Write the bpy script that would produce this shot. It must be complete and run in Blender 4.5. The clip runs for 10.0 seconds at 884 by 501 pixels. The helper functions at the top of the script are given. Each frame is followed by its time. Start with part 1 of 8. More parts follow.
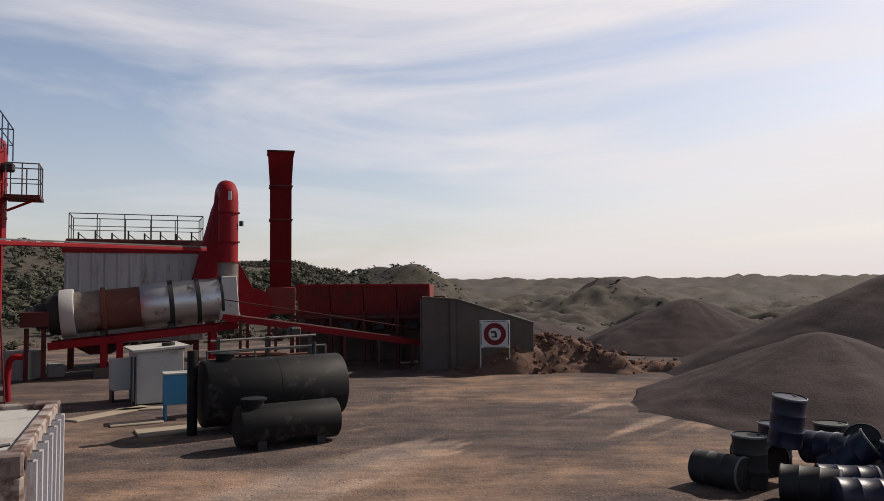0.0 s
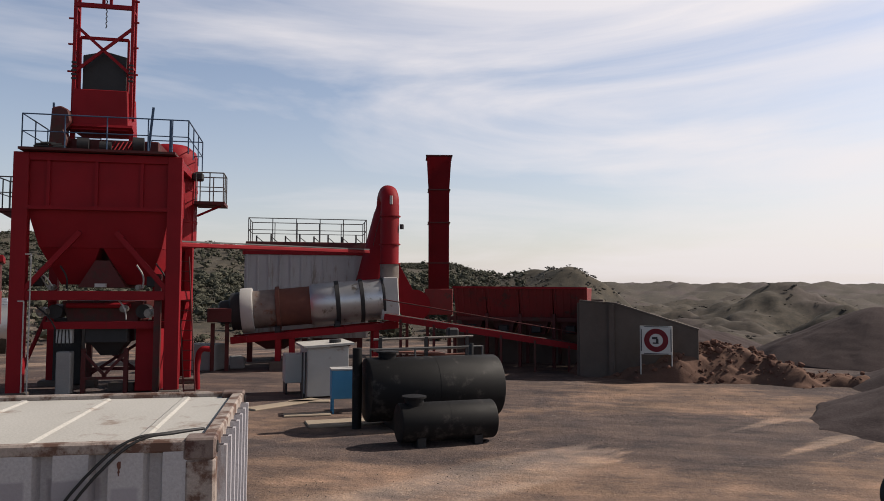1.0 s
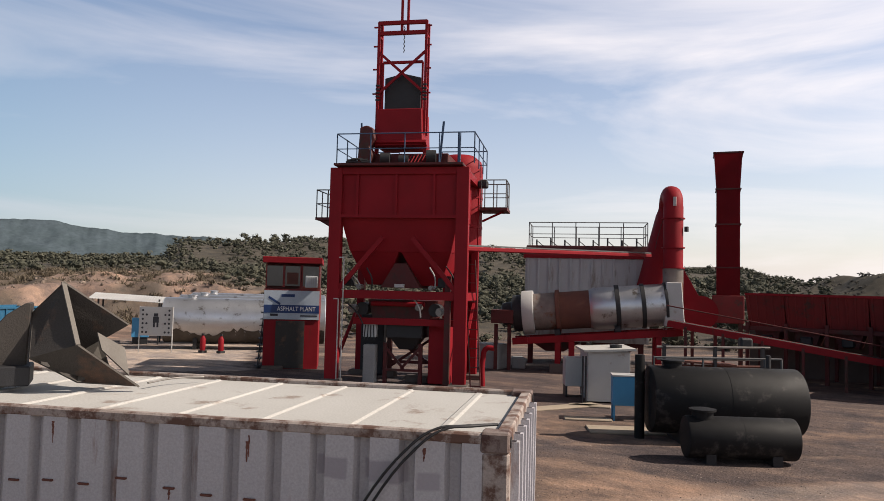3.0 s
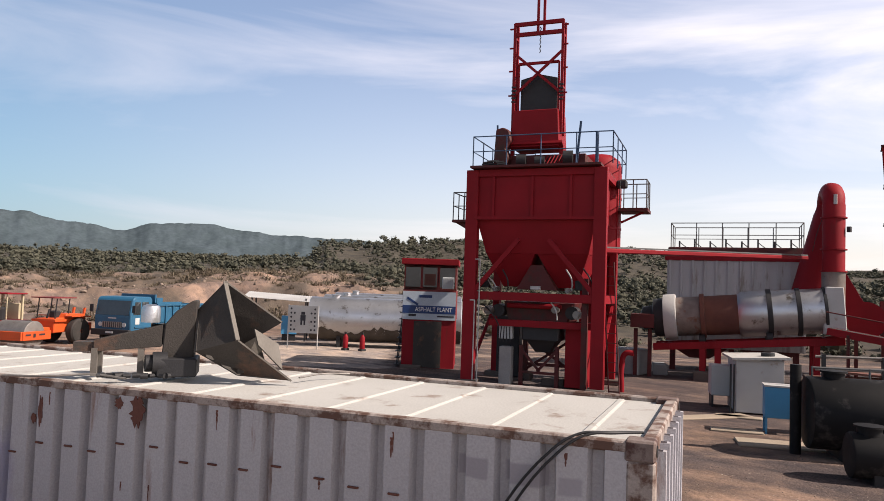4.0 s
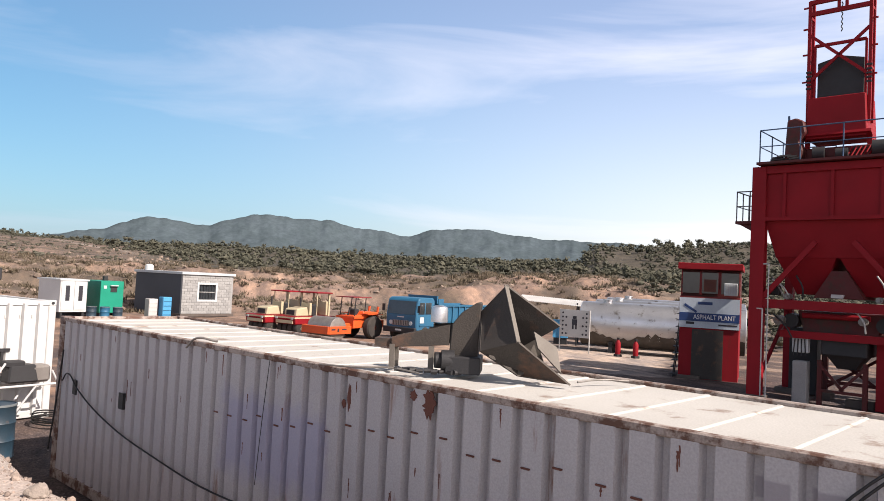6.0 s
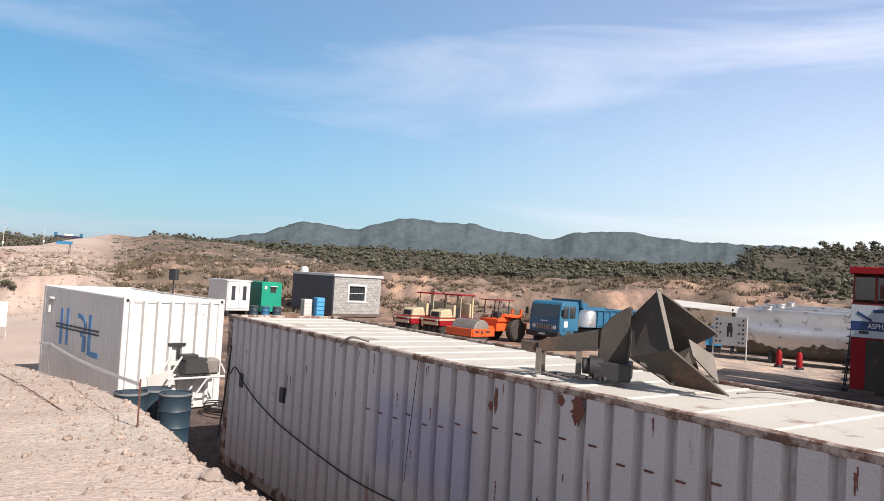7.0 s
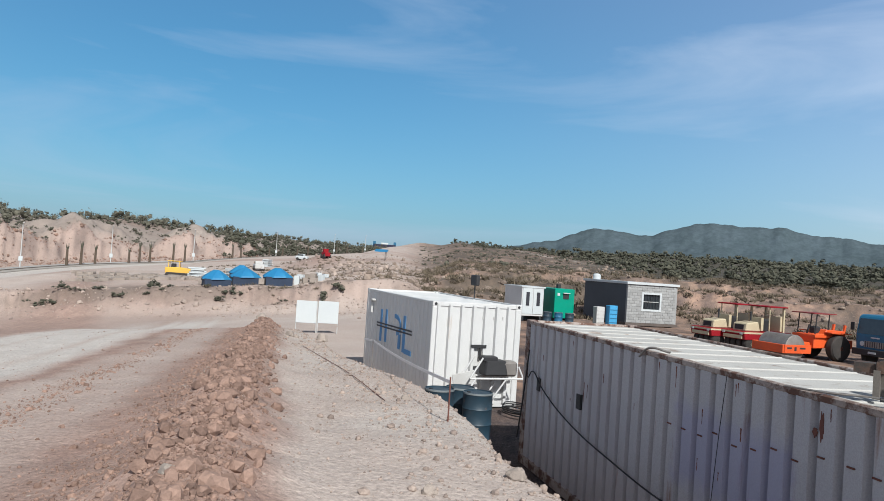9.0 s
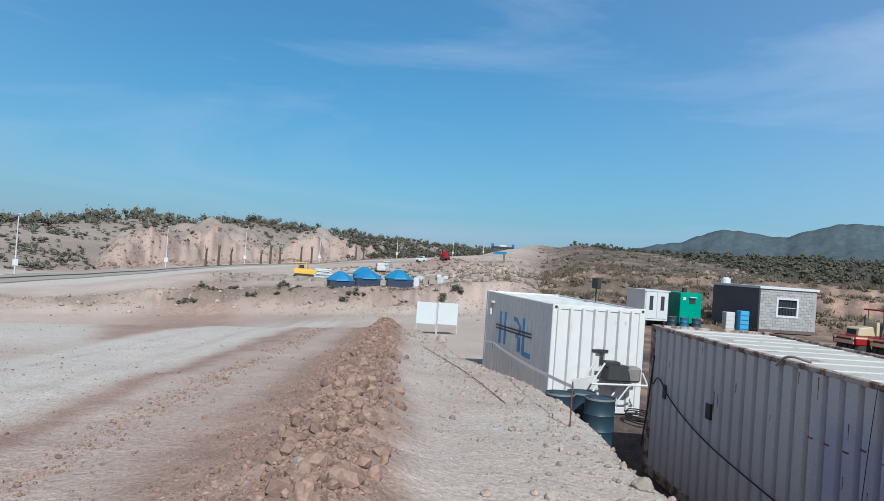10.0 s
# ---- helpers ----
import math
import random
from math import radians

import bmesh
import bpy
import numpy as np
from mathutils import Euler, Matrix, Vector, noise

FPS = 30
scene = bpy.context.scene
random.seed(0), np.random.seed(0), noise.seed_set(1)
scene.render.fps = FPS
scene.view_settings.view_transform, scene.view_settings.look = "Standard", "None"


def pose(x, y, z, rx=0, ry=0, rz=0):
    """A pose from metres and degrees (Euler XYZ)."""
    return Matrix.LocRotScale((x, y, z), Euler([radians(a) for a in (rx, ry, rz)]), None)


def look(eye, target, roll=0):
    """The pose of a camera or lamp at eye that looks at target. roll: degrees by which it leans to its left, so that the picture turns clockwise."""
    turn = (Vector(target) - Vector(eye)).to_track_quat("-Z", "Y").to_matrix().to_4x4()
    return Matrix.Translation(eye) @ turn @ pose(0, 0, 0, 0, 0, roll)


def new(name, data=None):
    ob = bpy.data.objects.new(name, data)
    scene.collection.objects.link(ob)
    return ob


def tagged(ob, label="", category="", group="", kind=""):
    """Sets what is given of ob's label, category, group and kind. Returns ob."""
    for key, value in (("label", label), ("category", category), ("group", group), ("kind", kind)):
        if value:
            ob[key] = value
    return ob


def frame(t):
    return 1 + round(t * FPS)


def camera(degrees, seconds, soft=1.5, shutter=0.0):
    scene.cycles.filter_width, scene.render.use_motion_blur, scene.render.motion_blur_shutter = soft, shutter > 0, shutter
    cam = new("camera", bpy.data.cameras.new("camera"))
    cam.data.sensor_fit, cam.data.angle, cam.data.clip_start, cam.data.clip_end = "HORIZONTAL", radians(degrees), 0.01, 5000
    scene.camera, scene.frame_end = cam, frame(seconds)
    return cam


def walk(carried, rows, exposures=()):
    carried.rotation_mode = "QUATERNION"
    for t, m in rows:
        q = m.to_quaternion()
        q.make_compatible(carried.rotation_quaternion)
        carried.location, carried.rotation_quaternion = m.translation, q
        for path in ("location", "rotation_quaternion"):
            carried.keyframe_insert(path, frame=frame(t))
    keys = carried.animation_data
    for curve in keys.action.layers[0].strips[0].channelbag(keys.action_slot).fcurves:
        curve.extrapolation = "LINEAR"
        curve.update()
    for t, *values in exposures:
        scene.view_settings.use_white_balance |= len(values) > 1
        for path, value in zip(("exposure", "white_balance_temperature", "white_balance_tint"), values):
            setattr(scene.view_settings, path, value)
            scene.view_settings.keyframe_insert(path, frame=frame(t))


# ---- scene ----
cam = camera(62.8, 10.0, soft=0.8)
# seconds, yaw, pitch, roll of a slow hand-held turn; the lens swings round the holder at arm's reach
TURN = [(0.0, 0.01, 3.01, 0.6), (0.5, 6.27, 3.15, 0.18), (1.0, 12.22, 3.25, -0.19), (1.5, 17.77, 3.29, -0.53), (2.0, 22.86, 3.29, -0.75),
        (2.5, 28.36, 3.28, -1.06), (4.0, 44.53, 3.07, -1.99), (4.5, 49.62, 2.96, -2.23), (5.0, 54.79, 2.86, -2.39), (5.5, 60.22, 2.68, -2.6),
        (7.0, 76.89, 2.14, -3.29), (7.5, 82.82, 1.93, -3.4), (8.0, 88.41, 1.73, -3.6), (8.5, 94.39, 1.49, -3.8), (9.0, 99.66, 1.26, -3.87),
        (9.5, 104.5, 1.03, -4.01), (10.0, 109.01, 0.79, -4.07)]
EYE_Z = 3.45
walk(cam, [(t, pose(-0.2 * math.sin(radians(y)), 0.2 * math.cos(radians(y)), EYE_Z, 90 + p, r, y)) for t, y, p, r in TURN],
     [(0.0, -0.2, 6850, 13), (1.0, -0.1, 6850, 13), (2.5, 0.1, 6950, 13), (4.0, 0.45, 6950, 17), (5.5, 0.72, 6900, 17), (7.5, 0.56, 6650, 13), (8.5, 0.32, 6300, 9), (10.0, 0.14, 5600, 4)])

# ---- light ----
SUN = Vector((0.866, 0.5, 0.87)).normalized()
sun = new("sun", bpy.data.lights.new("sun", "SUN"))
sun.data.energy, sun.data.angle, sun.data.color = 5.0, radians(0.7), (1.0, 0.94, 0.85)
sun.matrix_world = look(SUN * 100, (0, 0, 0))
world = bpy.data.worlds.new("sky")
scene.world = world
world.use_nodes = True


def build_sky():
    nt = world.node_tree
    nt.nodes.clear()
    N, L = nt.nodes.new, nt.links.new
    out, bg = N("ShaderNodeOutputWorld"), N("ShaderNodeBackground")
    sky = N("ShaderNodeTexSky")
    sky.sky_type, sky.sun_disc = "NISHITA", False
    sky.sun_elevation = math.asin(SUN.z)
    sky.sun_rotation = math.atan2(SUN.x, SUN.y)
    sky.air_density, sky.dust_density, sky.ozone_density = 1.0, 1.5, 1.5
    tc = N("ShaderNodeTexCoord")
    sep = N("ShaderNodeSeparateXYZ")
    L(tc.outputs["Generated"], sep.inputs[0])

    def op(kind, a, b=None, c=None):
        n = N("ShaderNodeMath")
        n.operation = kind
        for i, v in enumerate((a, b, c)):
            if v is None:
                continue
            if isinstance(v, (int, float)):
                n.inputs[i].default_value = v
            else:
                L(v, n.inputs[i])
        return n.outputs[0]

    # long level wisps of high cloud, drawn out along the horizon
    zz = op("ADD", op("MAXIMUM", sep.outputs[2], 0.0), 0.12)
    comb = N("ShaderNodeCombineXYZ")
    L(sep.outputs[0], comb.inputs[0])
    L(sep.outputs[1], comb.inputs[1])
    L(op("MULTIPLY", op("POWER", zz, 0.7), 5.2), comb.inputs[2])
    mp = N("ShaderNodeMapping")
    mp.inputs["Rotation"].default_value = (radians(6), radians(-5), radians(CLOUD_TURN))
    mp.inputs["Scale"].default_value = (1.1, 1.1, 1.6)
    mp.inputs["Location"].default_value = CLOUD_SHIFT
    L(comb.outputs[0], mp.inputs[0])
    n1 = N("ShaderNodeTexNoise")
    n1.inputs["Scale"].default_value, n1.inputs["Detail"].default_value, n1.inputs["Roughness"].default_value = 1.15, 7.0, 0.55
    n1.inputs["Distortion"].default_value = 0.7
    L(mp.outputs[0], n1.inputs["Vector"])
    # thicker veil on the sun's side of the sky, thin streaks away from it
    dot = N("ShaderNodeVectorMath")
    dot.operation = "DOT_PRODUCT"
    L(tc.outputs["Generated"], dot.inputs[0])
    dot.inputs[1].default_value = SUN
    side = N("ShaderNodeMapRange")
    side.interpolation_type = "SMOOTHSTEP"
    side.inputs[1].default_value, side.inputs[2].default_value = -0.3, 0.95
    side.inputs[3].default_value, side.inputs[4].default_value = 0.0, 1.0
    L(dot.outputs["Value"], side.inputs[0])
    lo = op("SUBTRACT", 0.51, op("MULTIPLY", side.outputs[0], 0.2))
    cl = op("DIVIDE", op("SUBTRACT", n1.outputs[0], lo), 0.26)
    cl = op("MINIMUM", op("MAXIMUM", cl, 0.0), 1.0)
    cl = op("MULTIPLY", cl, op("ADD", 0.45, op("MULTIPLY", side.outputs[0], 0.42)))
    # haze towards the horizon
    haze = op("POWER", op("SUBTRACT", 1.0, op("MINIMUM", op("MAXIMUM", op("MULTIPLY", sep.outputs[2], 1.9), 0.0), 1.0)), 3.0)
    haze = op("MULTIPLY", haze, op("ADD", 0.55, op("MULTIPLY", side.outputs[0], 0.12)))
    # the sky's own brightness and blue: pale and bright round the sun, deep blue opposite it
    gain = N("ShaderNodeMapRange")
    gain.interpolation_type = "SMOOTHSTEP"
    gain.inputs[1].default_value, gain.inputs[2].default_value = -0.68, 0.0
    L(dot.outputs["Value"], gain.inputs[0])
    tint = N("ShaderNodeMix")
    tint.data_type = "RGBA"
    tint.inputs[6].default_value, tint.inputs[7].default_value = SKY_FAR, SKY_SUN
    L(gain.outputs[0], tint.inputs[0])
    blue = N("ShaderNodeMix")
    blue.data_type, blue.blend_type = "RGBA", "MULTIPLY"
    blue.inputs[0].default_value = 1.0
    L(sky.outputs[0], blue.inputs[6])
    L(tint.outputs[2], blue.inputs[7])
    m1, m2 = N("ShaderNodeMix"), N("ShaderNodeMix")
    for m in (m1, m2):
        m.data_type = "RGBA"
    white = N("ShaderNodeMix")
    white.data_type = "RGBA"
    white.inputs[6].default_value, white.inputs[7].default_value = CLOUD_FAR, CLOUD_SUN
    L(gain.outputs[0], white.inputs[0])
    L(cl, m1.inputs[0])
    L(blue.outputs[2], m1.inputs[6])
    L(white.outputs[2], m1.inputs[7])
    veil = N("ShaderNodeMix")
    veil.data_type = "RGBA"
    veil.inputs[6].default_value, veil.inputs[7].default_value = HAZE_FAR, HAZE_SUN
    L(gain.outputs[0], veil.inputs[0])
    L(haze, m2.inputs[0])
    L(m1.outputs[2], m2.inputs[6])
    L(veil.outputs[2], m2.inputs[7])
    # the veil thins out overhead
    high = N("ShaderNodeMapRange")
    high.interpolation_type = "SMOOTHSTEP"
    high.inputs[1].default_value, high.inputs[2].default_value, high.inputs[3].default_value, high.inputs[4].default_value = 0.4, 0.62, 1.0, 0.25
    L(sep.outputs[2], high.inputs[0])
    thin = N("ShaderNodeVectorMath")
    thin.operation = "SCALE"
    L(m2.outputs[2], thin.inputs[0])
    L(high.outputs[0], thin.inputs["Scale"])
    L(thin.outputs[0], bg.inputs[0])
    bg.inputs[1].default_value = SKY_STRENGTH
    L(bg.outputs[0], out.inputs[0])


SKY_STRENGTH = 0.0425
HAZE_FAR, HAZE_SUN = (12.2, 12.5, 15.2, 1), (18.2, 18.0, 19.2, 1)
CLOUD_TURN, CLOUD_SHIFT = 20.0, (3.0, 1.0, 0.4)
CLOUD_FAR, CLOUD_SUN = (10.6, 12.0, 14.6, 1), (23.0, 22.6, 23.2, 1)
SKY_FAR, SKY_SUN = (0.49, 1.62, 1.97, 1), (3.6, 3.45, 3.4, 1)
build_sky()


# ---- materials ----
def rgb(r, g, b):
    return (r, g, b, 1.0)


def material(name, color, second=None, rough=0.7, metal=0.0, scale=6.0, amount=0.5, bump=0.15, grain=60.0, stain=None, stain_at=0.62, stain_scale=1.7,
             streak=False, spec=0.4, each=0.0):
    """A surface with a broad blotch of a second colour, fine grain in colour and relief, and stains (rust, dirt) with a shape of their own."""
    m = bpy.data.materials.new(name)
    m.use_nodes = True
    nt = m.node_tree
    N, L = nt.nodes.new, nt.links.new
    b = nt.nodes["Principled BSDF"]
    tc = N("ShaderNodeTexCoord")
    src = tc.outputs["Object"]

    def tex(sc, detail=5.0, rgh=0.6, stretch=None):
        n = N("ShaderNodeTexNoise")
        n.inputs["Scale"].default_value, n.inputs["Detail"].default_value, n.inputs["Roughness"].default_value = sc, detail, rgh
        if stretch:
            mp = N("ShaderNodeMapping")
            mp.inputs["Scale"].default_value = stretch
            L(src, mp.inputs[0])
            L(mp.outputs[0], n.inputs["Vector"])
        else:
            L(src, n.inputs["Vector"])
        return n.outputs[0]

    def ramp(v, a, c):
        r = N("ShaderNodeMapRange")
        r.inputs[1].default_value, r.inputs[2].default_value = a, c
        L(v, r.inputs[0])
        return r.outputs[0]

    def mix(f, a, c, kind="MIX"):
        x = N("ShaderNodeMix")
        x.data_type, x.blend_type = "RGBA", kind
        for i, v in ((0, f), (6, a), (7, c)):
            if isinstance(v, (float, tuple)):
                x.inputs[i].default_value = v
            else:
                L(v, x.inputs[i])
        return x.outputs[2]

    second = second or rgb(*[c * 0.72 for c in color[:3]])
    col = mix(ramp(tex(scale * 0.3), 0.5 - amount * 0.3, 0.5 + amount * 0.5), color, second)
    g = tex(grain, 3.0, 0.7)
    col = mix(0.35 * amount + 0.08, col, mix(ramp(g, 0.3, 0.7), rgb(0.25, 0.25, 0.25), rgb(1, 1, 1)), "MULTIPLY")
    if each:
        oi = N("ShaderNodeObjectInfo")
        col = mix(each, col, mix(oi.outputs["Random"], rgb(0.35, 0.35, 0.35), rgb(1.0, 1.0, 1.0)), "MULTIPLY")
    rgh = rough
    if stain:
        s = ramp(tex(stain_scale, 8.0, 0.68, (1.0, 1.0, 0.16) if streak else None), stain_at - 0.035, stain_at + 0.07)
        col = mix(s, col, stain)
    L(col, b.inputs["Base Color"])
    b.inputs["Metallic"].default_value = metal
    b.inputs["Specular IOR Level"].default_value = spec
    rr = N("ShaderNodeMapRange")
    rr.inputs[3].default_value, rr.inputs[4].default_value = max(0.05, rough - 0.12), min(1.0, rough + 0.12)
    L(tex(scale), rr.inputs[0])
    L(rr.outputs[0], b.inputs["Roughness"])
    if bump:
        bp = N("ShaderNodeBump")
        bp.inputs["Strength"].default_value, bp.inputs["Distance"].default_value = bump, 0.02
        L(g, bp.inputs["Height"])
        L(bp.outputs[0], b.inputs["Normal"])
    return m


RUST = rgb(0.16, 0.06, 0.03)
M = {}
M["red"] = material("red_paint", rgb(0.268, 0.011, 0.018), rgb(0.2, 0.01, 0.015), rough=0.6, spec=0.15, scale=2.0, stain=rgb(0.12, 0.02, 0.018), stain_at=0.66, streak=True)
M["red_dusty"] = material("dusty_red_paint", rgb(0.22, 0.02, 0.02), rgb(0.15, 0.022, 0.022), rough=0.7, scale=2.0, stain=rgb(0.07, 0.03, 0.025), stain_at=0.58)
M["red_dark"] = material("dark_red_steel", rgb(0.10, 0.014, 0.014), rough=0.65, stain=rgb(0.05, 0.02, 0.015), stain_at=0.55)
M["black"] = material("black_bitumen_paint", rgb(0.008, 0.008, 0.009), rgb(0.015, 0.015, 0.016), rough=0.62, spec=0.2, scale=3.0, stain=rgb(0.055, 0.05, 0.047), stain_at=0.59)
M["dark"] = material("dark_steel", rgb(0.025, 0.025, 0.028), rough=0.6)
M["steel"] = material("worn_steel", rgb(0.3, 0.28, 0.26), rgb(0.18, 0.16, 0.15), rough=0.5, metal=0.5, stain=RUST, stain_at=0.62)
M["silver"] = material("aluminium_cladding", rgb(0.62, 0.63, 0.65), rgb(0.42, 0.42, 0.43), rough=0.38, metal=0.85, scale=1.5, stain=rgb(0.16, 0.14, 0.12), stain_at=0.6)
M["drumgrey"] = material("heat_worn_drum_steel", rgb(0.26, 0.22, 0.2), rgb(0.14, 0.115, 0.1), rough=0.6, metal=0.3, stain=RUST, stain_at=0.58)
M["rust"] = material("rusted_steel", rgb(0.17, 0.065, 0.045), rgb(0.09, 0.035, 0.03), rough=0.85, scale=3)
M["rail"] = material("blue_rail_paint", rgb(0.045, 0.09, 0.17), rough=0.55)
M["railgrey"] = material("grey_rail_paint", rgb(0.12, 0.12, 0.12), rough=0.6)
M["white"] = material("white_container_paint", rgb(0.57, 0.57, 0.565), rgb(0.48, 0.48, 0.48), rough=0.55, scale=1.5, stain=rgb(0.35, 0.25, 0.18), stain_at=0.7, streak=True)
M["cream"] = material("weathered_container_paint", rgb(0.46, 0.455, 0.48), rgb(0.36, 0.35, 0.395), rough=0.7, scale=1.2, amount=0.6, stain=rgb(0.2, 0.115, 0.085), stain_at=0.61, stain_scale=3.6, streak=True)
M["roofpaint"] = material("dusty_container_roof", rgb(0.5, 0.49, 0.465), rgb(0.42, 0.405, 0.38), rough=0.85, scale=3.0, amount=0.7, stain=rgb(0.24, 0.19, 0.16), stain_at=0.61, stain_scale=2.6)
M["rustpaint"] = material("rusty_container_edge", rgb(0.42, 0.37, 0.34), rgb(0.26, 0.2, 0.17), rough=0.85, scale=7, amount=0.8, stain=rgb(0.11, 0.06, 0.045), stain_at=0.5, stain_scale=5)
M["concrete"] = material("grey_concrete", rgb(0.12, 0.098, 0.087), rgb(0.085, 0.068, 0.06), rough=0.9, scale=3, stain=rgb(0.1, 0.085, 0.075), stain_at=0.58, bump=0.3)
M["gravel_pile"] = material("dark_crushed_stone", rgb(0.082, 0.063, 0.063), rgb(0.056, 0.043, 0.044), rough=1.0, scale=0.7, amount=0.9, grain=14, bump=0.9, spec=0.1)
M["clay"] = material("red_clay_clods", rgb(0.19, 0.115, 0.088), rgb(0.12, 0.07, 0.055), rough=1.0, scale=2.2, amount=0.9, grain=25, bump=0.7, spec=0.1, each=0.25)


# ---- building helpers ----
def pol(d, az):
    """The ground point d metres off at that bearing, counted from +y towards -x."""
    return -d * math.sin(radians(az)), d * math.cos(radians(az))


def box(bm, c, s, rz=0.0, rx=0.0, ry=0.0, taper=None):
    """A box of size s about c; taper: how much the top's width and depth are of the bottom's."""
    r = bmesh.ops.create_cube(bm, size=1.0)["verts"]
    for v in r:
        k = taper if taper and v.co.z > 0 else (1, 1)
        v.co = Vector((v.co.x * s[0] * k[0], v.co.y * s[1] * k[1], v.co.z * s[2]))
    bmesh.ops.transform(bm, matrix=pose(*c, rx, ry, rz), verts=r)
    return r


def rod(bm, a, b, r, r2=None, seg=10, caps=True):
    a, b = Vector(a), Vector(b)
    d = b - a
    q = d.to_track_quat("Z", "Y").to_matrix().to_4x4()
    got = bmesh.ops.create_cone(bm, cap_ends=caps, segments=seg, radius1=r, radius2=r if r2 is None else r2, depth=d.length)["verts"]
    bmesh.ops.transform(bm, matrix=Matrix.Translation((a + b) / 2) @ q, verts=got)
    return got


def beam(bm, a, b, w, h=None):
    """A square bar from a to b."""
    a, b = Vector(a), Vector(b)
    d = b - a
    q = d.to_track_quat("Y", "Z").to_matrix().to_4x4()
    r = bmesh.ops.create_cube(bm, size=1.0)["verts"]
    for v in r:
        v.co = Vector((v.co.x * w, v.co.y * d.length, v.co.z * (h or w)))
    bmesh.ops.transform(bm, matrix=Matrix.Translation((a + b) / 2) @ q, verts=r)
    return r


def face(bm, pts):
    return bm.faces.new([bm.verts.new(p) for p in pts])


def prism(bm, outline, axis, lo, hi):
    """The outline (u, v), drawn in the plane across the axis, pushed from lo to hi along it."""
    def at(u, v, w):
        return {"x": (w, u, v), "y": (u, w, v), "z": (u, v, w)}[axis]
    a = [bm.verts.new(at(u, v, lo)) for u, v in outline]
    b = [bm.verts.new(at(u, v, hi)) for u, v in outline]
    n = len(a)
    bm.faces.new(a[::-1])
    bm.faces.new(b)
    for i in range(n):
        bm.faces.new((a[i], a[(i + 1) % n], b[(i + 1) % n], b[i]))
    bmesh.ops.recalc_face_normals(bm, faces=bm.faces)


def rings(bm, profile, seg=32, m=None, closed=True):
    """A turned body about z: (radius, height) from one end to the other."""
    loops = []
    for r, z in profile:
        loops.append([bm.verts.new((r * math.cos(2 * math.pi * i / seg), r * math.sin(2 * math.pi * i / seg), z)) for i in range(seg)])
    for a, b in zip(loops, loops[1:]):
        for i in range(seg):
            bm.faces.new((a[i], a[(i + 1) % seg], b[(i + 1) % seg], b[i]))
    if closed:
        bm.faces.new(loops[0][::-1])
        bm.faces.new(loops[-1])
    if m is not None:
        bmesh.ops.transform(bm, matrix=m, verts=[v for lp in loops for v in lp])


def along(a, b):
    """The turn that lays z from a to b, standing in a."""
    return Matrix.Translation(a) @ (Vector(b) - Vector(a)).to_track_quat("Z", "Y").to_matrix().to_4x4()


def part(name, bm, mat, parent=None, label="", bevel=0.0, smooth=False):
    me = bpy.data.meshes.new(name)
    if bevel:
        bmesh.ops.bevel(bm, geom=list(bm.edges), offset=bevel, segments=1, affect="EDGES", clamp_overlap=True)
    bm.to_mesh(me)
    bm.free()
    me.materials.append(mat)
    if smooth:
        for p in me.polygons:
            p.use_smooth = True
        try:
            me.set_sharp_from_angle(angle=radians(38))
        except AttributeError:
            pass
    ob = new(name, me)
    if parent is not None:
        ob.parent = parent
    if label:
        tagged(ob, label)
    return ob


def thing(name, m, label, category, group="", kind=""):
    ob = new(name)
    ob.empty_display_size = 0.3
    ob.matrix_world = m
    return tagged(ob, label, category, group, kind)


def mesh_of(name, verts, faces, mat, smooth=False, parent=None):
    """One mesh from numpy arrays of places and of equally long faces."""
    me = bpy.data.meshes.new(name)
    verts, faces = np.asarray(verts, np.float32), np.asarray(faces, np.int32)
    n, k = faces.shape
    me.vertices.add(len(verts))
    me.vertices.foreach_set("co", verts.ravel())
    me.loops.add(n * k)
    me.loops.foreach_set("vertex_index", faces.ravel())
    me.polygons.add(n)
    me.polygons.foreach_set("loop_start", np.arange(0, n * k, k, dtype=np.int32))
    me.polygons.foreach_set("use_smooth", np.full(n, smooth))
    me.update(calc_edges=True)
    me.materials.append(mat)
    ob = new(name, me)
    if parent is not None:
        ob.parent = parent
    return ob


# ---- the lie of the land ----
def lattice(ix, iy, seed):
    h = (ix.astype(np.int64) * 374761393 + iy.astype(np.int64) * 668265263 + seed * 974634777) & 0xFFFFFFFF
    h = ((h ^ (h >> 13)) * 1274126177) & 0xFFFFFFFF
    return ((h ^ (h >> 16)) & 0xFFFF) / 65535.0


def value_noise(x, y, seed):
    ix, iy = np.floor(x), np.floor(y)
    fx, fy = x - ix, y - iy
    fx, fy = fx * fx * (3 - 2 * fx), fy * fy * (3 - 2 * fy)
    a, b = lattice(ix, iy, seed), lattice(ix + 1, iy, seed)
    c, d = lattice(ix, iy + 1, seed), lattice(ix + 1, iy + 1, seed)
    return (a * (1 - fx) + b * fx) * (1 - fy) + (c * (1 - fx) + d * fx) * fy


def fbm(x, y, size, octaves=4, seed=1, gain=0.5):
    """Noise about 0, within about -1 to 1, whose largest lumps are of that size."""
    out, amp, tot = 0.0, 1.0, 0.0
    for o in range(octaves):
        k = 2.03 ** o / size
        out = out + amp * (value_noise(x * k + 17.3 * o, y * k - 9.1 * o, seed + o) * 2 - 1)
        tot += amp
        amp *= gain
    return out / tot


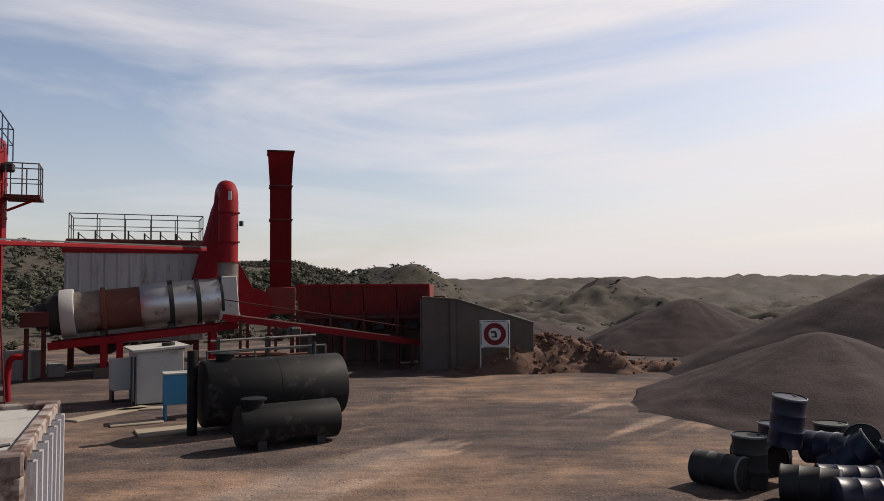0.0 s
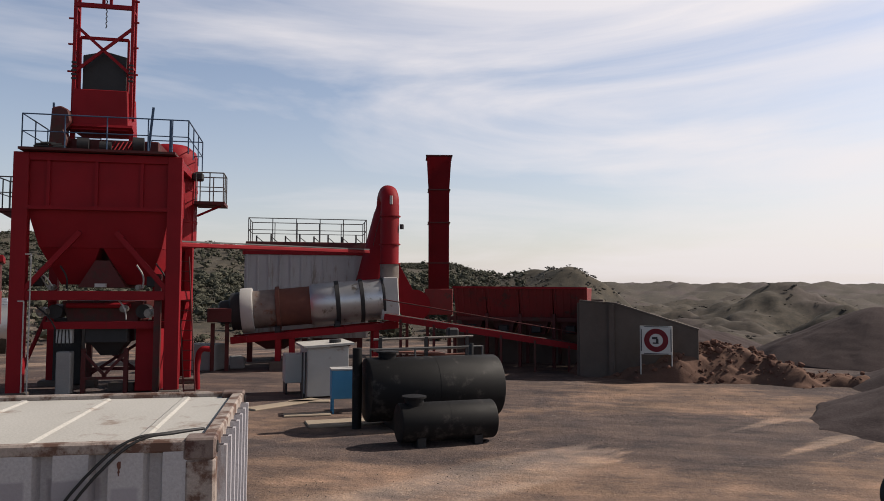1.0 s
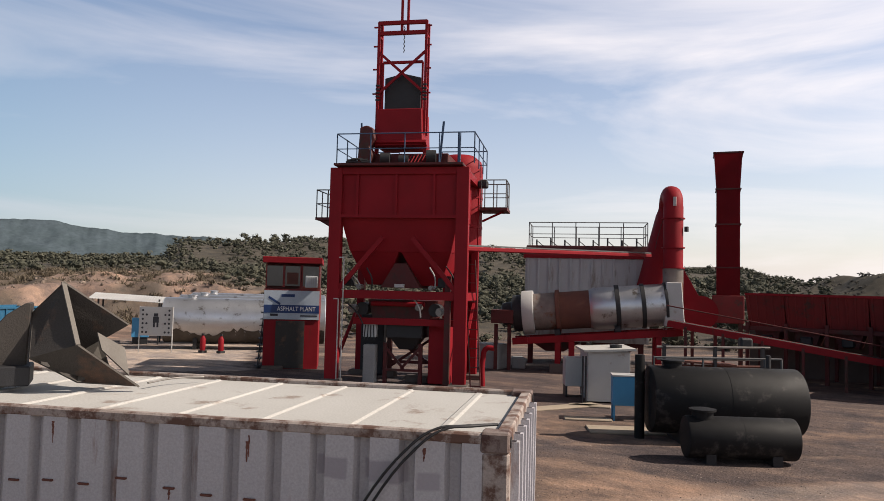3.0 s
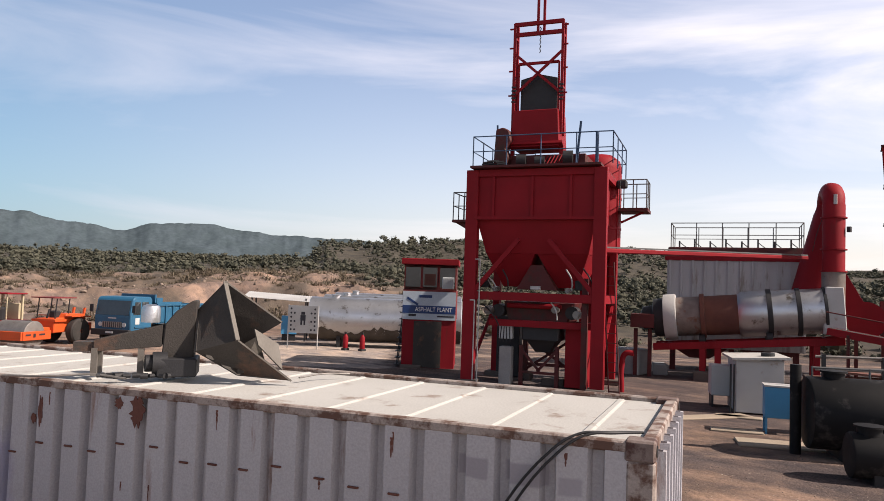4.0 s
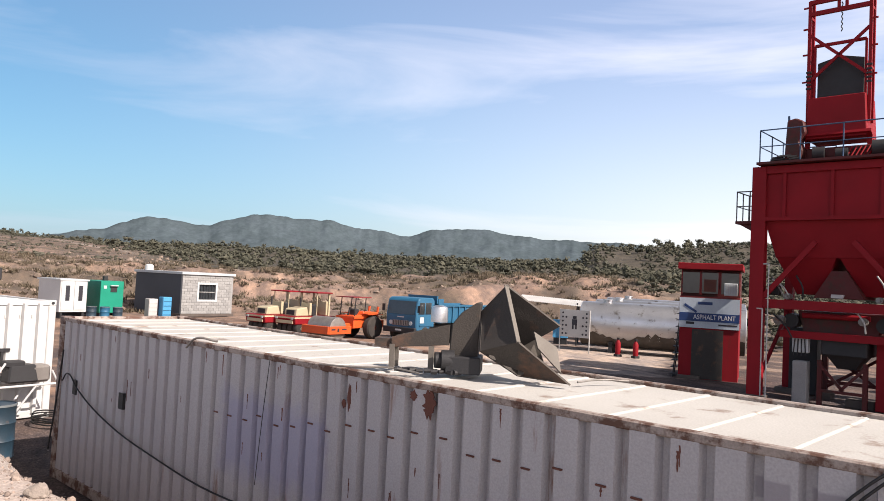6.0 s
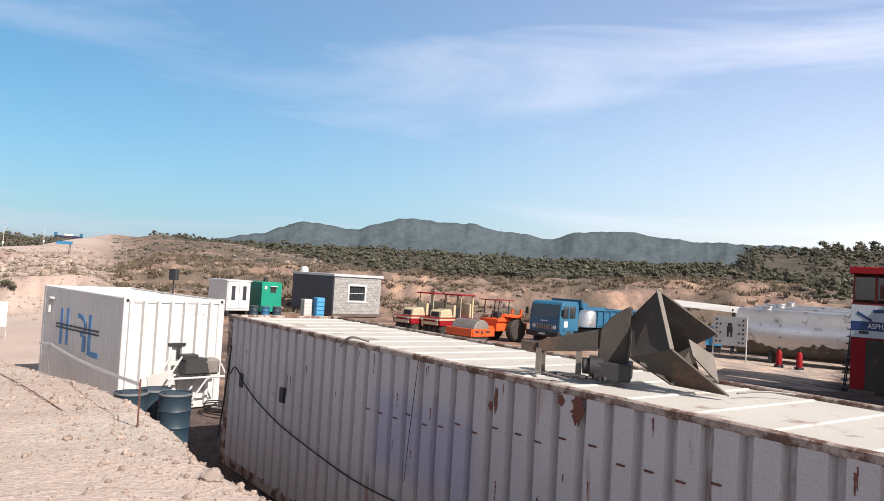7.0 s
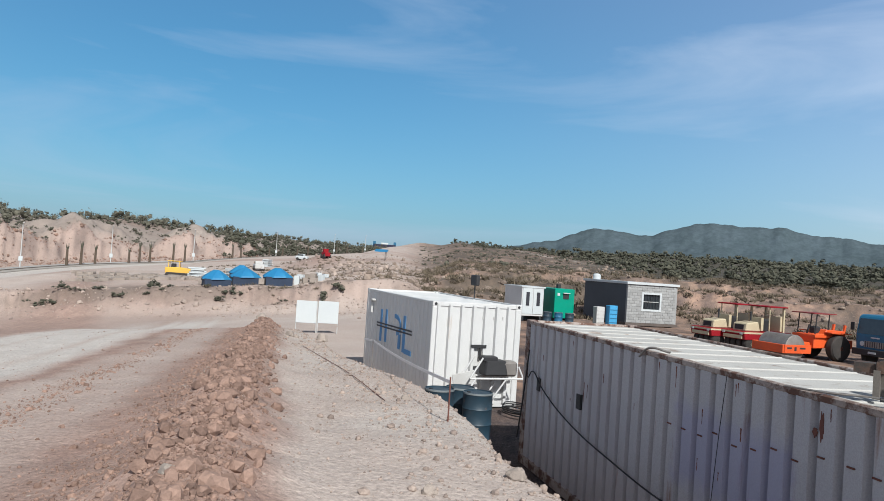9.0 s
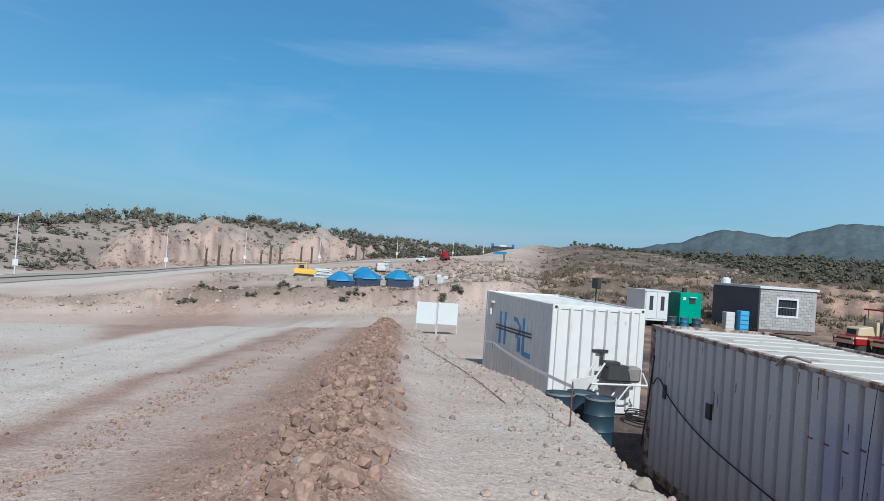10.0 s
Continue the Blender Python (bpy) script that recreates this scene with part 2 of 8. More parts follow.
def step(a, b, v):
    t = np.clip((v - a) / (b - a), 0, 1)
    return t * t * (3 - 2 * t)


def road_mid(az):
    """How far off the boulevard runs at a bearing."""
    return np.interp(az, [99, 101.5, 103.5, 106, 110, 114.4, 118.8, 126, 131, 135, 140, 150, 175], [560, 470, 380, 300, 245, 205, 175, 150, 128, 112, 95, 85, 90])


def road_z(az):
    return np.interp(az, [99, 101.5, 103.5, 106, 110, 114.4, 118.8, 126, 131, 135, 140, 150, 175], [19, 17.6, 11.5, 6.5, 4, 2.3, 0.5, -0.85, -1.8, -2.1, -2.15, -2.3, -2.4])


def bank_line(az):
    """The line of the cut bank beyond the field."""
    return 60 + 8 * np.clip((az - 114) / 20, -0.4, 2.5)


def land(x, y):
    """The ground's height, and weights of its covers: clay, dust, dark grit with the plant's shade painted in, scrub.
    """
    x, y = np.asarray(x, float), np.asarray(y, float)
    d = np.hypot(x, y) + 1e-6
    az = np.degrees(np.arctan2(-x, y))
    az = np.where(az < -140, az + 360, az)
    # yard and the rising scrubland behind it
    h = 0.03 * fbm(x, y, 3.0, 4, 3) + 0.06 * fbm(x, y, 14, 3, 5)
    west = step(34, 52, az) * (1 - step(98, 104, az))
    north = step(4, 12, az) * (1 - step(34, 52, az))
    wob = fbm(x, y, 26, 4, 11)
    cut = step(58, 64, d + 7 * wob) * 0.5 + step(71, 73, d + 8 * wob) * (1.5 + 1.2 * step(70, 58, az)) + step(84, 86, d + 9 * fbm(x, y, 22, 4, 12)) * 0.9
    cut = cut + (0.9 * np.abs(fbm(x, y, 9, 4, 13)) + 0.9 * np.abs(fbm(x, y, 3.6, 4, 14))) * step(58, 68, d) * (1 - step(96, 130, d))
    slope = 0.045 * np.maximum(0, d - 92) * (1 - 0.35 * step(200, 480, d)) * (1 - step(900, 2500, d))
    h = h + (5.0 + 2.2 * fbm(x, y, 40, 4, 70)) * np.exp(-((az - 99.5) / 5.0) ** 2) * step(200, 430, d) * (1 - step(700, 1200, d))
    h = h + west * (cut + slope + (0.4 + 1.6 * step(110, 260, d)) * fbm(x, y, 45, 3, 15) * step(70, 130, d))
    h = h + north * (step(48, 75, d) * 1.2 + 0.052 * np.maximum(0, d - 70) * (1 - step(350, 1200, d)) + 2.0 * fbm(x, y, 50, 3, 16) * step(60, 120, d))
    # scrub-covered ridge behind the plant
    ridge = np.interp(az, [2.0, 5.4, 11.2, 28.6, 43.6, 44.3, 47.9, 48.3, 51.4, 53.3], [6.4, 8.4, 9.2, 17.3, 19.7, 19.3, 17.5, 18.6, 17.2, 17.7]) * step(110, 250, d) * (1 - step(320, 700, d)) * step(-2.0, 2.0, az) * (1 - step(53.3, 58.3, az))
    h = np.maximum(h, ridge + 0.8 * fbm(x, y, 24, 4, 17) * step(110, 250, d) * step(0.5, 2.0, ridge))
    # valley of bare hills to the right
    east = 1 - step(2, 9, az)
    rough = fbm(x, y, 95, 5, 21)
    v = -6 * step(48, 85, d) - 13 * step(90, 320, d) + (26 * np.abs(rough) + 10 * fbm(x, y, 40, 4, 22)) * step(60, 200, d) * (1 - step(1800, 3500, d))
    v = v + (5 * np.abs(fbm(x, y, 22, 4, 24)) - 1.6 - 2.5 * np.abs(fbm(x, y, 9, 3, 25))) * step(70, 140, d) * (1 - step(600, 1200, d)) * (1 - step(-6, -1, az))
    v = v + 52 * step(700, 3000, d) + 9 * fbm(x, y, 600, 4, 23) * step(800, 2500, d)
    hill = 2.5 * np.exp(-(((az - 3.5) / 3.6) ** 2) - ((d - 255) / 75) ** 2) + 13 * np.exp(-(((az + 9) / 6.0) ** 2) - ((d - 330) / 60) ** 2)
    h = h + east * v + hill
    # field to the left: falls gently, then a cut bank, a terrace, the boulevard and the hill behind it
    south = step(98, 104, az)
    bl = bank_line(az) + 3.0 * fbm(x, y, 11, 4, 31) + 1.2 * np.abs(fbm(az * 1.3, d * 0.03, 1.0, 4, 32)) * step(100, 104, az)
    field = -step(24, 58, d) * np.interp(az, [104, 108, 112, 121, 127, 131, 145], [0.3, 0.65, 1.0, 1.85, 2.4, 2.75, 3.2])
    bank = (np.interp(az, [104, 108, 112, 117, 121, 127, 131, 138], [2.4, 2.4, 1.6, 1.75, 2.0, 2.25, 1.85, 0.5]) + 0.5 * fbm(x, y, 9, 4, 33)) * (0.62 * step(-0.8, 1.4, d - bl) + 0.38 * step(-4.5, 0.5, d - bl)) + 0.7 * np.abs(fbm(x, y, 4.5, 4, 73)) * np.exp(-((d - bl + 1.0) / 3.0) ** 2)
    rm, rz = road_mid(az), road_z(az)
    terr = field + bank + 0.25 * fbm(x, y, 8, 4, 34) * step(50, 60, d) * (1 - step(95, 125, d))
    mound = 2.2 * np.exp(-((az - 109.5) / 2.6) ** 2 - ((d - 120) / 16) ** 2) * (0.7 + 0.6 * fbm(x, y, 10, 3, 35))
    f = step(0, 1, (d - bl - 6) / np.maximum(rm - 12 - bl - 6, 5))
    terr = terr * (1 - f) + rz * f + mound
    off = d - rm
    back = np.maximum(0, off - 14)
    crest = np.interp(az, [103, 106, 108.6, 113.4, 116.8, 118.4, 121.2, 123.4, 127.6, 131.6, 136.3, 140.6, 150], [0, 3.5, 6, 7.4, 8.8, 9.3, 11, 12.6, 11.3, 11.7, 9, 7.3, 6])
    cliff = np.interp(az, [113.5, 114.5, 116.5, 118.3, 120, 121.3, 121.7, 122.3, 124.5, 126.3, 128.5, 131, 133, 134.8], [0, 4.5, 7.0, 8.2, 7.4, 4.6, 2.4, 4.4, 7.2, 8.4, 7.6, 6.8, 5, 0])
    gully = 0.45 * np.abs(fbm(az * 1.1, back * 0.03, 1.0, 4, 38)) + 0.8 * np.abs(fbm(x, y, 13, 4, 37))
    rise = step(0, 1, back / 85) * crest
    face_ = (0.5 * step(0, 1, (back - 7 - 9 * gully) / 5) + 0.5 * np.clip((back + 1 - 8 * gully) / 22, 0, 1)) * cliff * (0.98 + 0.5 * fbm(x, y, 8, 4, 39)) + (0.8 * fbm(x, y, 4.5, 4, 40) - 1.6 * np.abs(fbm(az * 2.6, back * 0.05, 1.0, 3, 46))) * step(1, 4, cliff) * step(2, 8, back) * (1 - step(22, 30, back))
    terr = np.where(off > 9, rz + np.maximum(rise, face_) + fbm(x, y, 30, 4, 36) * 1.2 * step(20, 60, back), terr)
    h = h * (1 - south) + terr * south
    # the roadbed
    bed = np.exp(-(np.maximum(np.abs(off) - 9, 0) / 9) ** 2) * step(98.4, 99.2, az)
    h = h * (1 - bed) + rz * bed
    # the bank on which one stands: a made-up edge of loose soil, falling away towards the boards
    top = np.interp(-x, [-30, 5, 8, 12.5, 18, 24, 31, 40], [1.85, 1.85, 1.74, 1.5, 1.25, 0.95, 0.45, 0.0])
    s = (y - 2.45 - 0.463 * x) * 0.907 - 0.62 * np.exp(-((x + 11.5) / 3.2) ** 2) + 0.22 * fbm(x, y, 1.6, 4, 41) + 0.25 * fbm(x, y, 5, 2, 42)
    side = 1 - step(-0.15, 1.5 * np.maximum(top, 0.3) / 1.85, s)
    b = (y + 0.47 - 0.402 * x) * 0.928
    bw = np.interp(-x, [0, 4, 23], [0.56, 0.54, 0.5])
    berm = 0.42 * np.exp(-(b / bw) ** 2) * (1 - step(21, 27, -x)) * (0.75 + 0.5 * fbm(x, y, 0.9, 4, 43))
    fall = np.interp(-b, [0, 1.2, 4, 9, 22, 40], [0, 0.12, 0.35, 0.7, 1.3, 2.2])
    bankz = np.maximum(top - fall, np.minimum(h, top)) + 0.03 * fbm(x, y, 0.8, 4, 44) + 0.05 * fbm(x, y, 2.6, 3, 45)
    keep = side * (1 - step(24, 42, d)) 
    h = h * (1 - keep) + (bankz + berm) * keep
    # covers
    reach = 1 - step(28, 48, d)
    frayed = b + 0.35 * fbm(x, y, 1.4, 4, 51)
    clay = step(-1.75, -0.95, frayed) * (1 - step(0.25, 0.75, frayed)) + step(-3.5, -3.0, frayed) * (1 - step(-1.7, -1.2, frayed)) * (0.42 + 0.4 * fbm(b * 1.5, x * 0.12, 1.0, 4, 60))
    clay = np.clip(reach * (clay + 0.7 * np.exp(-((frayed + 3.1) / 0.28) ** 2)), 0, 1)
    clay = np.maximum(clay, 0.9 * step(6.3, 7.4, -frayed) * (1 - step(16, 24, -b)) * step(122.5, 126, az) * (1 - step(132, 135, az + 1.5 * fbm(x, y, 6, 3, 65))) * step(14, 18, d))
    clay = np.maximum(clay, south * (step(-2.5, 0, d - bl) * (1 - step(3, 8, d - bl)) * (0.35 + 0.3 * fbm(x, y, 7, 3, 66)) + 0.6 * step(0.1, 0.5, fbm(x, y, 30, 4, 52)) * step(20, 40, d) + 0.9 * np.exp(-((az - 109.5) / 2.6) ** 2 - ((d - 120) / 16) ** 2)))
    clay = np.maximum(clay, 0.22 * west * step(66, 70, d + 8 * wob) * (1 - step(74, 79, d + 8 * wob)))
    clay = np.maximum(clay, 0.75 * south * step(0.5, 2.5, cliff) * step(1, 4, back) * (1 - step(16, 24, back)))
    track = np.abs(b + 5.15 + 0.15 * fbm(x, y, 6, 3, 67)) - 1.25
    ruts = np.exp(-((np.abs(b + 5.1) - 0.75) / 0.16) ** 2) + 0.6 * np.exp(-((b + 4.2 + 0.2 * fbm(x, y, 9, 2, 68)) / 0.12) ** 2)
    lane = np.exp(-(np.maximum(track, 0) / 0.35) ** 2) * (1 - 0.55 * ruts) + 0.85 * step(133, 136, az) * step(17, 22, d) + 0.6 * step(6.5, 8, -b) * (1 - step(122, 125, az))
    su, sv = x * 0.64 + y * 0.77, x * 0.77 - y * 0.64
    streak = step(0.12, 0.5, fbm(su / 9, sv / 1.1, 1.0, 4, 58)) * (1 - keep) * (1 - step(40, 50, d)) * (1 - step(45, 55, az))
    dust = np.clip(0.22 * streak + 0.6 * keep * step(0.6, 1.1, b) * step(-0.5, 0.3, fbm(x, y, 3, 4, 59)) + south * 1.1 * lane * step(6, 8, d) * (1 - step(46, 58, d)) + 0.5 * south * step(0.1, 0.45, fbm(x, y, 16, 3, 53)) * step(7, 9, -b) * step(12, 20, d) * (1 - step(52, 58, d)) + 0.85 * south * step(-2, 2, off + np.interp(az, [110, 118, 126, 131, 140], [9, 15, 27, 26, 13])) * (1 - step(9, 12, off)) * step(105, 109, az) + 0.7 * south * (np.abs(off) < 9) + 0.1 * south * step(0.5, 2.5, cliff) * step(1, 4, back) * (1 - step(16, 24, back)), 0, 1)
    # a pale haul track that climbs the slope behind the hut
    dust = np.maximum(dust, 0.62 * step(45, 49, az) * step(27, 31, d) * (1 - step(44, 52, d)) * (1 - step(60, 68, az)))
    haul = np.interp(az, [78, 81.9, 88.8, 93, 97, 99], [92, 106, 168, 250, 390, 450])
    dust = np.maximum(dust, 0.95 * np.exp(-((d - haul) / (1.2 + 0.02 * d)) ** 2) * step(78, 81, az) * (1 - step(98, 99.5, az)))
    dust = np.maximum(dust, 0.8 * east * step(0.3, 0.42, fbm(x / 2.2, y, 34, 4, 69)) * step(90, 140, d) * (1 - step(900, 1600, d)))
    scrub = np.clip(west * step(92, 112, d) * (1 - step(86, 93, az) * (1 - step(300, 420, d))) * (1 - step(95, 99, az)) + north * step(44, 62, d) + 0.42 * south * step(2, 12, back) * (1 - step(0.5, 2.5, cliff) * (1 - step(16, 24, back))) + 0.55 * step(88, 94, az) * (1 - step(100, 103, az)) * step(95, 130, d) * step(-0.35, 0.1, fbm(x, y, 18, 4, 56)) + step(-6, -1, az) * (1 - step(11, 14, az)) * step(75, 100, d) * (1 - step(330, 380, d)) + 0.9 * east * step(75, 120, d) * step(-0.5, 0.05, fbm(x, y, 60, 4, 57)), 0, 1)
    scrub = np.maximum(scrub, 0.75 * west * step(60, 68, d) * step(-0.25, 0.25, fbm(x, y, 7, 4, 71)))
    scrub = np.maximum(scrub, 0.5 * south * step(-1.5, 0.5, d - bl) * (1 - step(4, 10, d - bl)) * step(-0.2, 0.3, fbm(x, y, 5, 4, 72)))
    yard = (1 - keep) * (1 - step(55, 66, d)) * (1 - step(95, 101, az))
    grit = yard * np.clip(0.75 + 0.6 * fbm(x, y, 8, 4, 54) - 1.1 * np.exp(-((y - 13.5 - 0.18 * x + 1.5 * fbm(x, y, 6, 2, 55)) / 2.0) ** 2) * step(-14, -6, x)
                          - 0.9 * np.exp(-((x - 1.0) / 7.0) ** 2 - ((y - 25.0) / 3.0) ** 2) - 0.7 * step(0.1, 0.5, fbm((x * 0.64 + y * 0.77) / 9, (x * 0.77 - y * 0.64) / 1.1, 1.0, 4, 58)) - 0.9 * step(58, 68, az) * step(36, 44, d) - 0.55 * step(46, 50, az) * step(28, 33, d) - 0.6 * np.exp(-((x + 7) / 4.5) ** 2 - ((y - 19) / 4.5) ** 2), 0, 1)
    # grit and the plant's shade in one: ground darkened all round it
    grit = np.maximum(grit, 1.1 * np.exp(-((x + 11) / 11.0) ** 4 - ((y - 27.5) / 8.0) ** 4))
    grit = np.maximum(grit, east * step(52, 80, d) * 0.85)
    brown = np.maximum(yard, 0.85 * west * step(50, 58, d))
    return h, clay, dust, grit, scrub, brown


def height(x, y):
    return float(land(np.array([x]), np.array([y]))[0][0])


def ground_material():
    m = bpy.data.materials.new("soil")
    m.use_nodes = True
    nt = m.node_tree
    N, L = nt.nodes.new, nt.links.new
    b = nt.nodes["Principled BSDF"]
    geo = N("ShaderNodeNewGeometry")
    cov, cov2 = N("ShaderNodeAttribute"), N("ShaderNodeAttribute")
    cov.attribute_name, cov2.attribute_name = "cover", "scrub"
    sep = N("ShaderNodeSeparateColor")
    L(cov.outputs["Color"], sep.inputs[0])

    def tex(sc, detail=6.0, rgh=0.62):
        n = N("ShaderNodeTexNoise")
        n.inputs["Scale"].default_value, n.inputs["Detail"].default_value, n.inputs["Roughness"].default_value = sc, detail, rgh
        L(geo.outputs["Position"], n.inputs["Vector"])
        return n.outputs[0]

    def ramp(v, a, c, lo=0.0, hi=1.0):
        r = N("ShaderNodeMapRange")
        r.inputs[1].default_value, r.inputs[2].default_value, r.inputs[3].default_value, r.inputs[4].default_value = a, c, lo, hi
        L(v, r.inputs[0])
        return r.outputs[0]

    def mix(f, a, c, kind="MIX"):
        x = N("ShaderNodeMix")
        x.data_type, x.blend_type = "RGBA", kind
        for i, v in ((0, f), (6, a), (7, c)):
            if isinstance(v, (float, tuple)):
                x.inputs[i].default_value = v
            else:
                L(v, x.inputs[i])
        return x.outputs[2]

    drag = N("ShaderNodeMapping")
    drag.inputs["Rotation"].default_value = (0, 0, radians(-50))
    drag.inputs["Scale"].default_value = (0.22, 1.1, 1.0)
    L(geo.outputs["Position"], drag.inputs[0])
    n_drag = N("ShaderNodeTexNoise")
    n_drag.inputs["Scale"].default_value, n_drag.inputs["Detail"].default_value, n_drag.inputs["Roughness"].default_value = 1.3, 7.0, 0.65
    L(drag.outputs[0], n_drag.inputs["Vector"])
    n_small, n_mid, n_big, n_fine = tex(2.4), tex(0.35), tex(0.06), tex(24.0, 4.0, 0.75)
    soil = mix(ramp(n_mid, 0.35, 0.65), rgb(0.46, 0.395, 0.355), rgb(0.385, 0.32, 0.285))
    soil = mix(ramp(n_big, 0.4, 0.62), soil, rgb(0.40, 0.325, 0.285))
    soil = mix(cov.outputs["Alpha"], soil, mix(ramp(n_mid, 0.4, 0.62), rgb(0.225, 0.163, 0.133), rgb(0.135, 0.102, 0.086)))
    worn = mix(ramp(n_drag.outputs[0], 0.42, 0.6), rgb(0.62, 0.61, 0.63), rgb(1.45, 1.36, 1.25))

    col = mix(sep.outputs[0], soil, mix(ramp(tex(0.22, 8.0, 0.7), 0.42, 0.6, 0.0, 0.5), mix(ramp(n_small, 0.35, 0.65), rgb(0.34, 0.24, 0.2), rgb(0.26, 0.175, 0.145)), rgb(0.21, 0.155, 0.13)))
    col = mix(sep.outputs[1], col, mix(ramp(n_small, 0.3, 0.7), rgb(0.50, 0.46, 0.43), rgb(0.44, 0.40, 0.365)))
    edge = N("ShaderNodeMath")
    edge.operation = "ADD"
    L(sep.outputs[2], edge.inputs[0])
    L(ramp(n_small, 0.0, 1.0, -0.35, 0.35), edge.inputs[1])
    col = mix(ramp(edge.outputs[0], 0.35, 0.65), col, mix(ramp(n_fine, 0.3, 0.7), rgb(0.058, 0.047, 0.047), rgb(0.138, 0.113, 0.109)))
    col = mix(cov.outputs["Alpha"], col, mix(0.8, mix(0.5, col, worn, "MULTIPLY"), mix(ramp(tex(0.5, 9.0, 0.72), 0.42, 0.6), rgb(0.7, 0.7, 0.74), rgb(1.42, 1.28, 1.14)), "MULTIPLY"))
    dry = mix(ramp(n_mid, 0.4, 0.6), rgb(0.09, 0.078, 0.062), rgb(0.057, 0.052, 0.044))
    col = mix(cov2.outputs["Fac"], col, dry)
    col = mix(0.6, col, mix(ramp(n_fine, 0.3, 0.7), rgb(0.48, 0.48, 0.48), rgb(1.4, 1.4, 1.4)), "MULTIPLY")
    # scattered small stones
    vor = N("ShaderNodeTexVoronoi")
    vor.inputs["Scale"].default_value = 9.0
    L(geo.outputs["Position"], vor.inputs["Vector"])
    st = N("ShaderNodeMath")
    st.operation = "MULTIPLY"
    L(ramp(vor.outputs["Distance"], 0.16, 0.1), st.inputs[0])
    L(ramp(tex(0.9), 0.5, 0.6), st.inputs[1])
    col = mix(st.outputs[0], col, mix(vor.outputs["Color"], rgb(0.2, 0.15, 0.12), rgb(0.55, 0.48, 0.42)))
    L(col, b.inputs["Base Color"])
    b.inputs["Roughness"].default_value, b.inputs["Specular IOR Level"].default_value = 0.95, 0.15
    bp, bp2 = N("ShaderNodeBump"), N("ShaderNodeBump")
    bp.inputs["Strength"].default_value, bp.inputs["Distance"].default_value = 0.8, 0.04
    bp2.inputs["Strength"].default_value, bp2.inputs["Distance"].default_value = 0.4, 0.3
    L(tex(13.0, 5.0, 0.65), bp.inputs["Height"])
    L(n_mid, bp2.inputs["Height"])
    L(bp2.outputs[0], bp.inputs["Normal"])
    L(bp.outputs[0], b.inputs["Normal"])
    return m


M["soil"] = ground_material()


def build_ground():
    az = np.concatenate([np.arange(-44, 99, 0.34), np.arange(99, 150, 0.17), np.arange(150, 316, 4.0)])
    r = np.concatenate([[0.01, 0.3], np.geomspace(1.0, 30, 280), np.geomspace(30.6, 150, 130), np.geomspace(151.2, 330, 100), np.geomspace(334, 700, 45), np.geomspace(720, 4900, 40)])
    A, R = np.meshgrid(np.radians(az), r)
    x, y = (-R * np.sin(A)).ravel(), (R * np.cos(A)).ravel()
    h, clay, dust, grit, scrub, brown = land(x, y)
    na, nr = len(az), len(r)
    i, j = np.meshgrid(np.arange(nr - 1), np.arange(na), indexing="ij")
    a, b = i * na + j, i * na + (j + 1) % na
    c, d = (i + 1) * na + (j + 1) % na, (i + 1) * na + j
    faces = np.stack([a, b, c, d], -1).reshape(-1, 4)[:, ::-1]
    verts = np.stack([x, y, h], 1)
    ob = mesh_of("ground", verts, faces, M["soil"], smooth=True)
    lay = ob.data.color_attributes.new("cover", "FLOAT_COLOR", "POINT")
    lay.data.foreach_set("color", np.stack([clay, dust, grit, brown], 1).astype(np.float32).ravel())
    lay = ob.data.attributes.new("scrub", "FLOAT", "POINT")
    lay.data.foreach_set("value", scrub.astype(np.float32))
    tagged(ob, "dry brown quarry ground with dust, clay and dark grit, shade painted round the plant", "ground", kind="structure")


build_ground()


def mountain(name, d, centre, humps, base, label):
    """A far ridge: its crest as (bearing, height)."""
    az = np.arange(centre[0], centre[1], 0.12)
    top = np.interp(az, [a for a, h in humps], [h for a, h in humps])
    k = np.ones(9) / 9
    top = np.convolve(np.pad(top, 4, mode="edge"), k, "valid")
    top = top + 10 * fbm(az * 10, az * 0, 9, 5, 61) * step(0, 60, top)
    fade = step(centre[0], centre[0] + 3, az) * (1 - step(centre[1] - 3, centre[1], az))
    top = top * fade
    rows = [(k, 1 - abs(k) ** 0.8) for k in np.linspace(-1, 0, 26)] + [(0.3, 0.7), (1.0, 0.0)]
    V = []
    for k, f in rows:
        rr = d + k * 620
        rx_, ry_ = rr * np.sin(np.radians(az)), rr * np.cos(np.radians(az))
        gully = np.abs(fbm(rx_, ry_, 260, 5, 63, 0.55))
        z = base + top * f * (1 - 0.2 * gully * min(1, 4 * (1 - f))) + 8 * fbm(rx_, ry_, 60, 3, 64) * (0 < f < 0.97)
        V.append(np.stack([-rr * np.sin(np.radians(az)), rr * np.cos(np.radians(az)), z], 1))
    na = len(az)
    V = np.concatenate(V)
    i, j = np.meshgrid(np.arange(len(rows) - 1), np.arange(na - 1), indexing="ij")
    F = np.stack([i * na + j, i * na + j + 1, (i + 1) * na + j + 1, (i + 1) * na + j], -1).reshape(-1, 4)[:, ::-1]
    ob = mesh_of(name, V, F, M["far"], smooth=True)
    return tagged(ob, label, "mountain", kind="structure")


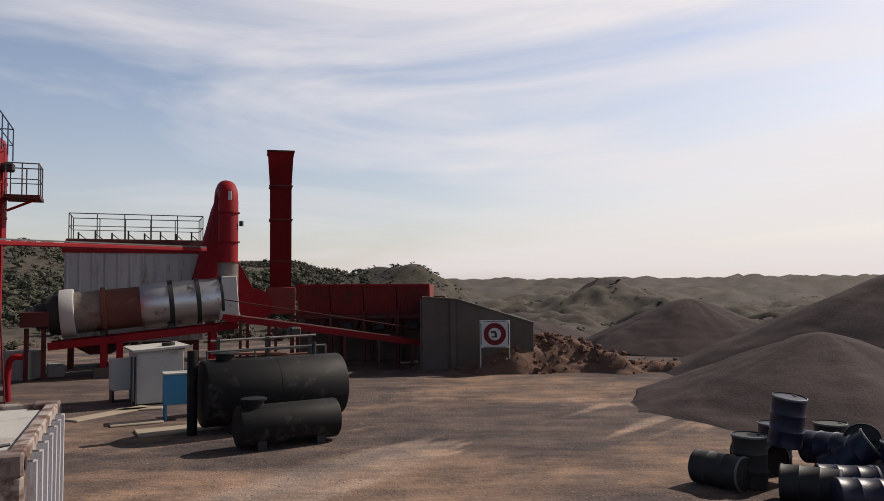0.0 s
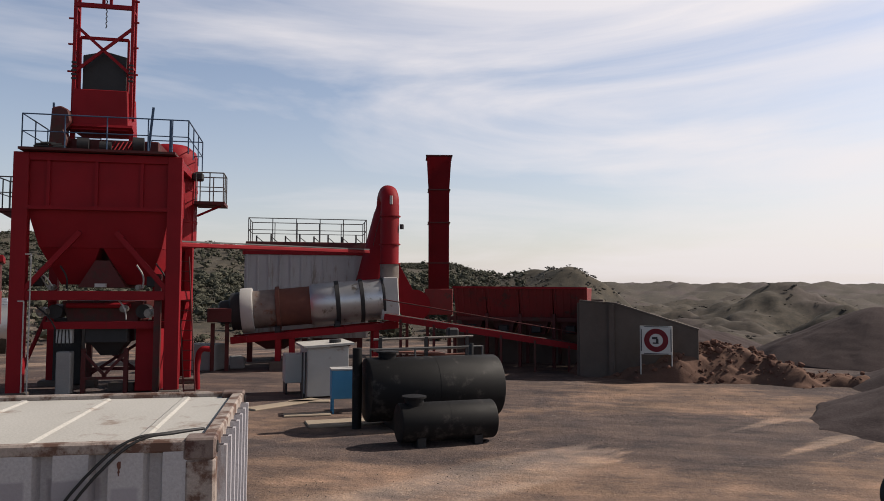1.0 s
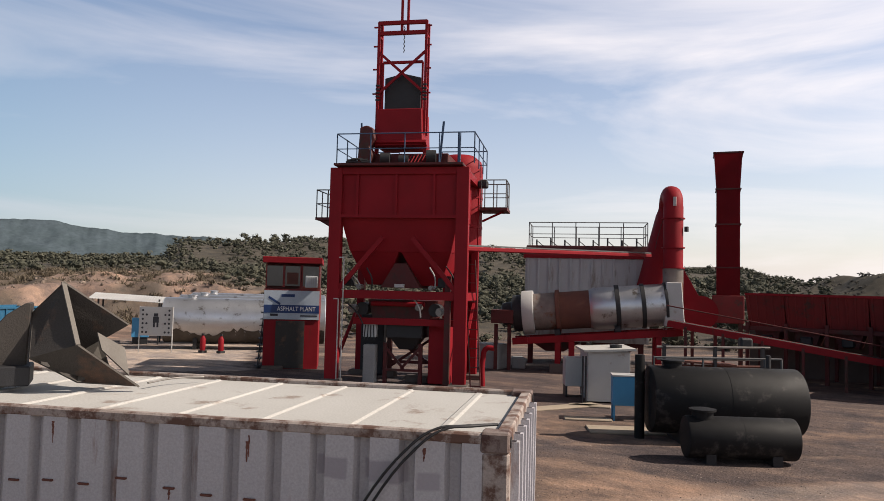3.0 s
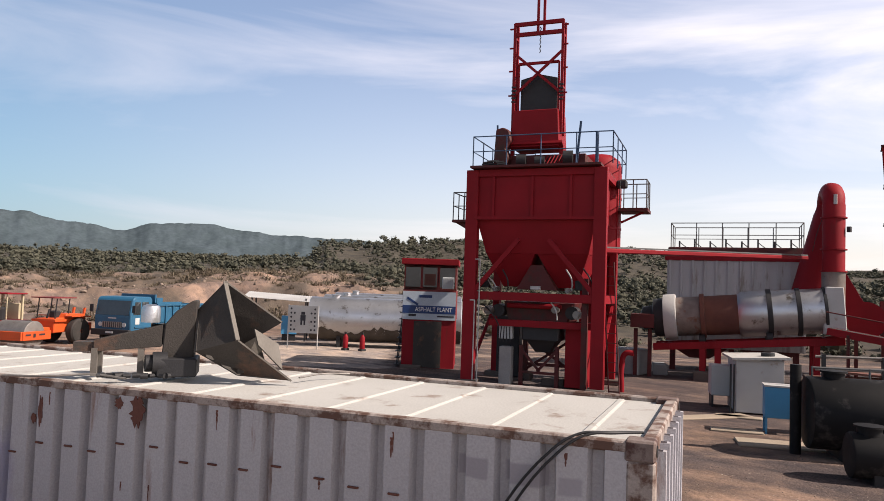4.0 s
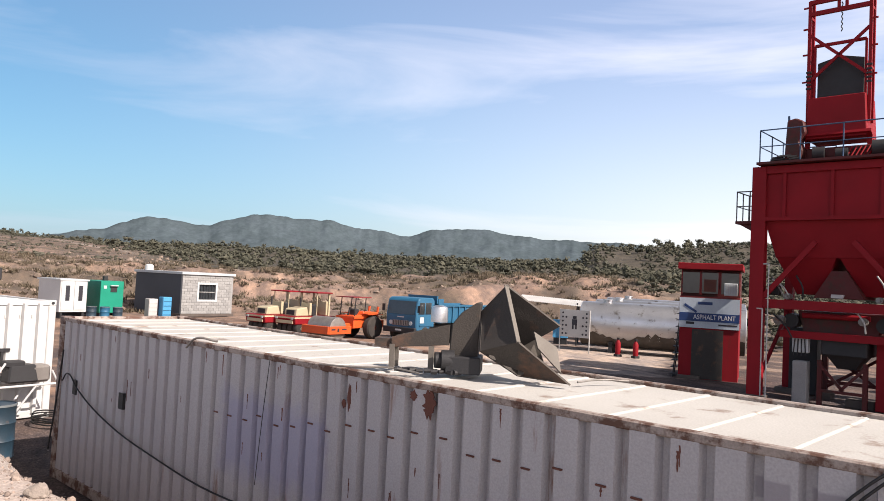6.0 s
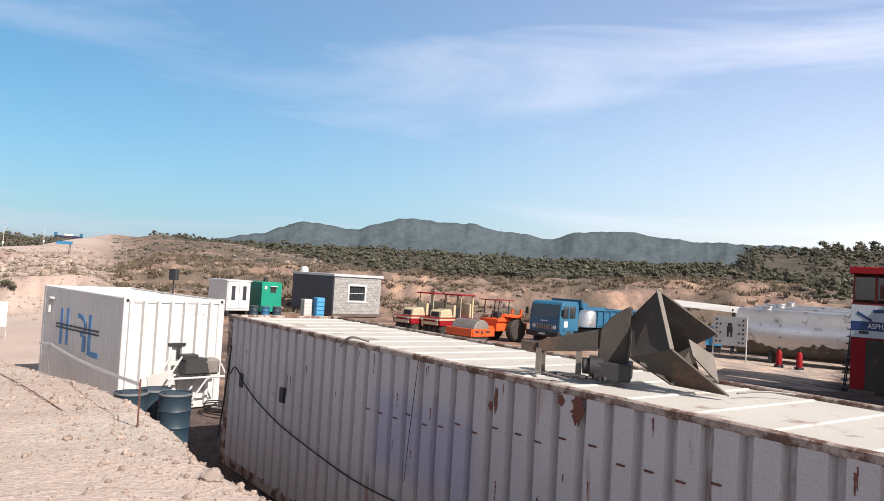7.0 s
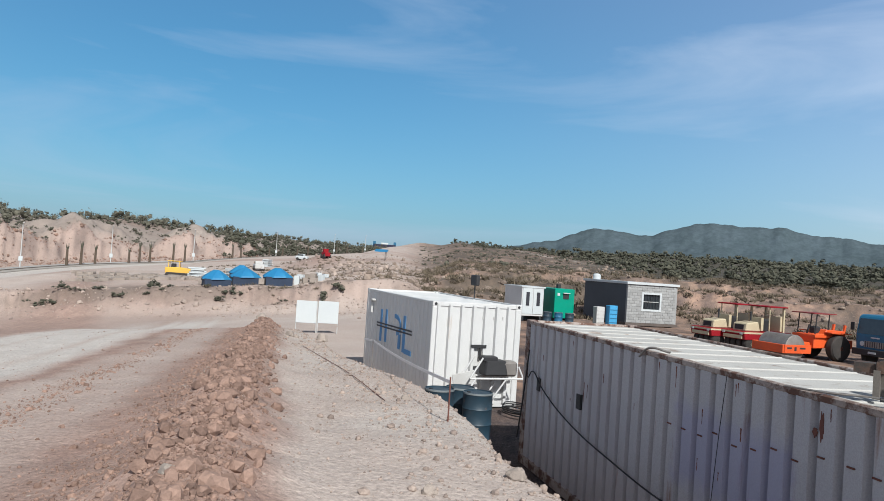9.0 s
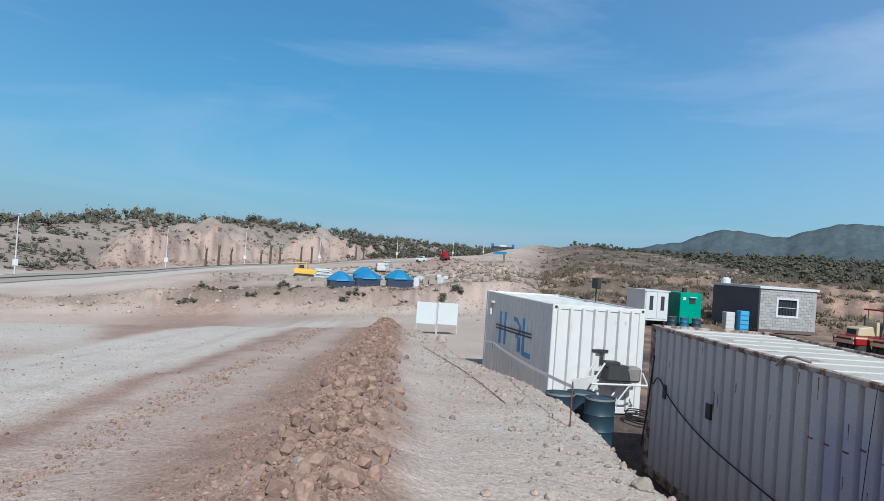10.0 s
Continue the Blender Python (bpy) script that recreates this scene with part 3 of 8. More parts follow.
# aerial haze is put into the base colour: two blue-grey tones
M["far"] = material("haze_tinted_hillside", rgb(0.088, 0.115, 0.135), rgb(0.058, 0.08, 0.088), rough=1.0, scale=0.035, amount=0.8, grain=0.05, bump=0.0, spec=0.0)
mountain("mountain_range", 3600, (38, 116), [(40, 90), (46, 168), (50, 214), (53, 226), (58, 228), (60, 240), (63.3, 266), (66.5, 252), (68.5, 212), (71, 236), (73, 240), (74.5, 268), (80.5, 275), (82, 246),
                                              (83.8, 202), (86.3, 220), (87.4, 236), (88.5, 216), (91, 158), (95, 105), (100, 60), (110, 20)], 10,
         "flat-topped mountain range on the horizon, its haze painted blue-grey")


# ---- more materials ----
M["blue"] = material("blue_drum_paint", rgb(0.016, 0.045, 0.072), rgb(0.03, 0.04, 0.05), rough=0.5, scale=4, stain=rgb(0.16, 0.1, 0.07), stain_at=0.6)
M["blue_light"] = material("sky_blue_paint", rgb(0.06, 0.30, 0.55), rgb(0.05, 0.23, 0.42), rough=0.5, scale=3)
M["navy"] = material("dark_blue_drum_paint", rgb(0.02, 0.022, 0.055), rgb(0.012, 0.012, 0.025), rough=0.4, scale=4, stain=rgb(0.07, 0.06, 0.06), stain_at=0.62)
M["truck"] = material("blue_truck_paint", rgb(0.022, 0.125, 0.23), rgb(0.018, 0.09, 0.165), rough=0.45, scale=2, stain=rgb(0.2, 0.16, 0.12), stain_at=0.68)
M["orange"] = material("orange_machine_paint", rgb(0.72, 0.10, 0.02), rgb(0.55, 0.08, 0.02), rough=0.5, scale=2, stain=rgb(0.25, 0.12, 0.07), stain_at=0.68)
M["yellow"] = material("yellow_machine_paint", rgb(0.70, 0.42, 0.06), rgb(0.55, 0.33, 0.06), rough=0.55, scale=2)
M["buff"] = material("buff_machine_paint", rgb(0.5, 0.43, 0.29), rgb(0.4, 0.34, 0.23), rough=0.6, scale=2)
M["green"] = material("green_cabinet_paint", rgb(0.0, 0.26, 0.17), rgb(0.0, 0.2, 0.13), rough=0.45, scale=2)
M["rubber"] = material("dusty_black_rubber", rgb(0.03, 0.028, 0.027), rgb(0.06, 0.05, 0.045), rough=0.9)
M["grey"] = material("grey_painted_sheet", rgb(0.50, 0.50, 0.49), rgb(0.38, 0.37, 0.36), rough=0.6, scale=2, stain=rgb(0.25, 0.19, 0.15), stain_at=0.63)
M["board"] = material("white_board", rgb(0.52, 0.545, 0.55), rgb(0.44, 0.47, 0.49), rough=0.5, scale=1)
M["rimgrey"] = material("scuffed_drum_rim", rgb(0.2, 0.22, 0.23), rgb(0.1, 0.12, 0.13), rough=0.6, scale=8)
M["ink"] = material("printed_dark_ink", rgb(0.03, 0.03, 0.04), rough=0.6)
M["signred"] = material("sign_red", rgb(0.32, 0.03, 0.05), rough=0.5)
M["bannerblue"] = material("banner_blue", rgb(0.012, 0.045, 0.16), rough=0.5)
M["bannerpale"] = material("banner_pale_print", rgb(0.52, 0.58, 0.64), rgb(0.35, 0.43, 0.52), rough=0.5, scale=2.5, amount=0.9)
M["letters"] = material("white_letters", rgb(0.85, 0.86, 0.88), rough=0.5)
M["stencil"] = material("faded_blue_stencil", rgb(0.07, 0.22, 0.46), rgb(0.13, 0.29, 0.5), rough=0.7, scale=12, amount=0.9)
M["chute"] = material("weathered_chute_steel", rgb(0.058, 0.05, 0.044), rgb(0.032, 0.028, 0.026), rough=0.75, scale=3, amount=0.8, stain=rgb(0.11, 0.06, 0.04), stain_at=0.57, bump=0.3)
M["chute_pale"] = material("worn_and_lit_steel", rgb(0.17, 0.155, 0.135), rgb(0.1, 0.085, 0.075), rough=0.7, scale=6)
M["stone"] = material("pale_stone", rgb(0.37, 0.315, 0.275), rgb(0.28, 0.235, 0.2), rough=0.95, scale=3, bump=0.5, each=0.3)
M["cable"] = material("black_cable", rgb(0.015, 0.015, 0.017), rough=0.55, bump=0)
M["tape"] = material("white_barrier_tape", rgb(0.8, 0.79, 0.78), rgb(0.7, 0.66, 0.65), rough=0.5, scale=30, amount=0.8)
M["glass"] = material("dark_window_glass", rgb(0.02, 0.026, 0.03), rgb(0.035, 0.04, 0.045), rough=0.12, bump=0, spec=0.7)
M["mortar"] = material("grey_block_wall", rgb(0.30, 0.30, 0.30), rgb(0.25, 0.25, 0.25), rough=0.95, scale=2)
M["block"] = material("concrete_block", rgb(0.36, 0.36, 0.355), rgb(0.28, 0.28, 0.28), rough=0.95, scale=4, each=0.35)
M["shadeside"] = material("shaded_wall_grey", rgb(0.085, 0.09, 0.102), rgb(0.065, 0.07, 0.08), rough=0.8, scale=1)
M["tarp"] = material("blue_tarpaulin", rgb(0.02, 0.16, 0.34), rgb(0.035, 0.22, 0.4), rough=0.6, scale=2)
M["tarpdark"] = material("shaded_navy_canvas", rgb(0.02, 0.035, 0.07), rough=0.7)
M["asphalt"] = material("dusty_asphalt", rgb(0.34, 0.31, 0.275), rgb(0.28, 0.25, 0.22), rough=0.95, scale=0.4, grain=4, bump=0.2)
M["bark"] = material("bark", rgb(0.10, 0.075, 0.055), rough=0.95, bump=0.5)
M["patch"] = material("mended_paint_patch", rgb(0.30, 0.30, 0.37), rgb(0.4, 0.39, 0.43), rough=0.75, scale=3)


M["castrust"] = material("rusted_corner_casting", rgb(0.12, 0.07, 0.058), rgb(0.3, 0.26, 0.24), rough=0.85, scale=6, amount=0.6, stain=rgb(0.07, 0.035, 0.03), stain_at=0.52, stain_scale=6)


# ---- shipping containers ----
def wall_paint():
    """The long container's paint: the weathered cream, with a faded violet field and three grey overpainted patches."""
    m = material("long_wall_paint", rgb(0.47, 0.46, 0.475), rgb(0.38, 0.365, 0.39), rough=0.7, scale=1.2, amount=0.6, stain=rgb(0.2, 0.115, 0.085), stain_at=0.63, stain_scale=3.2, streak=True)
    nt = m.node_tree
    N, L = nt.nodes.new, nt.links.new
    bs = nt.nodes["Principled BSDF"]
    tc, sep, nz = N("ShaderNodeTexCoord"), N("ShaderNodeSeparateXYZ"), N("ShaderNodeTexNoise")
    L(tc.outputs["Object"], sep.inputs[0])
    L(tc.outputs["Object"], nz.inputs["Vector"])
    nz.inputs["Scale"].default_value, nz.inputs["Detail"].default_value = 3.5, 6.0

    def op(kind, a, b):
        n = N("ShaderNodeMath")
        n.operation = kind
        for i, v in enumerate((a, b)):
            if isinstance(v, (int, float)):
                n.inputs[i].default_value = v
            else:
                L(v, n.inputs[i])
        return n.outputs[0]

    def inside(out, mid, half, soft, ragged):
        far = op("ADD", op("ABSOLUTE", op("SUBTRACT", out, mid), 0), op("MULTIPLY", op("SUBTRACT", nz.outputs[0], 0.5), ragged))
        r = N("ShaderNodeMapRange")
        r.inputs[1].default_value, r.inputs[2].default_value = half + soft, half - soft
        L(far, r.inputs[0])
        return r.outputs[0]

    col = bs.inputs["Base Color"].links[0].from_socket
    for x, hx, z, hz, soft, ragged, tint, amount in ((6.1, 0.95, 1.52, 0.42, 0.12, 0.5, rgb(0.27, 0.27, 0.4), 0.62), (1.03, 0.11, 2.18, 0.065, 0.008, 0.05, rgb(0.25, 0.235, 0.26), 0.8),
                                                     (0.68, 0.14, 2.175, 0.065, 0.008, 0.05, rgb(0.25, 0.235, 0.26), 0.8), (0.39, 0.07, 2.14, 0.05, 0.008, 0.05, rgb(0.28, 0.265, 0.29), 0.8)):
        mx = N("ShaderNodeMix")
        mx.data_type = "RGBA"
        L(op("MULTIPLY", op("MULTIPLY", inside(sep.outputs[0], x, hx, soft, ragged), inside(sep.outputs[2], z, hz, soft, ragged)), amount), mx.inputs[0])
        L(col, mx.inputs[6])
        mx.inputs[7].default_value = tint
        col = mx.outputs[2]
    L(col, bs.inputs["Base Color"])
    return m


M["longwall"] = wall_paint()


def corrugated(length, high, pitch, depth):
    """A sheet along x from 0, standing in z from 0, folded towards -y."""
    bm = bmesh.new()
    xs = []
    x, k = 0.0, 0
    n = max(2, round(length / pitch))
    p = length / n
    for i in range(n):
        xs += [(i * p, 0), (i * p + 0.64 * p, 0), (i * p + 0.71 * p, -depth), (i * p + 0.93 * p, -depth)]
    xs.append((length, 0))
    rows = [0.0, high * 0.5, high]
    V = []
    for j, z in enumerate(rows):
        V.append([bm.verts.new((u, w + (0.012 * noise.noise((u * 0.8, z, 4.0)) if j == 1 else 0), z)) for u, w in xs])
    for a, b in zip(V, V[1:]):
        for i in range(len(xs) - 1):
            bm.faces.new((a[i], a[i + 1], b[i + 1], b[i]))
    r = bmesh.ops.extrude_face_region(bm, geom=list(bm.faces))
    bmesh.ops.translate(bm, vec=(0, 0.02, 0), verts=[g for g in r["geom"] if isinstance(g, bmesh.types.BMVert)])
    bmesh.ops.recalc_face_normals(bm, faces=bm.faces)
    return bm


def container(m, L, W, H, paint, roofmat, edge, pitch, label, ribs, fold=0.06, sidepaint=None):
    """Near lower edge along x, body towards -y, floor at 0.12."""
    t = thing("shipping_container", m, label, "container")
    for nm, at in (("side_panel", pose(0.1, -0.03, 0.14)), ("side_panel", pose(L - 0.1, -W + 0.03, 0.14, 0, 0, 180))):
        o = part(nm, corrugated(L - 0.2, H - 0.2, pitch, fold), sidepaint or paint, t)
        o.matrix_basis = at
    for nm, at in (("end_panel", pose(0.03, -W + 0.1, 0.14, 0, 0, 90) @ pose(0, 0.0, 0)), ("end_panel", pose(L - 0.03, -0.1, 0.14, 0, 0, -90))):
        o = part(nm, corrugated(W - 0.2, H - 0.2, pitch, 0.085), paint, t)
        o.matrix_basis = at @ Matrix.Diagonal((1, -1, 1, 1))
    bm = bmesh.new()
    box(bm, (L / 2, -W / 2, H - 0.055), (L - 0.12, W - 0.12, 0.03))
    roof = part("roof_sheet", bm, roofmat, t, "dusty roof sheet with cross ribs")
    n = ribs
    for i in range(n):
        bm = bmesh.new()
        x = (i + 0.5) * (L - 0.3) / n + 0.15
        prism(bm, [(x - 0.04, H - 0.042), (x - 0.018, H - 0.028), (x + 0.018, H - 0.028), (x + 0.04, H - 0.042)], "y", -W + 0.12, -0.12)
        part("roof_rib", bm, roofmat, t)
    for y in (-0.039, -W + 0.039):
        bm = bmesh.new()
        box(bm, (L / 2, y, H - 0.035), (L - 0.3, 0.07, 0.07))
        part("top_rail", bm, edge, t, bevel=0.012)
        bm = bmesh.new()
        box(bm, (L / 2, y, 0.12), (L - 0.3, 0.09, 0.16))
        part("bottom_rail", bm, edge, t, bevel=0.012)
    for x in (0.05, L - 0.05):
        bm = bmesh.new()
        box(bm, (x, -W / 2, H - 0.055), (0.09, W - 0.3, 0.11))
        part("end_rail", bm, edge, t, bevel=0.012)
        bm = bmesh.new()
        box(bm, (x, -W / 2, 0.12), (0.09, W - 0.3, 0.16))
        part("end_sill", bm, edge, t, bevel=0.012)
        for y in (-0.08, -W + 0.08):
            bm = bmesh.new()
            box(bm, (x + (0.03 if x < 1 else -0.03), y, H / 2), (0.17, 0.16, H - 0.22))
            part("corner_post", bm, edge, t, bevel=0.015)
            for z in (0.1, H - 0.055):
                bm = bmesh.new()
                box(bm, (x + (0.035 if x < 1 else -0.035), y, z + (0.002 if z > 1 else 0)), (0.178, 0.165, 0.125 if z > 1 else 0.2))
                c = part("corner_casting", bm, M["castrust"] if sidepaint else M["white"], t, "rusty cast steel corner" if sidepaint else "", bevel=0.012)
                bm = bmesh.new()
                sx = -0.056 if x < 1 else 0.056
                rod(bm, (x + sx + (0.0 if x < 1 else 0.0), y, z), (x + sx + (-0.004 if x < 1 else 0.004), y, z), 0.036, seg=12)
                part("casting_hole", bm, M["dark"], c)
    return t


CA = pose(-2.23, 4.08, 0.0, 0, 0, 202.9)
ca = container(CA, 12.19, 2.12, 2.59, M["cream"], M["roofpaint"], M["rustpaint"], 0.29,
               "long weathered off-white shipping container with rust stains", 19, 0.08, M["longwall"])
CB = pose(-17.4, -3.12, 0.0, 0, 0, 210.45)
cb = container(CB, 6.06, 2.40, 2.6, M["white"], M["white"], M["white"], 0.295, "clean white shipping container with faded blue stencil", 10, 0.018)


def on(m, ob):
    ob.matrix_world = m @ ob.matrix_world
    return ob


def curve_rod(name, pts, r, mat, parent=None, label=""):
    """A bent round bar or cable through the points, as a mesh."""
    cu = bpy.data.curves.new(name, "CURVE")
    cu.dimensions, cu.bevel_depth, cu.bevel_resolution, cu.resolution_u = "3D", r, 2, 6
    sp = cu.splines.new("BEZIER")
    sp.bezier_points.add(len(pts) - 1)
    for b, p in zip(sp.bezier_points, pts):
        b.co, b.handle_left_type, b.handle_right_type = p, "AUTO", "AUTO"
    tmp = new(name + "_line", cu)
    dg = bpy.context.evaluated_depsgraph_get()
    me = bpy.data.meshes.new_from_object(tmp.evaluated_get(dg))
    bpy.data.objects.remove(tmp)
    me.name = name
    me.materials.clear()
    me.materials.append(mat)
    for p in me.polygons:
        p.use_smooth = True
    ob = new(name, me)
    if parent is not None:
        ob.parent = parent
    if label:
        tagged(ob, label)
    return ob


def lettering(name, words, size, m, mat, parent, depth=0.004):
    cu = bpy.data.curves.new(name, "FONT")
    cu.body, cu.size, cu.extrude, cu.align_x, cu.align_y = words, size, depth, "CENTER", "CENTER"
    tmp = new(name + "_line", cu)
    dg = bpy.context.evaluated_depsgraph_get()
    me = bpy.data.meshes.new_from_object(tmp.evaluated_get(dg))
    bpy.data.objects.remove(tmp)
    me.materials.clear()
    me.materials.append(mat)
    ob = new(name, me)
    ob.parent = parent
    ob.matrix_basis = m
    return ob


# lashing rings with rust runs, a drum of stain and repaired patches on the long wall
rnd = random.Random(4)
PITCH = 11.99 / 41
for i in range(20):
    # worn lashing points, one on each fold, with a short run of rust below
    x = 0.1 + PITCH * (5 + i + 0.3 + 0.25 * rnd.random())
    z = 2.12 - 0.03 * max(0, i - 8) + rnd.uniform(-0.05, 0.05)
    bm = bmesh.new()
    rod(bm, (x - 0.035, -0.002, z), (x + 0.035, -0.002, z), 0.009, seg=8)
    rod(bm, (x - 0.035, -0.012, z), (x - 0.035, 0.0, z), 0.008, seg=6)
    rod(bm, (x + 0.035, -0.012, z), (x + 0.035, 0.0, z), 0.008, seg=6)
    part("lashing_ring", bm, M["rust"], ca)
for i in range(28):
    # narrow rust runs and scrapes on the flats
    k = rnd.randrange(41)
    x = 0.1 + PITCH * (k + rnd.uniform(0.08, 0.56))
    top = rnd.choice((2.5, 2.5, 2.12, 1.9, 1.6)) + rnd.uniform(-0.06, 0.0)
    tall, w = rnd.uniform(0.04, 0.2) * (1.8 if rnd.random() < 0.2 else 1.0), rnd.uniform(0.006, 0.018)
    n = 7
    left = [(x - w * rnd.uniform(0.2, 1.0) * (1 - 0.6 * j / n), top - tall * j / n) for j in range(n + 1)]
    right = [(x + w * rnd.uniform(0.2, 1.0) * (1 - 0.6 * j / n), top - tall * j / n) for j in range(n + 1)]
    bm = bmesh.new()
    prism(bm, left + right[::-1], "y", -0.014, -0.0075)
    part("rust_run", bm, M["rust"], ca)
for x, z, sx, sz, mat in ((3.9, 2.42, 0.15, 0.26, "rust"), (4.08, 2.46, 0.1, 0.1, "rust"), (4.93, 2.33, 0.05, 0.26, "rust"), (5.0, 2.26, 0.06, 0.09, "rust"), (11.41, 1.55, 0.13, 0.22, "dark"), (9.76, 1.58, 0.14, 0.22, "dark")):
    bm = bmesh.new()
    n = 26
    pts = [(x + sx * 0.5 * math.cos(2 * math.pi * i / n) * rnd.uniform(0.45, 1.15), z + sz * 0.5 * math.sin(2 * math.pi * i / n) * rnd.uniform(0.6, 1.15)) for i in range(n)]
    if mat == "dark":
        box(bm, (x, -0.015, z), (sx, 0.05, sz))
    else:
        prism(bm, pts, "y", -0.013, -0.004)
    part("vent" if mat == "dark" else "paint_patch", bm, M[mat], ca, {"rust": "rust patch", "patch": "greyish repainted patch", "dark": "small dark vent"}[mat])
cable = curve_rod("drooping_cable", [(11.88, 0.03, 2.08), (12.0, 0.05, 1.2), (12.05, 0.1, 0.5)], 0.014, M["cable"], ca)
curve_rod("drooping_cable", [(11.85, 0.03, 1.6), (11.63, 0.04, 1.74), (11.2, 0.04, 1.55), (10.2, 0.05, 1.27), (8.6, 0.06, 1.05), (6.75, 0.07, 0.95), (5.2, 0.06, 1.1)], 0.011, M["cable"], ca)
for k in (0.0, 0.05):
    curve_rod("drooping_cable", [(0.1, -0.3, 2.6), (0.25 + k, -0.12, 2.61), (0.4 + k, -0.03, 2.6), (0.55 + k, 0.03, 2.5), (0.95 + k, 0.05, 1.95), (1.4, 0.08, 1.2)], 0.009, M["cable"], ca)
curve_rod("rail_wire", [(7.5, -0.1, 2.61), (7.75, 0.03, 2.63), (7.95, 0.05, 2.5)], 0.014, M["steel"], ca)
curve_rod("rail_wire", [(6.2, 0.03, 2.55), (6.28, 0.03, 1.9), (6.35, 0.03, 1.2)], 0.004, M["cable"], ca)
# stencil bars and other marks on the white container's long wall: plain strokes
for x, w, z, hh in ((4.32, 0.19, 1.6, 0.94), (3.82, 0.19, 1.63, 0.94), (2.1, 0.2, 1.57, 0.98), (1.72, 0.58, 1.13, 0.13), (2.5, 0.2, 1.32, 0.4)):
    bm = bmesh.new()
    box(bm, (x, -0.005, z), (w, 0.012, hh))
    part("stencil_mark", bm, M["stencil"], cb, "faded blue painted stroke")
bm = bmesh.new()
bow = [radians(-70 + 12 * i) for i in range(15)]
prism(bm, [(2.95 - 0.56 * math.cos(q), 1.74 + 0.3 * math.sin(q)) for q in bow] + [(2.95 - 0.44 * math.cos(q), 1.74 + 0.18 * math.sin(q)) for q in bow[::-1]], "y", -0.011, 0.001)
part("stencil_mark", bm, M["stencil"], cb, "faded blue painted arc")
for dz in (0.0, 0.11):
    bm = bmesh.new()
    beam(bm, (4.74, 0.004, 1.56 + dz * 0.8), (1.44, 0.004, 1.62 + dz * 0.8), 0.016, 0.04)
    part("stencil_line", bm, M["ink"], cb, "thin dark painted line")
bm = bmesh.new()
box(bm, (5.2, 0.05, 2.3), (0.3, 0.12, 0.05))
box(bm, (5.28, 0.05, 2.1), (0.05, 0.06, 0.4))
part("wall_lamp", bm, M["grey"], cb, "small grey wall fitting")
bm = bmesh.new()
rod(bm, (2.6, -2.2, 2.6), (2.6, -2.2, 3.0), 0.02)
fl = thing("floodlight", CB, "dark floodlight on a short pole on the roof", "floodlight")
part("pole", bm, M["dark"], fl)
bm = bmesh.new()
box(bm, (2.6, -2.2, 3.12), (0.4, 0.12, 0.3))
part("lamp_head", bm, M["dark"], fl, bevel=0.02)
bm = bmesh.new()
box(bm, (-0.05, -1.25, 1.55), (0.06, 0.4, 0.07))
box(bm, (-0.05, -1.3, 1.4), (0.04, 0.05, 0.3))
part("bracket", bm, M["dark"], cb, "dark bracket on the end wall")
for i, y in enumerate((-0.35, -0.62, -0.9, -1.2, -1.5, -1.75)):
    bm = bmesh.new()
    box(bm, (0.022, y - 0.15, 2.25), (0.012, 0.03, 0.07))
    part("marking", bm, M["grey"], cb, "small unreadable mark")


# ---- drums, welder and fence by the white container ----
def drum(m, paint, label, group, lying=False):
    t = thing("steel_drum", m, label, "drum", group)
    bm = bmesh.new()
    prof = [(0.275, 0.0), (0.29, 0.01), (0.29, 0.03), (0.283, 0.04), (0.283, 0.27), (0.295, 0.29), (0.283, 0.31), (0.283, 0.56), (0.295, 0.58), (0.283, 0.6), (0.283, 0.84), (0.29, 0.85), (0.29, 0.88), (0.275, 0.88), (0.272, 0.862)]
    rings(bm, prof, 28)
    part("drum_body", bm, paint, t, smooth=True)
    bm = bmesh.new()
    rings(bm, [(0.284, 0.845), (0.294, 0.852), (0.294, 0.882), (0.28, 0.886)], 28, closed=False)
    part("rim", bm, M["rimgrey"], t, "scuffed pale rim", smooth=True)
    bm = bmesh.new()
    rings(bm, [(0.27, 0.855), (0.27, 0.868)], 28)
    part("drum_lid", bm, paint, t)
    bm = bmesh.new()
    rod(bm, (0.18, 0, 0.866), (0.18, 0, 0.885), 0.035, seg=12)
    part("bung", bm, M["dark"], t)
    return t


for d, az, z in ((14.3, 99.2, 0.16), (14.9, 97.6, 0.12), (14.2, 96.2, 0.16)):
    x, y = pol(d, az)
    t = drum(pose(x, y, z + 0.05, 0, 0, az * 3), M["blue"], "dusty dark blue steel drum beside the container", "drums by the container")

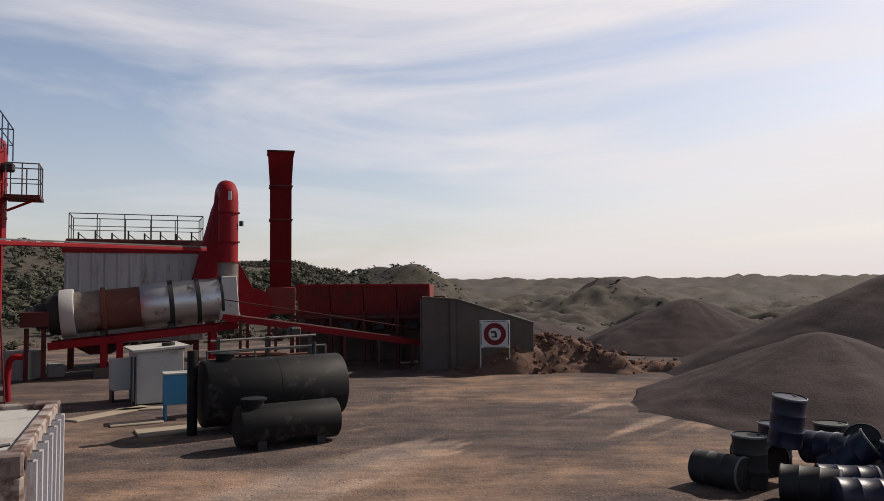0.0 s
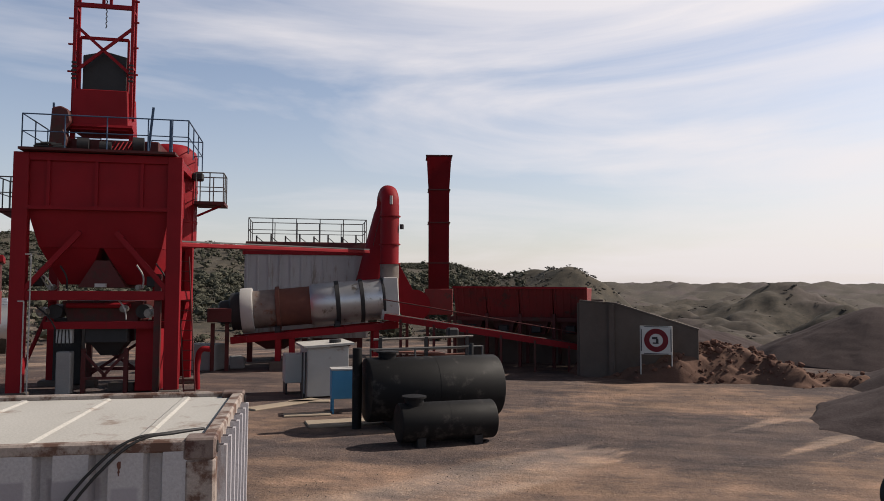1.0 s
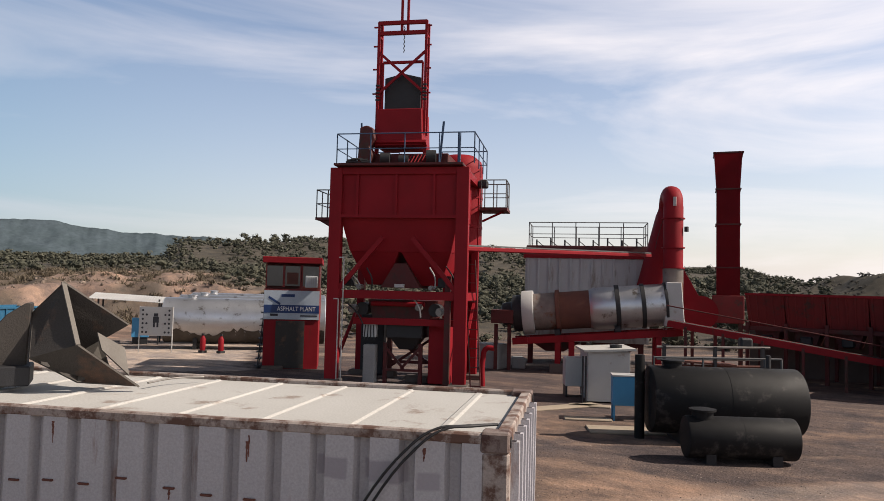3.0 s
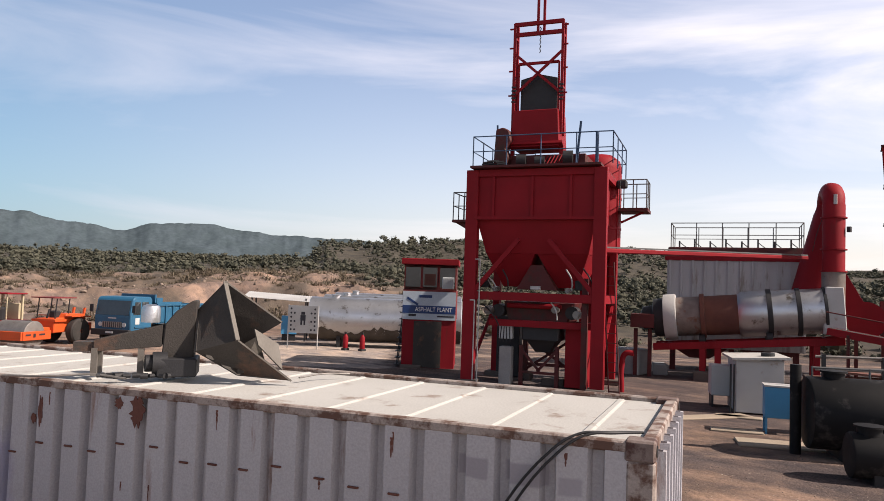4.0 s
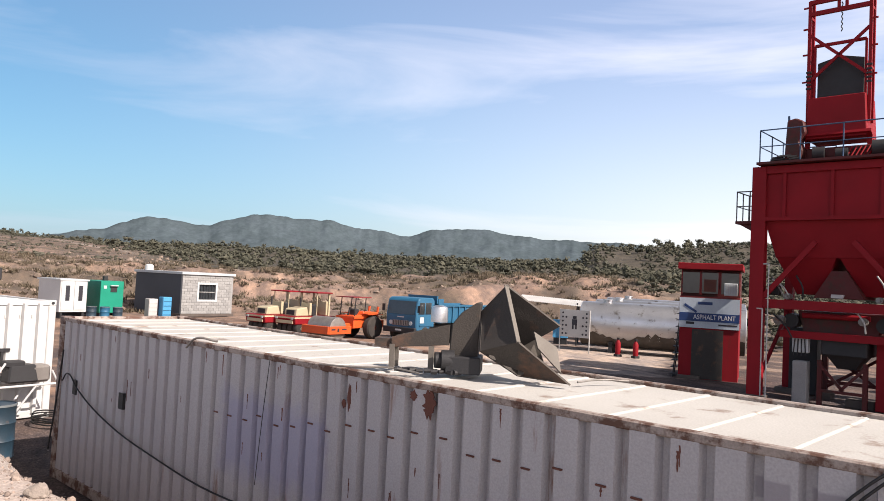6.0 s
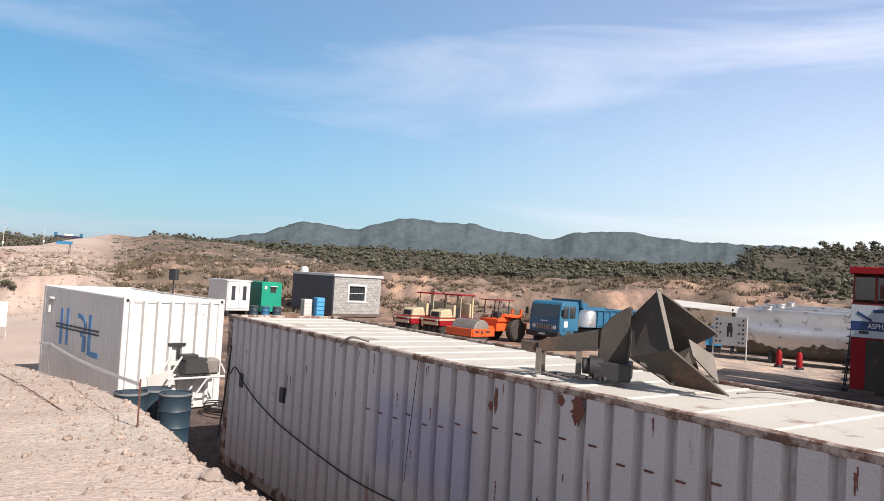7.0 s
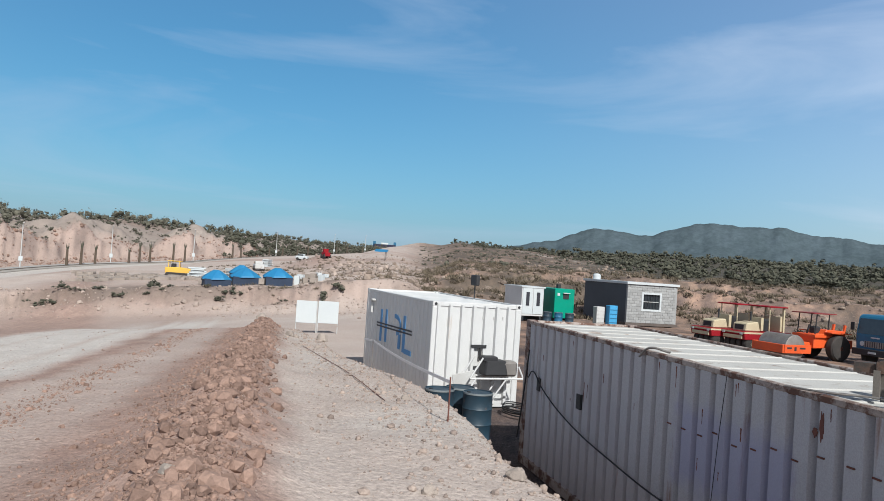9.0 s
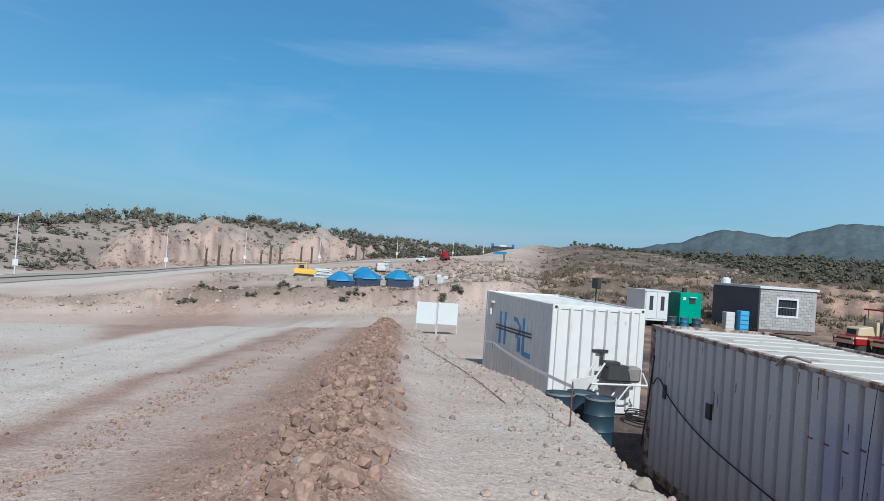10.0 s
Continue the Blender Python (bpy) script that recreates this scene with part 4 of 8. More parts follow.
wm = thing("engine_set", CB @ pose(-0.45, -1.55, 0.0, 0, 0, 0), "grey engine in a tubular carrying frame against the container", "engine")
bm = bmesh.new()
box(bm, (0.0, 0.05, 1.1), (0.42, 0.62, 0.36), taper=(0.8, 0.85))
box(bm, (0.0, 0.2, 1.3), (0.3, 0.4, 0.14))
part("engine_block", bm, M["dark"], wm, bevel=0.03)
bm = bmesh.new()
box(bm, (0.02, -0.32, 1.08), (0.4, 0.4, 0.36))
part("fuel_tank", bm, M["steel"], wm, "bare grey metal tank", bevel=0.05)
for x in (-0.25, 0.25):
    bm = bmesh.new()
    rod(bm, (x, -0.65, 0.86), (x, 0.75, 0.86), 0.025)
    rod(bm, (x, 0.75, 0.86), (x, 0.45, 1.35), 0.022)
    rod(bm, (x, -0.65, 0.86), (x, -0.5, 1.15), 0.022)
    rod(bm, (x, -0.2, 0.86), (x * 0.6, 0.15, 0.3), 0.022)
    rod(bm, (x, 0.6, 0.86), (x, 0.95, 0.3), 0.022)
    part("frame_tube", bm, M["white"], wm, "white-painted frame tube")
for y in (0.15, 0.95):
    bm = bmesh.new()
    rod(bm, (0, y, 0.0), (0, y, 0.34), 0.03)
    part("leg", bm, M["dark"], wm)
bm = bmesh.new()
box(bm, (0.0, 0.75, 0.6), (0.03, 0.6, 0.75), rx=-12)
part("side_plate", bm, M["grey"], wm, "grey sheet-metal plate", bevel=0.008)
hose = curve_rod("coiled_hose", [(0.5 * math.cos(a * 0.9) * (1 + 0.1 * math.sin(a * 3)), 0.35 * math.sin(a * 0.9), 0.04 + 0.006 * a) for a in range(0, 30)], 0.016, M["cable"])
hose.matrix_world = CB @ pose(-0.95, -2.0, 0.05)
tagged(hose, "black hose coiled on the ground", "hose")

fence = thing("barrier", Matrix.Identity(4), "slack white barrier tape between thin steel posts", "barrier")
post_at = [(-15.29, -3.98), (-8.26, -1.22)]
for i, (x, y) in enumerate(post_at):
    z = height(x, y)
    bm = bmesh.new()
    rod(bm, (x, y, z - 0.2), (x + 0.02, y, 1.8 if i == 0 else 2.22), 0.009)
    part("fence_post", bm, M["rust" if i else "steel"], fence)
(xa, ya), (xb, yb) = post_at
za, zb = 1.77, 2.16
bm = bmesh.new()
n, prev = 18, None
for i in range(n + 1):
    f = i / n
    c = Vector((xa + (xb - xa) * f, ya + (yb - ya) * f, za + (zb - za) * f - 0.05 * math.sin(math.pi * f)))
    row = [bm.verts.new(c + Vector((0.0, u, w))) for u, w in ((-0.003, -0.02), (0.003, -0.02), (0.003, 0.02), (-0.003, 0.02))]
    if prev:
        for k in range(4):
            bm.faces.new((prev[k], prev[(k + 1) % 4], row[(k + 1) % 4], row[k]))
    prev = row
part("tape", bm, M["tape"], fence, "white and red plastic tape")
xc, yc = -16.98, -4.64
bm = bmesh.new()
beam(bm, (xc, yc, 1.6), (xa, ya, za), 0.022, 0.04)
part("tape", bm, M["tape"], fence, "white and red plastic tape")

# buried hose or rebar along the path
pts = []
for x, y in ((-9.56, -2.27), (-11.95, -3.47), (-14.47, -4.78), (-16.72, -6.07)):
    pts.append((x, y, height(x, y) + 0.012))
tagged(curve_rod("steel_bar", pts, 0.006, M["rust"]), "rusty steel bar lying in the dust", "bar")

# two white boards
bd = thing("notice_board", Matrix.Translation((*pol(36, 109.1), 0)) @ pose(0, 0, 0, 0, 0, 109 - 4), "pair of blank white boards on posts", "board")
zb = height(*pol(36, 109.1))
for i, x in enumerate((-0.53, 0.53)):
    bm = bmesh.new()
    box(bm, (x, 0, zb + 1.02 + 0.03 * i), (0.98, 0.04, 1.08))
    part("panel", bm, M["board"], bd, bevel=0.01)
for x in (-1.0, -0.02, 0.04, 1.0):
    bm = bmesh.new()
    rod(bm, (x, 0.04, zb - 0.1), (x, 0.04, zb + 1.55), 0.022)
    part("post", bm, M["grey"], bd)


# ---- cast-off chute and conveyor parts lying on the long container's roof ----
ROOF = 2.592


def roof_at(x, y, rz=0.0):
    return CA @ pose(x, y, ROOF, 0, 0, rz)


CH = pose(-6.08, 3.57, ROOF, 0, 0, 59)
ch = thing("steel_chute", CH, "weathered square steel chute lying tipped on the container roof", "chute")


def slab(bm, a, b, c, d, t):
    """A plate through four corners, t thick."""
    a, b, c, d = (Vector(p) for p in (a, b, c, d))
    n = (b - a).cross(d - a).normalized() * t
    lo, hi = [bm.verts.new(p) for p in (a, b, c, d)], [bm.verts.new(p + n) for p in (a, b, c, d)]
    bm.faces.new(lo[::-1])
    bm.faces.new(hi)
    for i in range(4):
        bm.faces.new((lo[i], lo[(i + 1) % 4], hi[(i + 1) % 4], hi[i]))
    bmesh.ops.recalc_face_normals(bm, faces=bm.faces)


mouth = [(-0.14, 0.0, 0.86), (0.0, -0.35, 0.36), (0.47, -0.25, 0.0), (0.38, 0.1, 0.5)]
small = [(-0.37, 0.12, 0.6), (-0.36, -0.15, 0.24), (0.0, -0.05, 0.02), (0.0, 0.25, 0.25)]
for i in range(4):
    p, q, r, w = (Vector(c) for c in (mouth[i], mouth[(i + 1) % 4], small[(i + 1) % 4], small[i]))
    bm = bmesh.new()
    if i == 2:
        # what is left of it: a ragged tongue that reaches half way out, its light painted pale
        slab(bm, w.lerp(p, 0.62), r.lerp(q, 0.45), r, w, 0.014)
    elif i == 1:
        # lower plate, its foot eaten away by rust
        rim, foot, n = [], [], 9
        nrm = (q - p).cross(w - p).normalized() * 0.014
        for k in range(n + 1):
            f = k / n
            cut = (0.0, 0.05, 0.16, 0.1, 0.0, 0.08, 0.2, 0.32, 0.22, 0.0)[k]
            rim.append(p.lerp(q, f))
            foot.append(w.lerp(r, f).lerp(rim[-1], cut))
        for lo in (Vector((0, 0, 0)), nrm):
            va, vb = [bm.verts.new(c + lo) for c in rim], [bm.verts.new(c + lo) for c in foot]
            for k in range(n):
                bm.faces.new((va[k], va[k + 1], vb[k + 1], vb[k]))
    else:
        slab(bm, p, q, r, w, 0.014)
    part("chute_plate", bm, M["chute_pale" if i == 2 else "chute"], ch)
    if i != 2:
        bm = bmesh.new()
        beam(bm, p, q, 0.036, 0.014)
        part("rim_flange", bm, M["chute_pale"], ch, "worn pale rim")
# the light on this flap is put into its paler steel
bm = bmesh.new()
slab(bm, (0.13, -0.1, 0.44), (0.17, -0.18, 0.3), (0.39, -0.14, 0.08), (0.35, 0.0, 0.3), 0.012)
part("inner_flap", bm, M["chute_pale"], ch, "bent inner plate with its light painted pale")
bm = bmesh.new()
slab(bm, small[0], small[1], small[2], small[3], 0.014)
part("chute_plate", bm, M["chute"], ch)

cp = thing("conveyor_head", CH, "scrapped conveyor head with drum, motor and stand", "conveyor")
bm = bmesh.new()
out = [(-0.39, 0.04), (-0.37, 0.68), (-0.41, 0.68), (-0.55, 0.58), (-0.64, 0.46), (-0.66, 0.12), (-0.66, 0.04)]
prism(bm, out, "y", 0.05, 0.32)
part("head_box", bm, M["chute"], cp, bevel=0.01)
bm = bmesh.new()
box(bm, (-0.51, 0.1, 0.09), (0.33, 0.4, 0.16))
part("base_box", bm, M["dark"], cp, bevel=0.01)
for y in (0.06, 0.3):
    bm = bmesh.new()
    prism(bm, [(-1.22, 0.21), (-0.66, 0.26), (-0.66, 0.45), (-1.22, 0.31)], "y", y, y + 0.03)
    part("side_beam", bm, M["chute"], cp, bevel=0.004)
bm = bmesh.new()
box(bm, (-1.28, 0.19, 0.25), (0.22, 0.2, 0.08))
part("tail_bar", bm, M["chute"], cp)
for x, y in ((-1.21, 0.08), (-1.21, 0.3), (-0.83, 0.08)):
    bm = bmesh.new()
    box(bm, (x, y, 0.12), (0.05, 0.05, 0.24))
    part("stand_leg", bm, M["chute_pale"], cp)
bm = bmesh.new()
rod(bm, (-0.72, -0.02, 0.12), (-0.6, 0.0, 0.12), 0.1, seg=20)
rod(bm, (-0.78, -0.02, 0.12), (-0.7, 0.0, 0.12), 0.075, seg=20)
part("motor", bm, M["dark"], cp, "dark motor casing", smooth=True)
bm = bmesh.new()
rings(bm, [(0.085, 0.46), (0.085, 0.58), (0.075, 0.61), (0.04, 0.625)], 20, pose(-0.8, 0.35, 0))
part("cap", bm, M["silver"], cp, "pale metal cap", smooth=True)
for i in range(9):
    bm = bmesh.new()
    x = -1.15 + 0.07 * i
    rod(bm, (x, -0.1 + 0.03 * math.sin(i * 2), 0.022), (x + 0.06, -0.08 - 0.04 * math.sin(i * 3), 0.022), 0.018 + 0.004 * (i % 3), seg=8)
    part("chain_link", bm, M["dark"], cp)
tagged(on(CH, curve_rod("loose_wire", [(-1.9, 0.0, 0.01), (-1.5, -0.12, 0.02), (-1.2, -0.08, 0.03), (-0.9, -0.2, 0.01)], 0.009, M["steel"])), "loose steel wire lying on the container roof", "wire")
tagged(on(CH, curve_rod("loose_wire", [(0.55, -0.1, 0.01), (0.8, 0.12, 0.02), (1.05, 0.2, 0.012)], 0.008, M["steel"])), "loose steel wire lying on the container roof", "wire")


# ---- batching tower ----
TW = pose(-15.96, 20.76, 0.0, 0, 0, 23.4)
tower = thing("mixing_tower", TW, "tall red steel batching tower with bins, platform and skip mast", "tower")
DEPTH = 3.6


def bar(name, a, b, w, h=None, mat="red", parent=tower, label="", bevel=0.0):
    bm = bmesh.new()
    beam(bm, a, b, w, h)
    return part(name, bm, M[mat], parent, label, bevel)


def plate(name, c, s, mat="red", parent=tower, label="", bevel=0.0, **k):
    bm = bmesh.new()
    box(bm, c, s, **k)
    return part(name, bm, M[mat], parent, label, bevel)


for x in (-2.35, 2.35):
    for y in (0.15, DEPTH):
        w = 0.46 if y < 1 else 0.28
        plate("leg", (x, y, 3.95), (w, 0.3, 7.9), bevel=0.012)
        plate("footing", (x, y, 0.1), (0.7, 0.7, 0.22), "concrete", bevel=0.03)
plate("leg", (1.85, 0.35, 2.0), (0.2, 0.24, 4.0), "red_dark")
for y in (0.15, DEPTH):
    bar("cross_beam", (-2.3, y, 3.28), (2.3, y, 3.28), 0.2, 0.3, bevel=0.01)
    bar("cross_beam", (-2.3, y, 7.78), (2.3, y, 7.78), 0.22, 0.26, bevel=0.01)
for x in (-2.35, 2.35):
    bar("side_beam", (x, 0.2, 3.28), (x, DEPTH, 3.28), 0.2, 0.3)
    bar("side_beam", (x, 0.2, 7.78), (x, DEPTH, 7.78), 0.2, 0.26)
    bar("side_brace", (x, 0.3, 0.5), (x, DEPTH, 3.1), 0.1, 0.1)
for s in (-1, 1):
    bar("front_brace", (s * 2.2, 0.1, 3.42), (s * 0.55, 0.1, 5.35), 0.12, 0.16)
bar("cross_beam", (-1.75, 0.75, 2.3), (2.2, 0.75, 2.3), 0.2, 0.24, "red")
bar("back_beam", (-2.3, DEPTH, 2.25), (2.3, DEPTH, 2.25), 0.2, 0.22, "red_dark")
# storage bin: plated walls with stiffeners
bm = bmesh.new()
box(bm, (0, DEPTH / 2 + 0.1, 6.95), (4.45, DEPTH - 0.1, 1.7))
binb = part("bin_wall", bm, M["red"], tower, bevel=0.015)
for x in (-1.55, -0.1, 1.3):
    plate("stiffener", (x, 0.11, 6.95), (0.1, 0.08, 1.66))
plate("rim_plate", (0, 0.06, 6.12), (4.5, 0.14, 0.12))
bm = bmesh.new()
v = box(bm, (0, DEPTH / 2 + 0.1, 5.5), (4.42, DEPTH - 0.14, 1.3))
for q in v:
    if q.co.z < 5.5:
        q.co.x *= 0.86
        q.co.y = DEPTH / 2 + 0.1 + (q.co.y - DEPTH / 2 - 0.1) * 0.8
part("bin_taper", bm, M["red"], tower, bevel=0.012)
for cx in (-0.97, 0.97):
    bm = bmesh.new()
    v = box(bm, (cx, DEPTH / 2 + 0.1, 4.25), (1.84, (DEPTH - 0.14) * 0.79, 1.2))
    for q in v:
        if q.co.z < 4.25:
            q.co.x = cx * 1.05 + (q.co.x - cx) * 0.42
            q.co.y = DEPTH / 2 + (q.co.y - DEPTH / 2) * 0.45
    part("hopper_cone", bm, M["red"], tower, bevel=0.012)
bm = bmesh.new()
v = box(bm, (0, DEPTH / 2 - 0.3, 4.0), (1.5, 1.6, 0.9))
for q in v:
    if q.co.z > 4.0:
        q.co.x *= 0.3
part("gate_hood", bm, M["red_dark"], tower, bevel=0.01)
plate("gate_lip", (0, 0.85, 4.28), (0.5, 0.12, 0.05), "grey")
plate("gate_box", (0.0, 0.6, 3.62), (0.34, 0.2, 0.12), "grey", label="pale control box")
for x in (-1.9, 1.6):
    plate("air_cylinder", (x, 0.6, 3.75), (0.3, 0.3, 0.35), "dark", bevel=0.03)
    bm = bmesh.new()
    rod(bm, (x - 0.05, 0.4, 4.2), (x + 0.35, 0.35, 3.55), 0.025)
    part("air_pipe", bm, M["steel"], tower)
# mixer under the bins
bm = bmesh.new()
prism(bm, [(-1.3, 3.1), (1.3, 3.1), (1.1, 2.4), (0.5, 2.15), (-0.5, 2.15), (-1.1, 2.4)], "y", 1.0, 2.9)
part("mixer_trough", bm, M["red_dark"], tower, bevel=0.02)
bm = bmesh.new()
rod(bm, (-1.1, 0.85, 2.95), (0.9, 0.85, 2.95), 0.09, seg=14)
part("drive_shaft", bm, M["red"], tower, smooth=True)
for x in (-1.45, 1.3):
    bm = bmesh.new()
    rod(bm, (x, 0.8, 2.75), (x, 1.4, 2.75), 0.24, seg=18)
    part("drive_motor", bm, M["dark"], tower, smooth=True)
plate("elevator_casing", (1.65, DEPTH + 0.75, 2.6), (1.3, 0.9, 5.2), "red", bevel=0.01)
plate("elevator_foot", (1.5, DEPTH - 0.5, 1.05), (1.25, 0.9, 2.1), "red", bevel=0.01)
# stand behind, blocks and pillar below
for x in (-0.95, 0.95):
    plate("stand_post", (x, 3.1, 1.1), (0.18, 0.18, 2.2), "red_dark")
bar("stand_brace", (-0.95, 3.1, 1.7), (0.95, 3.1, 0.4), 0.08, 0.1, "red_dark")
bar("stand_brace", (0.95, 3.1, 1.7), (-0.95, 3.1, 0.4), 0.08, 0.1, "red_dark")
bar("stand_brace", (-0.95, 3.1, 0.62), (0.95, 3.1, 0.62), 0.1, 0.12, "red_dark")
for i, (x, y, sx, sz) in enumerate(((0.5, 1.75, 0.85, 0.28), (-0.9, 3.0, 0.5, 0.3), (0.95, 3.0, 0.5, 0.35))):
    plate("footing", (x, y, sz / 2), (sx, 0.5, sz), "concrete", bevel=0.03)
pil = plate("concrete_pillar", (-1.2, 1.2, 0.7), (0.46, 0.42, 1.42), "block", None, bevel=0.03)
on(TW, pil)
tagged(pil, "short rough grey concrete pillar under the tower", "pillar")
plate("mixer_drop", (0.15, 1.6, 2.02), (1.35, 1.5, 0.66), "dark", tower, bevel=0.04)
bm = bmesh.new()
v = box(bm, (0.15, 1.6, 1.48), (1.1, 1.2, 0.44))
for q in v:
    if q.co.z < 1.48:
        q.co.x = 0.15 + (q.co.x - 0.15) * 0.5
        q.co.y = 1.6 + (q.co.y - 1.6) * 0.5
part("discharge_gate", bm, M["dark"], tower)
plate("service_box", (-1.15, 0.95, 1.95), (0.5, 0.25, 0.5), "board", tower, "dusty white control box", bevel=0.02)
for k in range(4):
    bar("box_cable", (-1.3 + 0.1 * k, 0.8, 2.16), (-1.35 + 0.13 * k, 0.8, 1.6), 0.035, 0.03, "dark")
# added dark box: fills the black zone behind the left leg
plate("rear_housing", (-1.75, 3.55, 1.25), (0.95, 0.5, 2.4), "dark", tower, bevel=0.02)
plate("elevator_boot", (1.42, 1.5, 1.2), (0.8, 0.7, 2.3), "red", tower, bevel=0.015)
for x, y0 in ((-0.62, 1.2), (0.72, 1.2)):
    plate("mixer_post", (x, y0, 0.75), (0.14, 0.14, 1.5), "red_dark", tower)
for a0, a1 in (((-0.62, 1.15, 1.35), (0.1, 1.15, 0.55)), ((0.72, 1.15, 1.35), (0.0, 1.15, 0.55)), ((-0.62, 1.15, 0.5), (0.72, 1.15, 0.5))):
    bar("mixer_brace", a0, a1, 0.08, 0.09, "red_dark")
for x, z, r in ((-1.75, 2.75, 0.16), (1.55, 2.7, 0.16), (-1.5, 3.55, 0.1), (1.2, 3.55, 0.1), (0.75, 2.85, 0.12)):
    bm = bmesh.new()
    rod(bm, (x, 0.45, z), (x, 0.8, z), r, seg=16)
    rod(bm, (x, 0.36, z), (x, 0.46, z), r * 0.55, seg=12)
    part("gear_motor", bm, M["steel"], tower, "worn grey gear motor", smooth=True)
for i, (xa, za, xb, zb_) in enumerate(((-1.9, 2.95, -1.3, 2.2), (-1.95, 4.1, -1.45, 3.6), (-1.2, 4.25, -1.0, 3.5), (1.15, 4.3, 1.35, 3.55), (1.75, 4.35, 2.1, 3.5), (0.55, 3.2, 0.85, 2.5))):
    tagged(curve_rod("air_hose", [(xa, 0.4, za), ((xa + xb) / 2 + 0.12, 0.32, (za + zb_) / 2), (xb, 0.45, zb_)], 0.028, M["grey" if i % 2 else "dark"], tower), "")
# pipes on the left leg
for x, top in ((-2.12, 3.1), (-1.95, 4.6)):
    bm = bmesh.new()
    rod(bm, (x, 0.0, 0.1), (x, 0.0, top), 0.022)
    rod(bm, (x, 0.0, top), (x - 0.18, 0.0, top), 0.022)
    part("conduit", bm, M["grey"], tower, "thin pale conduit")
# ladder by the right leg
for s in (-0.18, 0.18):
    bm = bmesh.new()
    rod(bm, (2.95 + s, 0.1, 0.0), (2.62 + s, 0.4, 4.6), 0.025)
    part("ladder_rail", bm, M["red_dark"], tower)
for i in range(14):
    f = (i + 0.5) / 14
    bm = bmesh.new()
    rod(bm, (2.95 - 0.33 * f - 0.18, 0.1 + 0.3 * f, 4.6 * f), (2.95 - 0.33 * f + 0.18, 0.1 + 0.3 * f, 4.6 * f), 0.014, seg=6)
    part("ladder_rung", bm, M["red_dark"], tower)


def railing(parent, pts, high, mat, mids=(0.5,), every=0.9, r=0.022, closed=False):
    """Posts and rails along the points, which lie on the floor."""
    seq = list(pts) + ([pts[0]] if closed else [])
    for a, b in zip(seq, seq[1:]):
        a, b = Vector(a), Vector(b)
        n = max(1, round((b - a).length / every))
        for f in (1.0, *mids):
            bm = bmesh.new()
            up = Vector((0, 0, high * f))
            rod(bm, a + up, b + up, r if f == 1.0 else r * 0.8, seg=8)
            part("rail", bm, M[mat], parent)
        for i in range(n + 1):
            if i == n and not (b == Vector(seq[-1]) and not closed):
                continue
            p = a + (b - a) * i / n
            bm = bmesh.new()
            rod(bm, p, p + Vector((0, 0, high)), r, seg=8)
            part("rail_post", bm, M[mat], parent)


plate("platform", (0, DEPTH / 2, 7.98), (4.75, DEPTH + 0.5, 0.08), "red_dark")
railing(tower, [(-2.35, 0.0, 8.02), (2.75, 0.0, 8.02)], 1.12, "rail", every=1.28)
railing(tower, [(-2.35, 0.0, 8.02), (-2.35, DEPTH, 8.02), (-0.9, DEPTH, 8.02)], 1.12, "rail", every=1.4)
railing(tower, [(2.75, 0.0, 8.02), (2.75, DEPTH, 8.02), (0.9, DEPTH, 8.02)], 1.12, "rail", every=1.4)
bm = bmesh.new()
rod(bm, (2.2, 0.0, 8.0), (2.2, 0.0, 9.12), 0.06, seg=10)
part("vent_pipe", bm, M["rail"], tower, "blue vertical pipe")
# shade block, skip box and mast
MX, MY = -0.3, 2.0
# dark red block stands in for the shaded space below the box
bm = bmesh.new()
box(bm, (MX + 0.3, MY + 0.2, 8.32), (3.2, 2.0, 0.6))
part("screen_house", bm, M["red_dark"], tower, bevel=0.03)
bm = bmesh.new()
v = box(bm, (MX, MY - 0.3, 9.6), (1.72, 1.4, 1.4))
for q in v:
    if q.co.z < 9.3:
        q.co.x = MX + (q.co.x - MX) * 1.08
part("receiving_box", bm, M["red"], tower, bevel=0.02)
plate("box_lip", (MX, MY - 0.95, 8.98), (2.15, 0.3, 0.1), rx=-24)
for x in (-0.95, 0.95):
    plate("box_foot", (MX + x, MY - 0.6, 8.5), (0.14, 0.14, 0.95))
for x, z, r in ((-0.6, 8.35, 0.22), (0.1, 8.3, 0.18), (1.15, 8.4, 0.26)):
    bm = bmesh.new()
    rod(bm, (MX + x, 0.75, z), (MX + x + 0.35, 0.8, z), r, seg=16)
    part("vibrator_motor", bm, M["dark"], tower, smooth=True)
for i in range(6):
    bar("grating_bar", (MX + 0.35 + 0.13 * i, 0.9, 8.15), (MX + 0.5 + 0.13 * i, 1.1, 8.55), 0.04, 0.04, "red")
bm = bmesh.new()
prism(bm, [(-1.8, 8.05), (-1.3, 8.05), (-1.2, 8.5), (-1.32, 8.8), (-1.12, 9.1), (-1.2, 9.5), (-1.45, 9.62), (-1.72, 9.55)], "y", 0.7, 1.2)
part("motor_guard", bm, M["red_dark"], tower, "dark red bent guard", bevel=0.04)
bar("upright_plate", (-1.68, 0.9, 8.0), (-1.72, 0.9, 9.75), 0.05, 0.06, "rail")
bar("upright_plate", (1.3, 0.9, 8.0), (1.45, 0.9, 9.75), 0.05, 0.08, "rail")
bm = bmesh.new()
for a in range(10):
    t0 = a * math.pi * 2 / 10
    rod(bm, (-1.9 + 0.3 * math.cos(t0), 0.6, 8.2 + 0.12 * math.sin(t0)), (-1.5 + 0.3 * math.cos(t0 + 0.5), 0.7, 8.25 + 0.1 * math.sin(t0)), 0.04, seg=6)
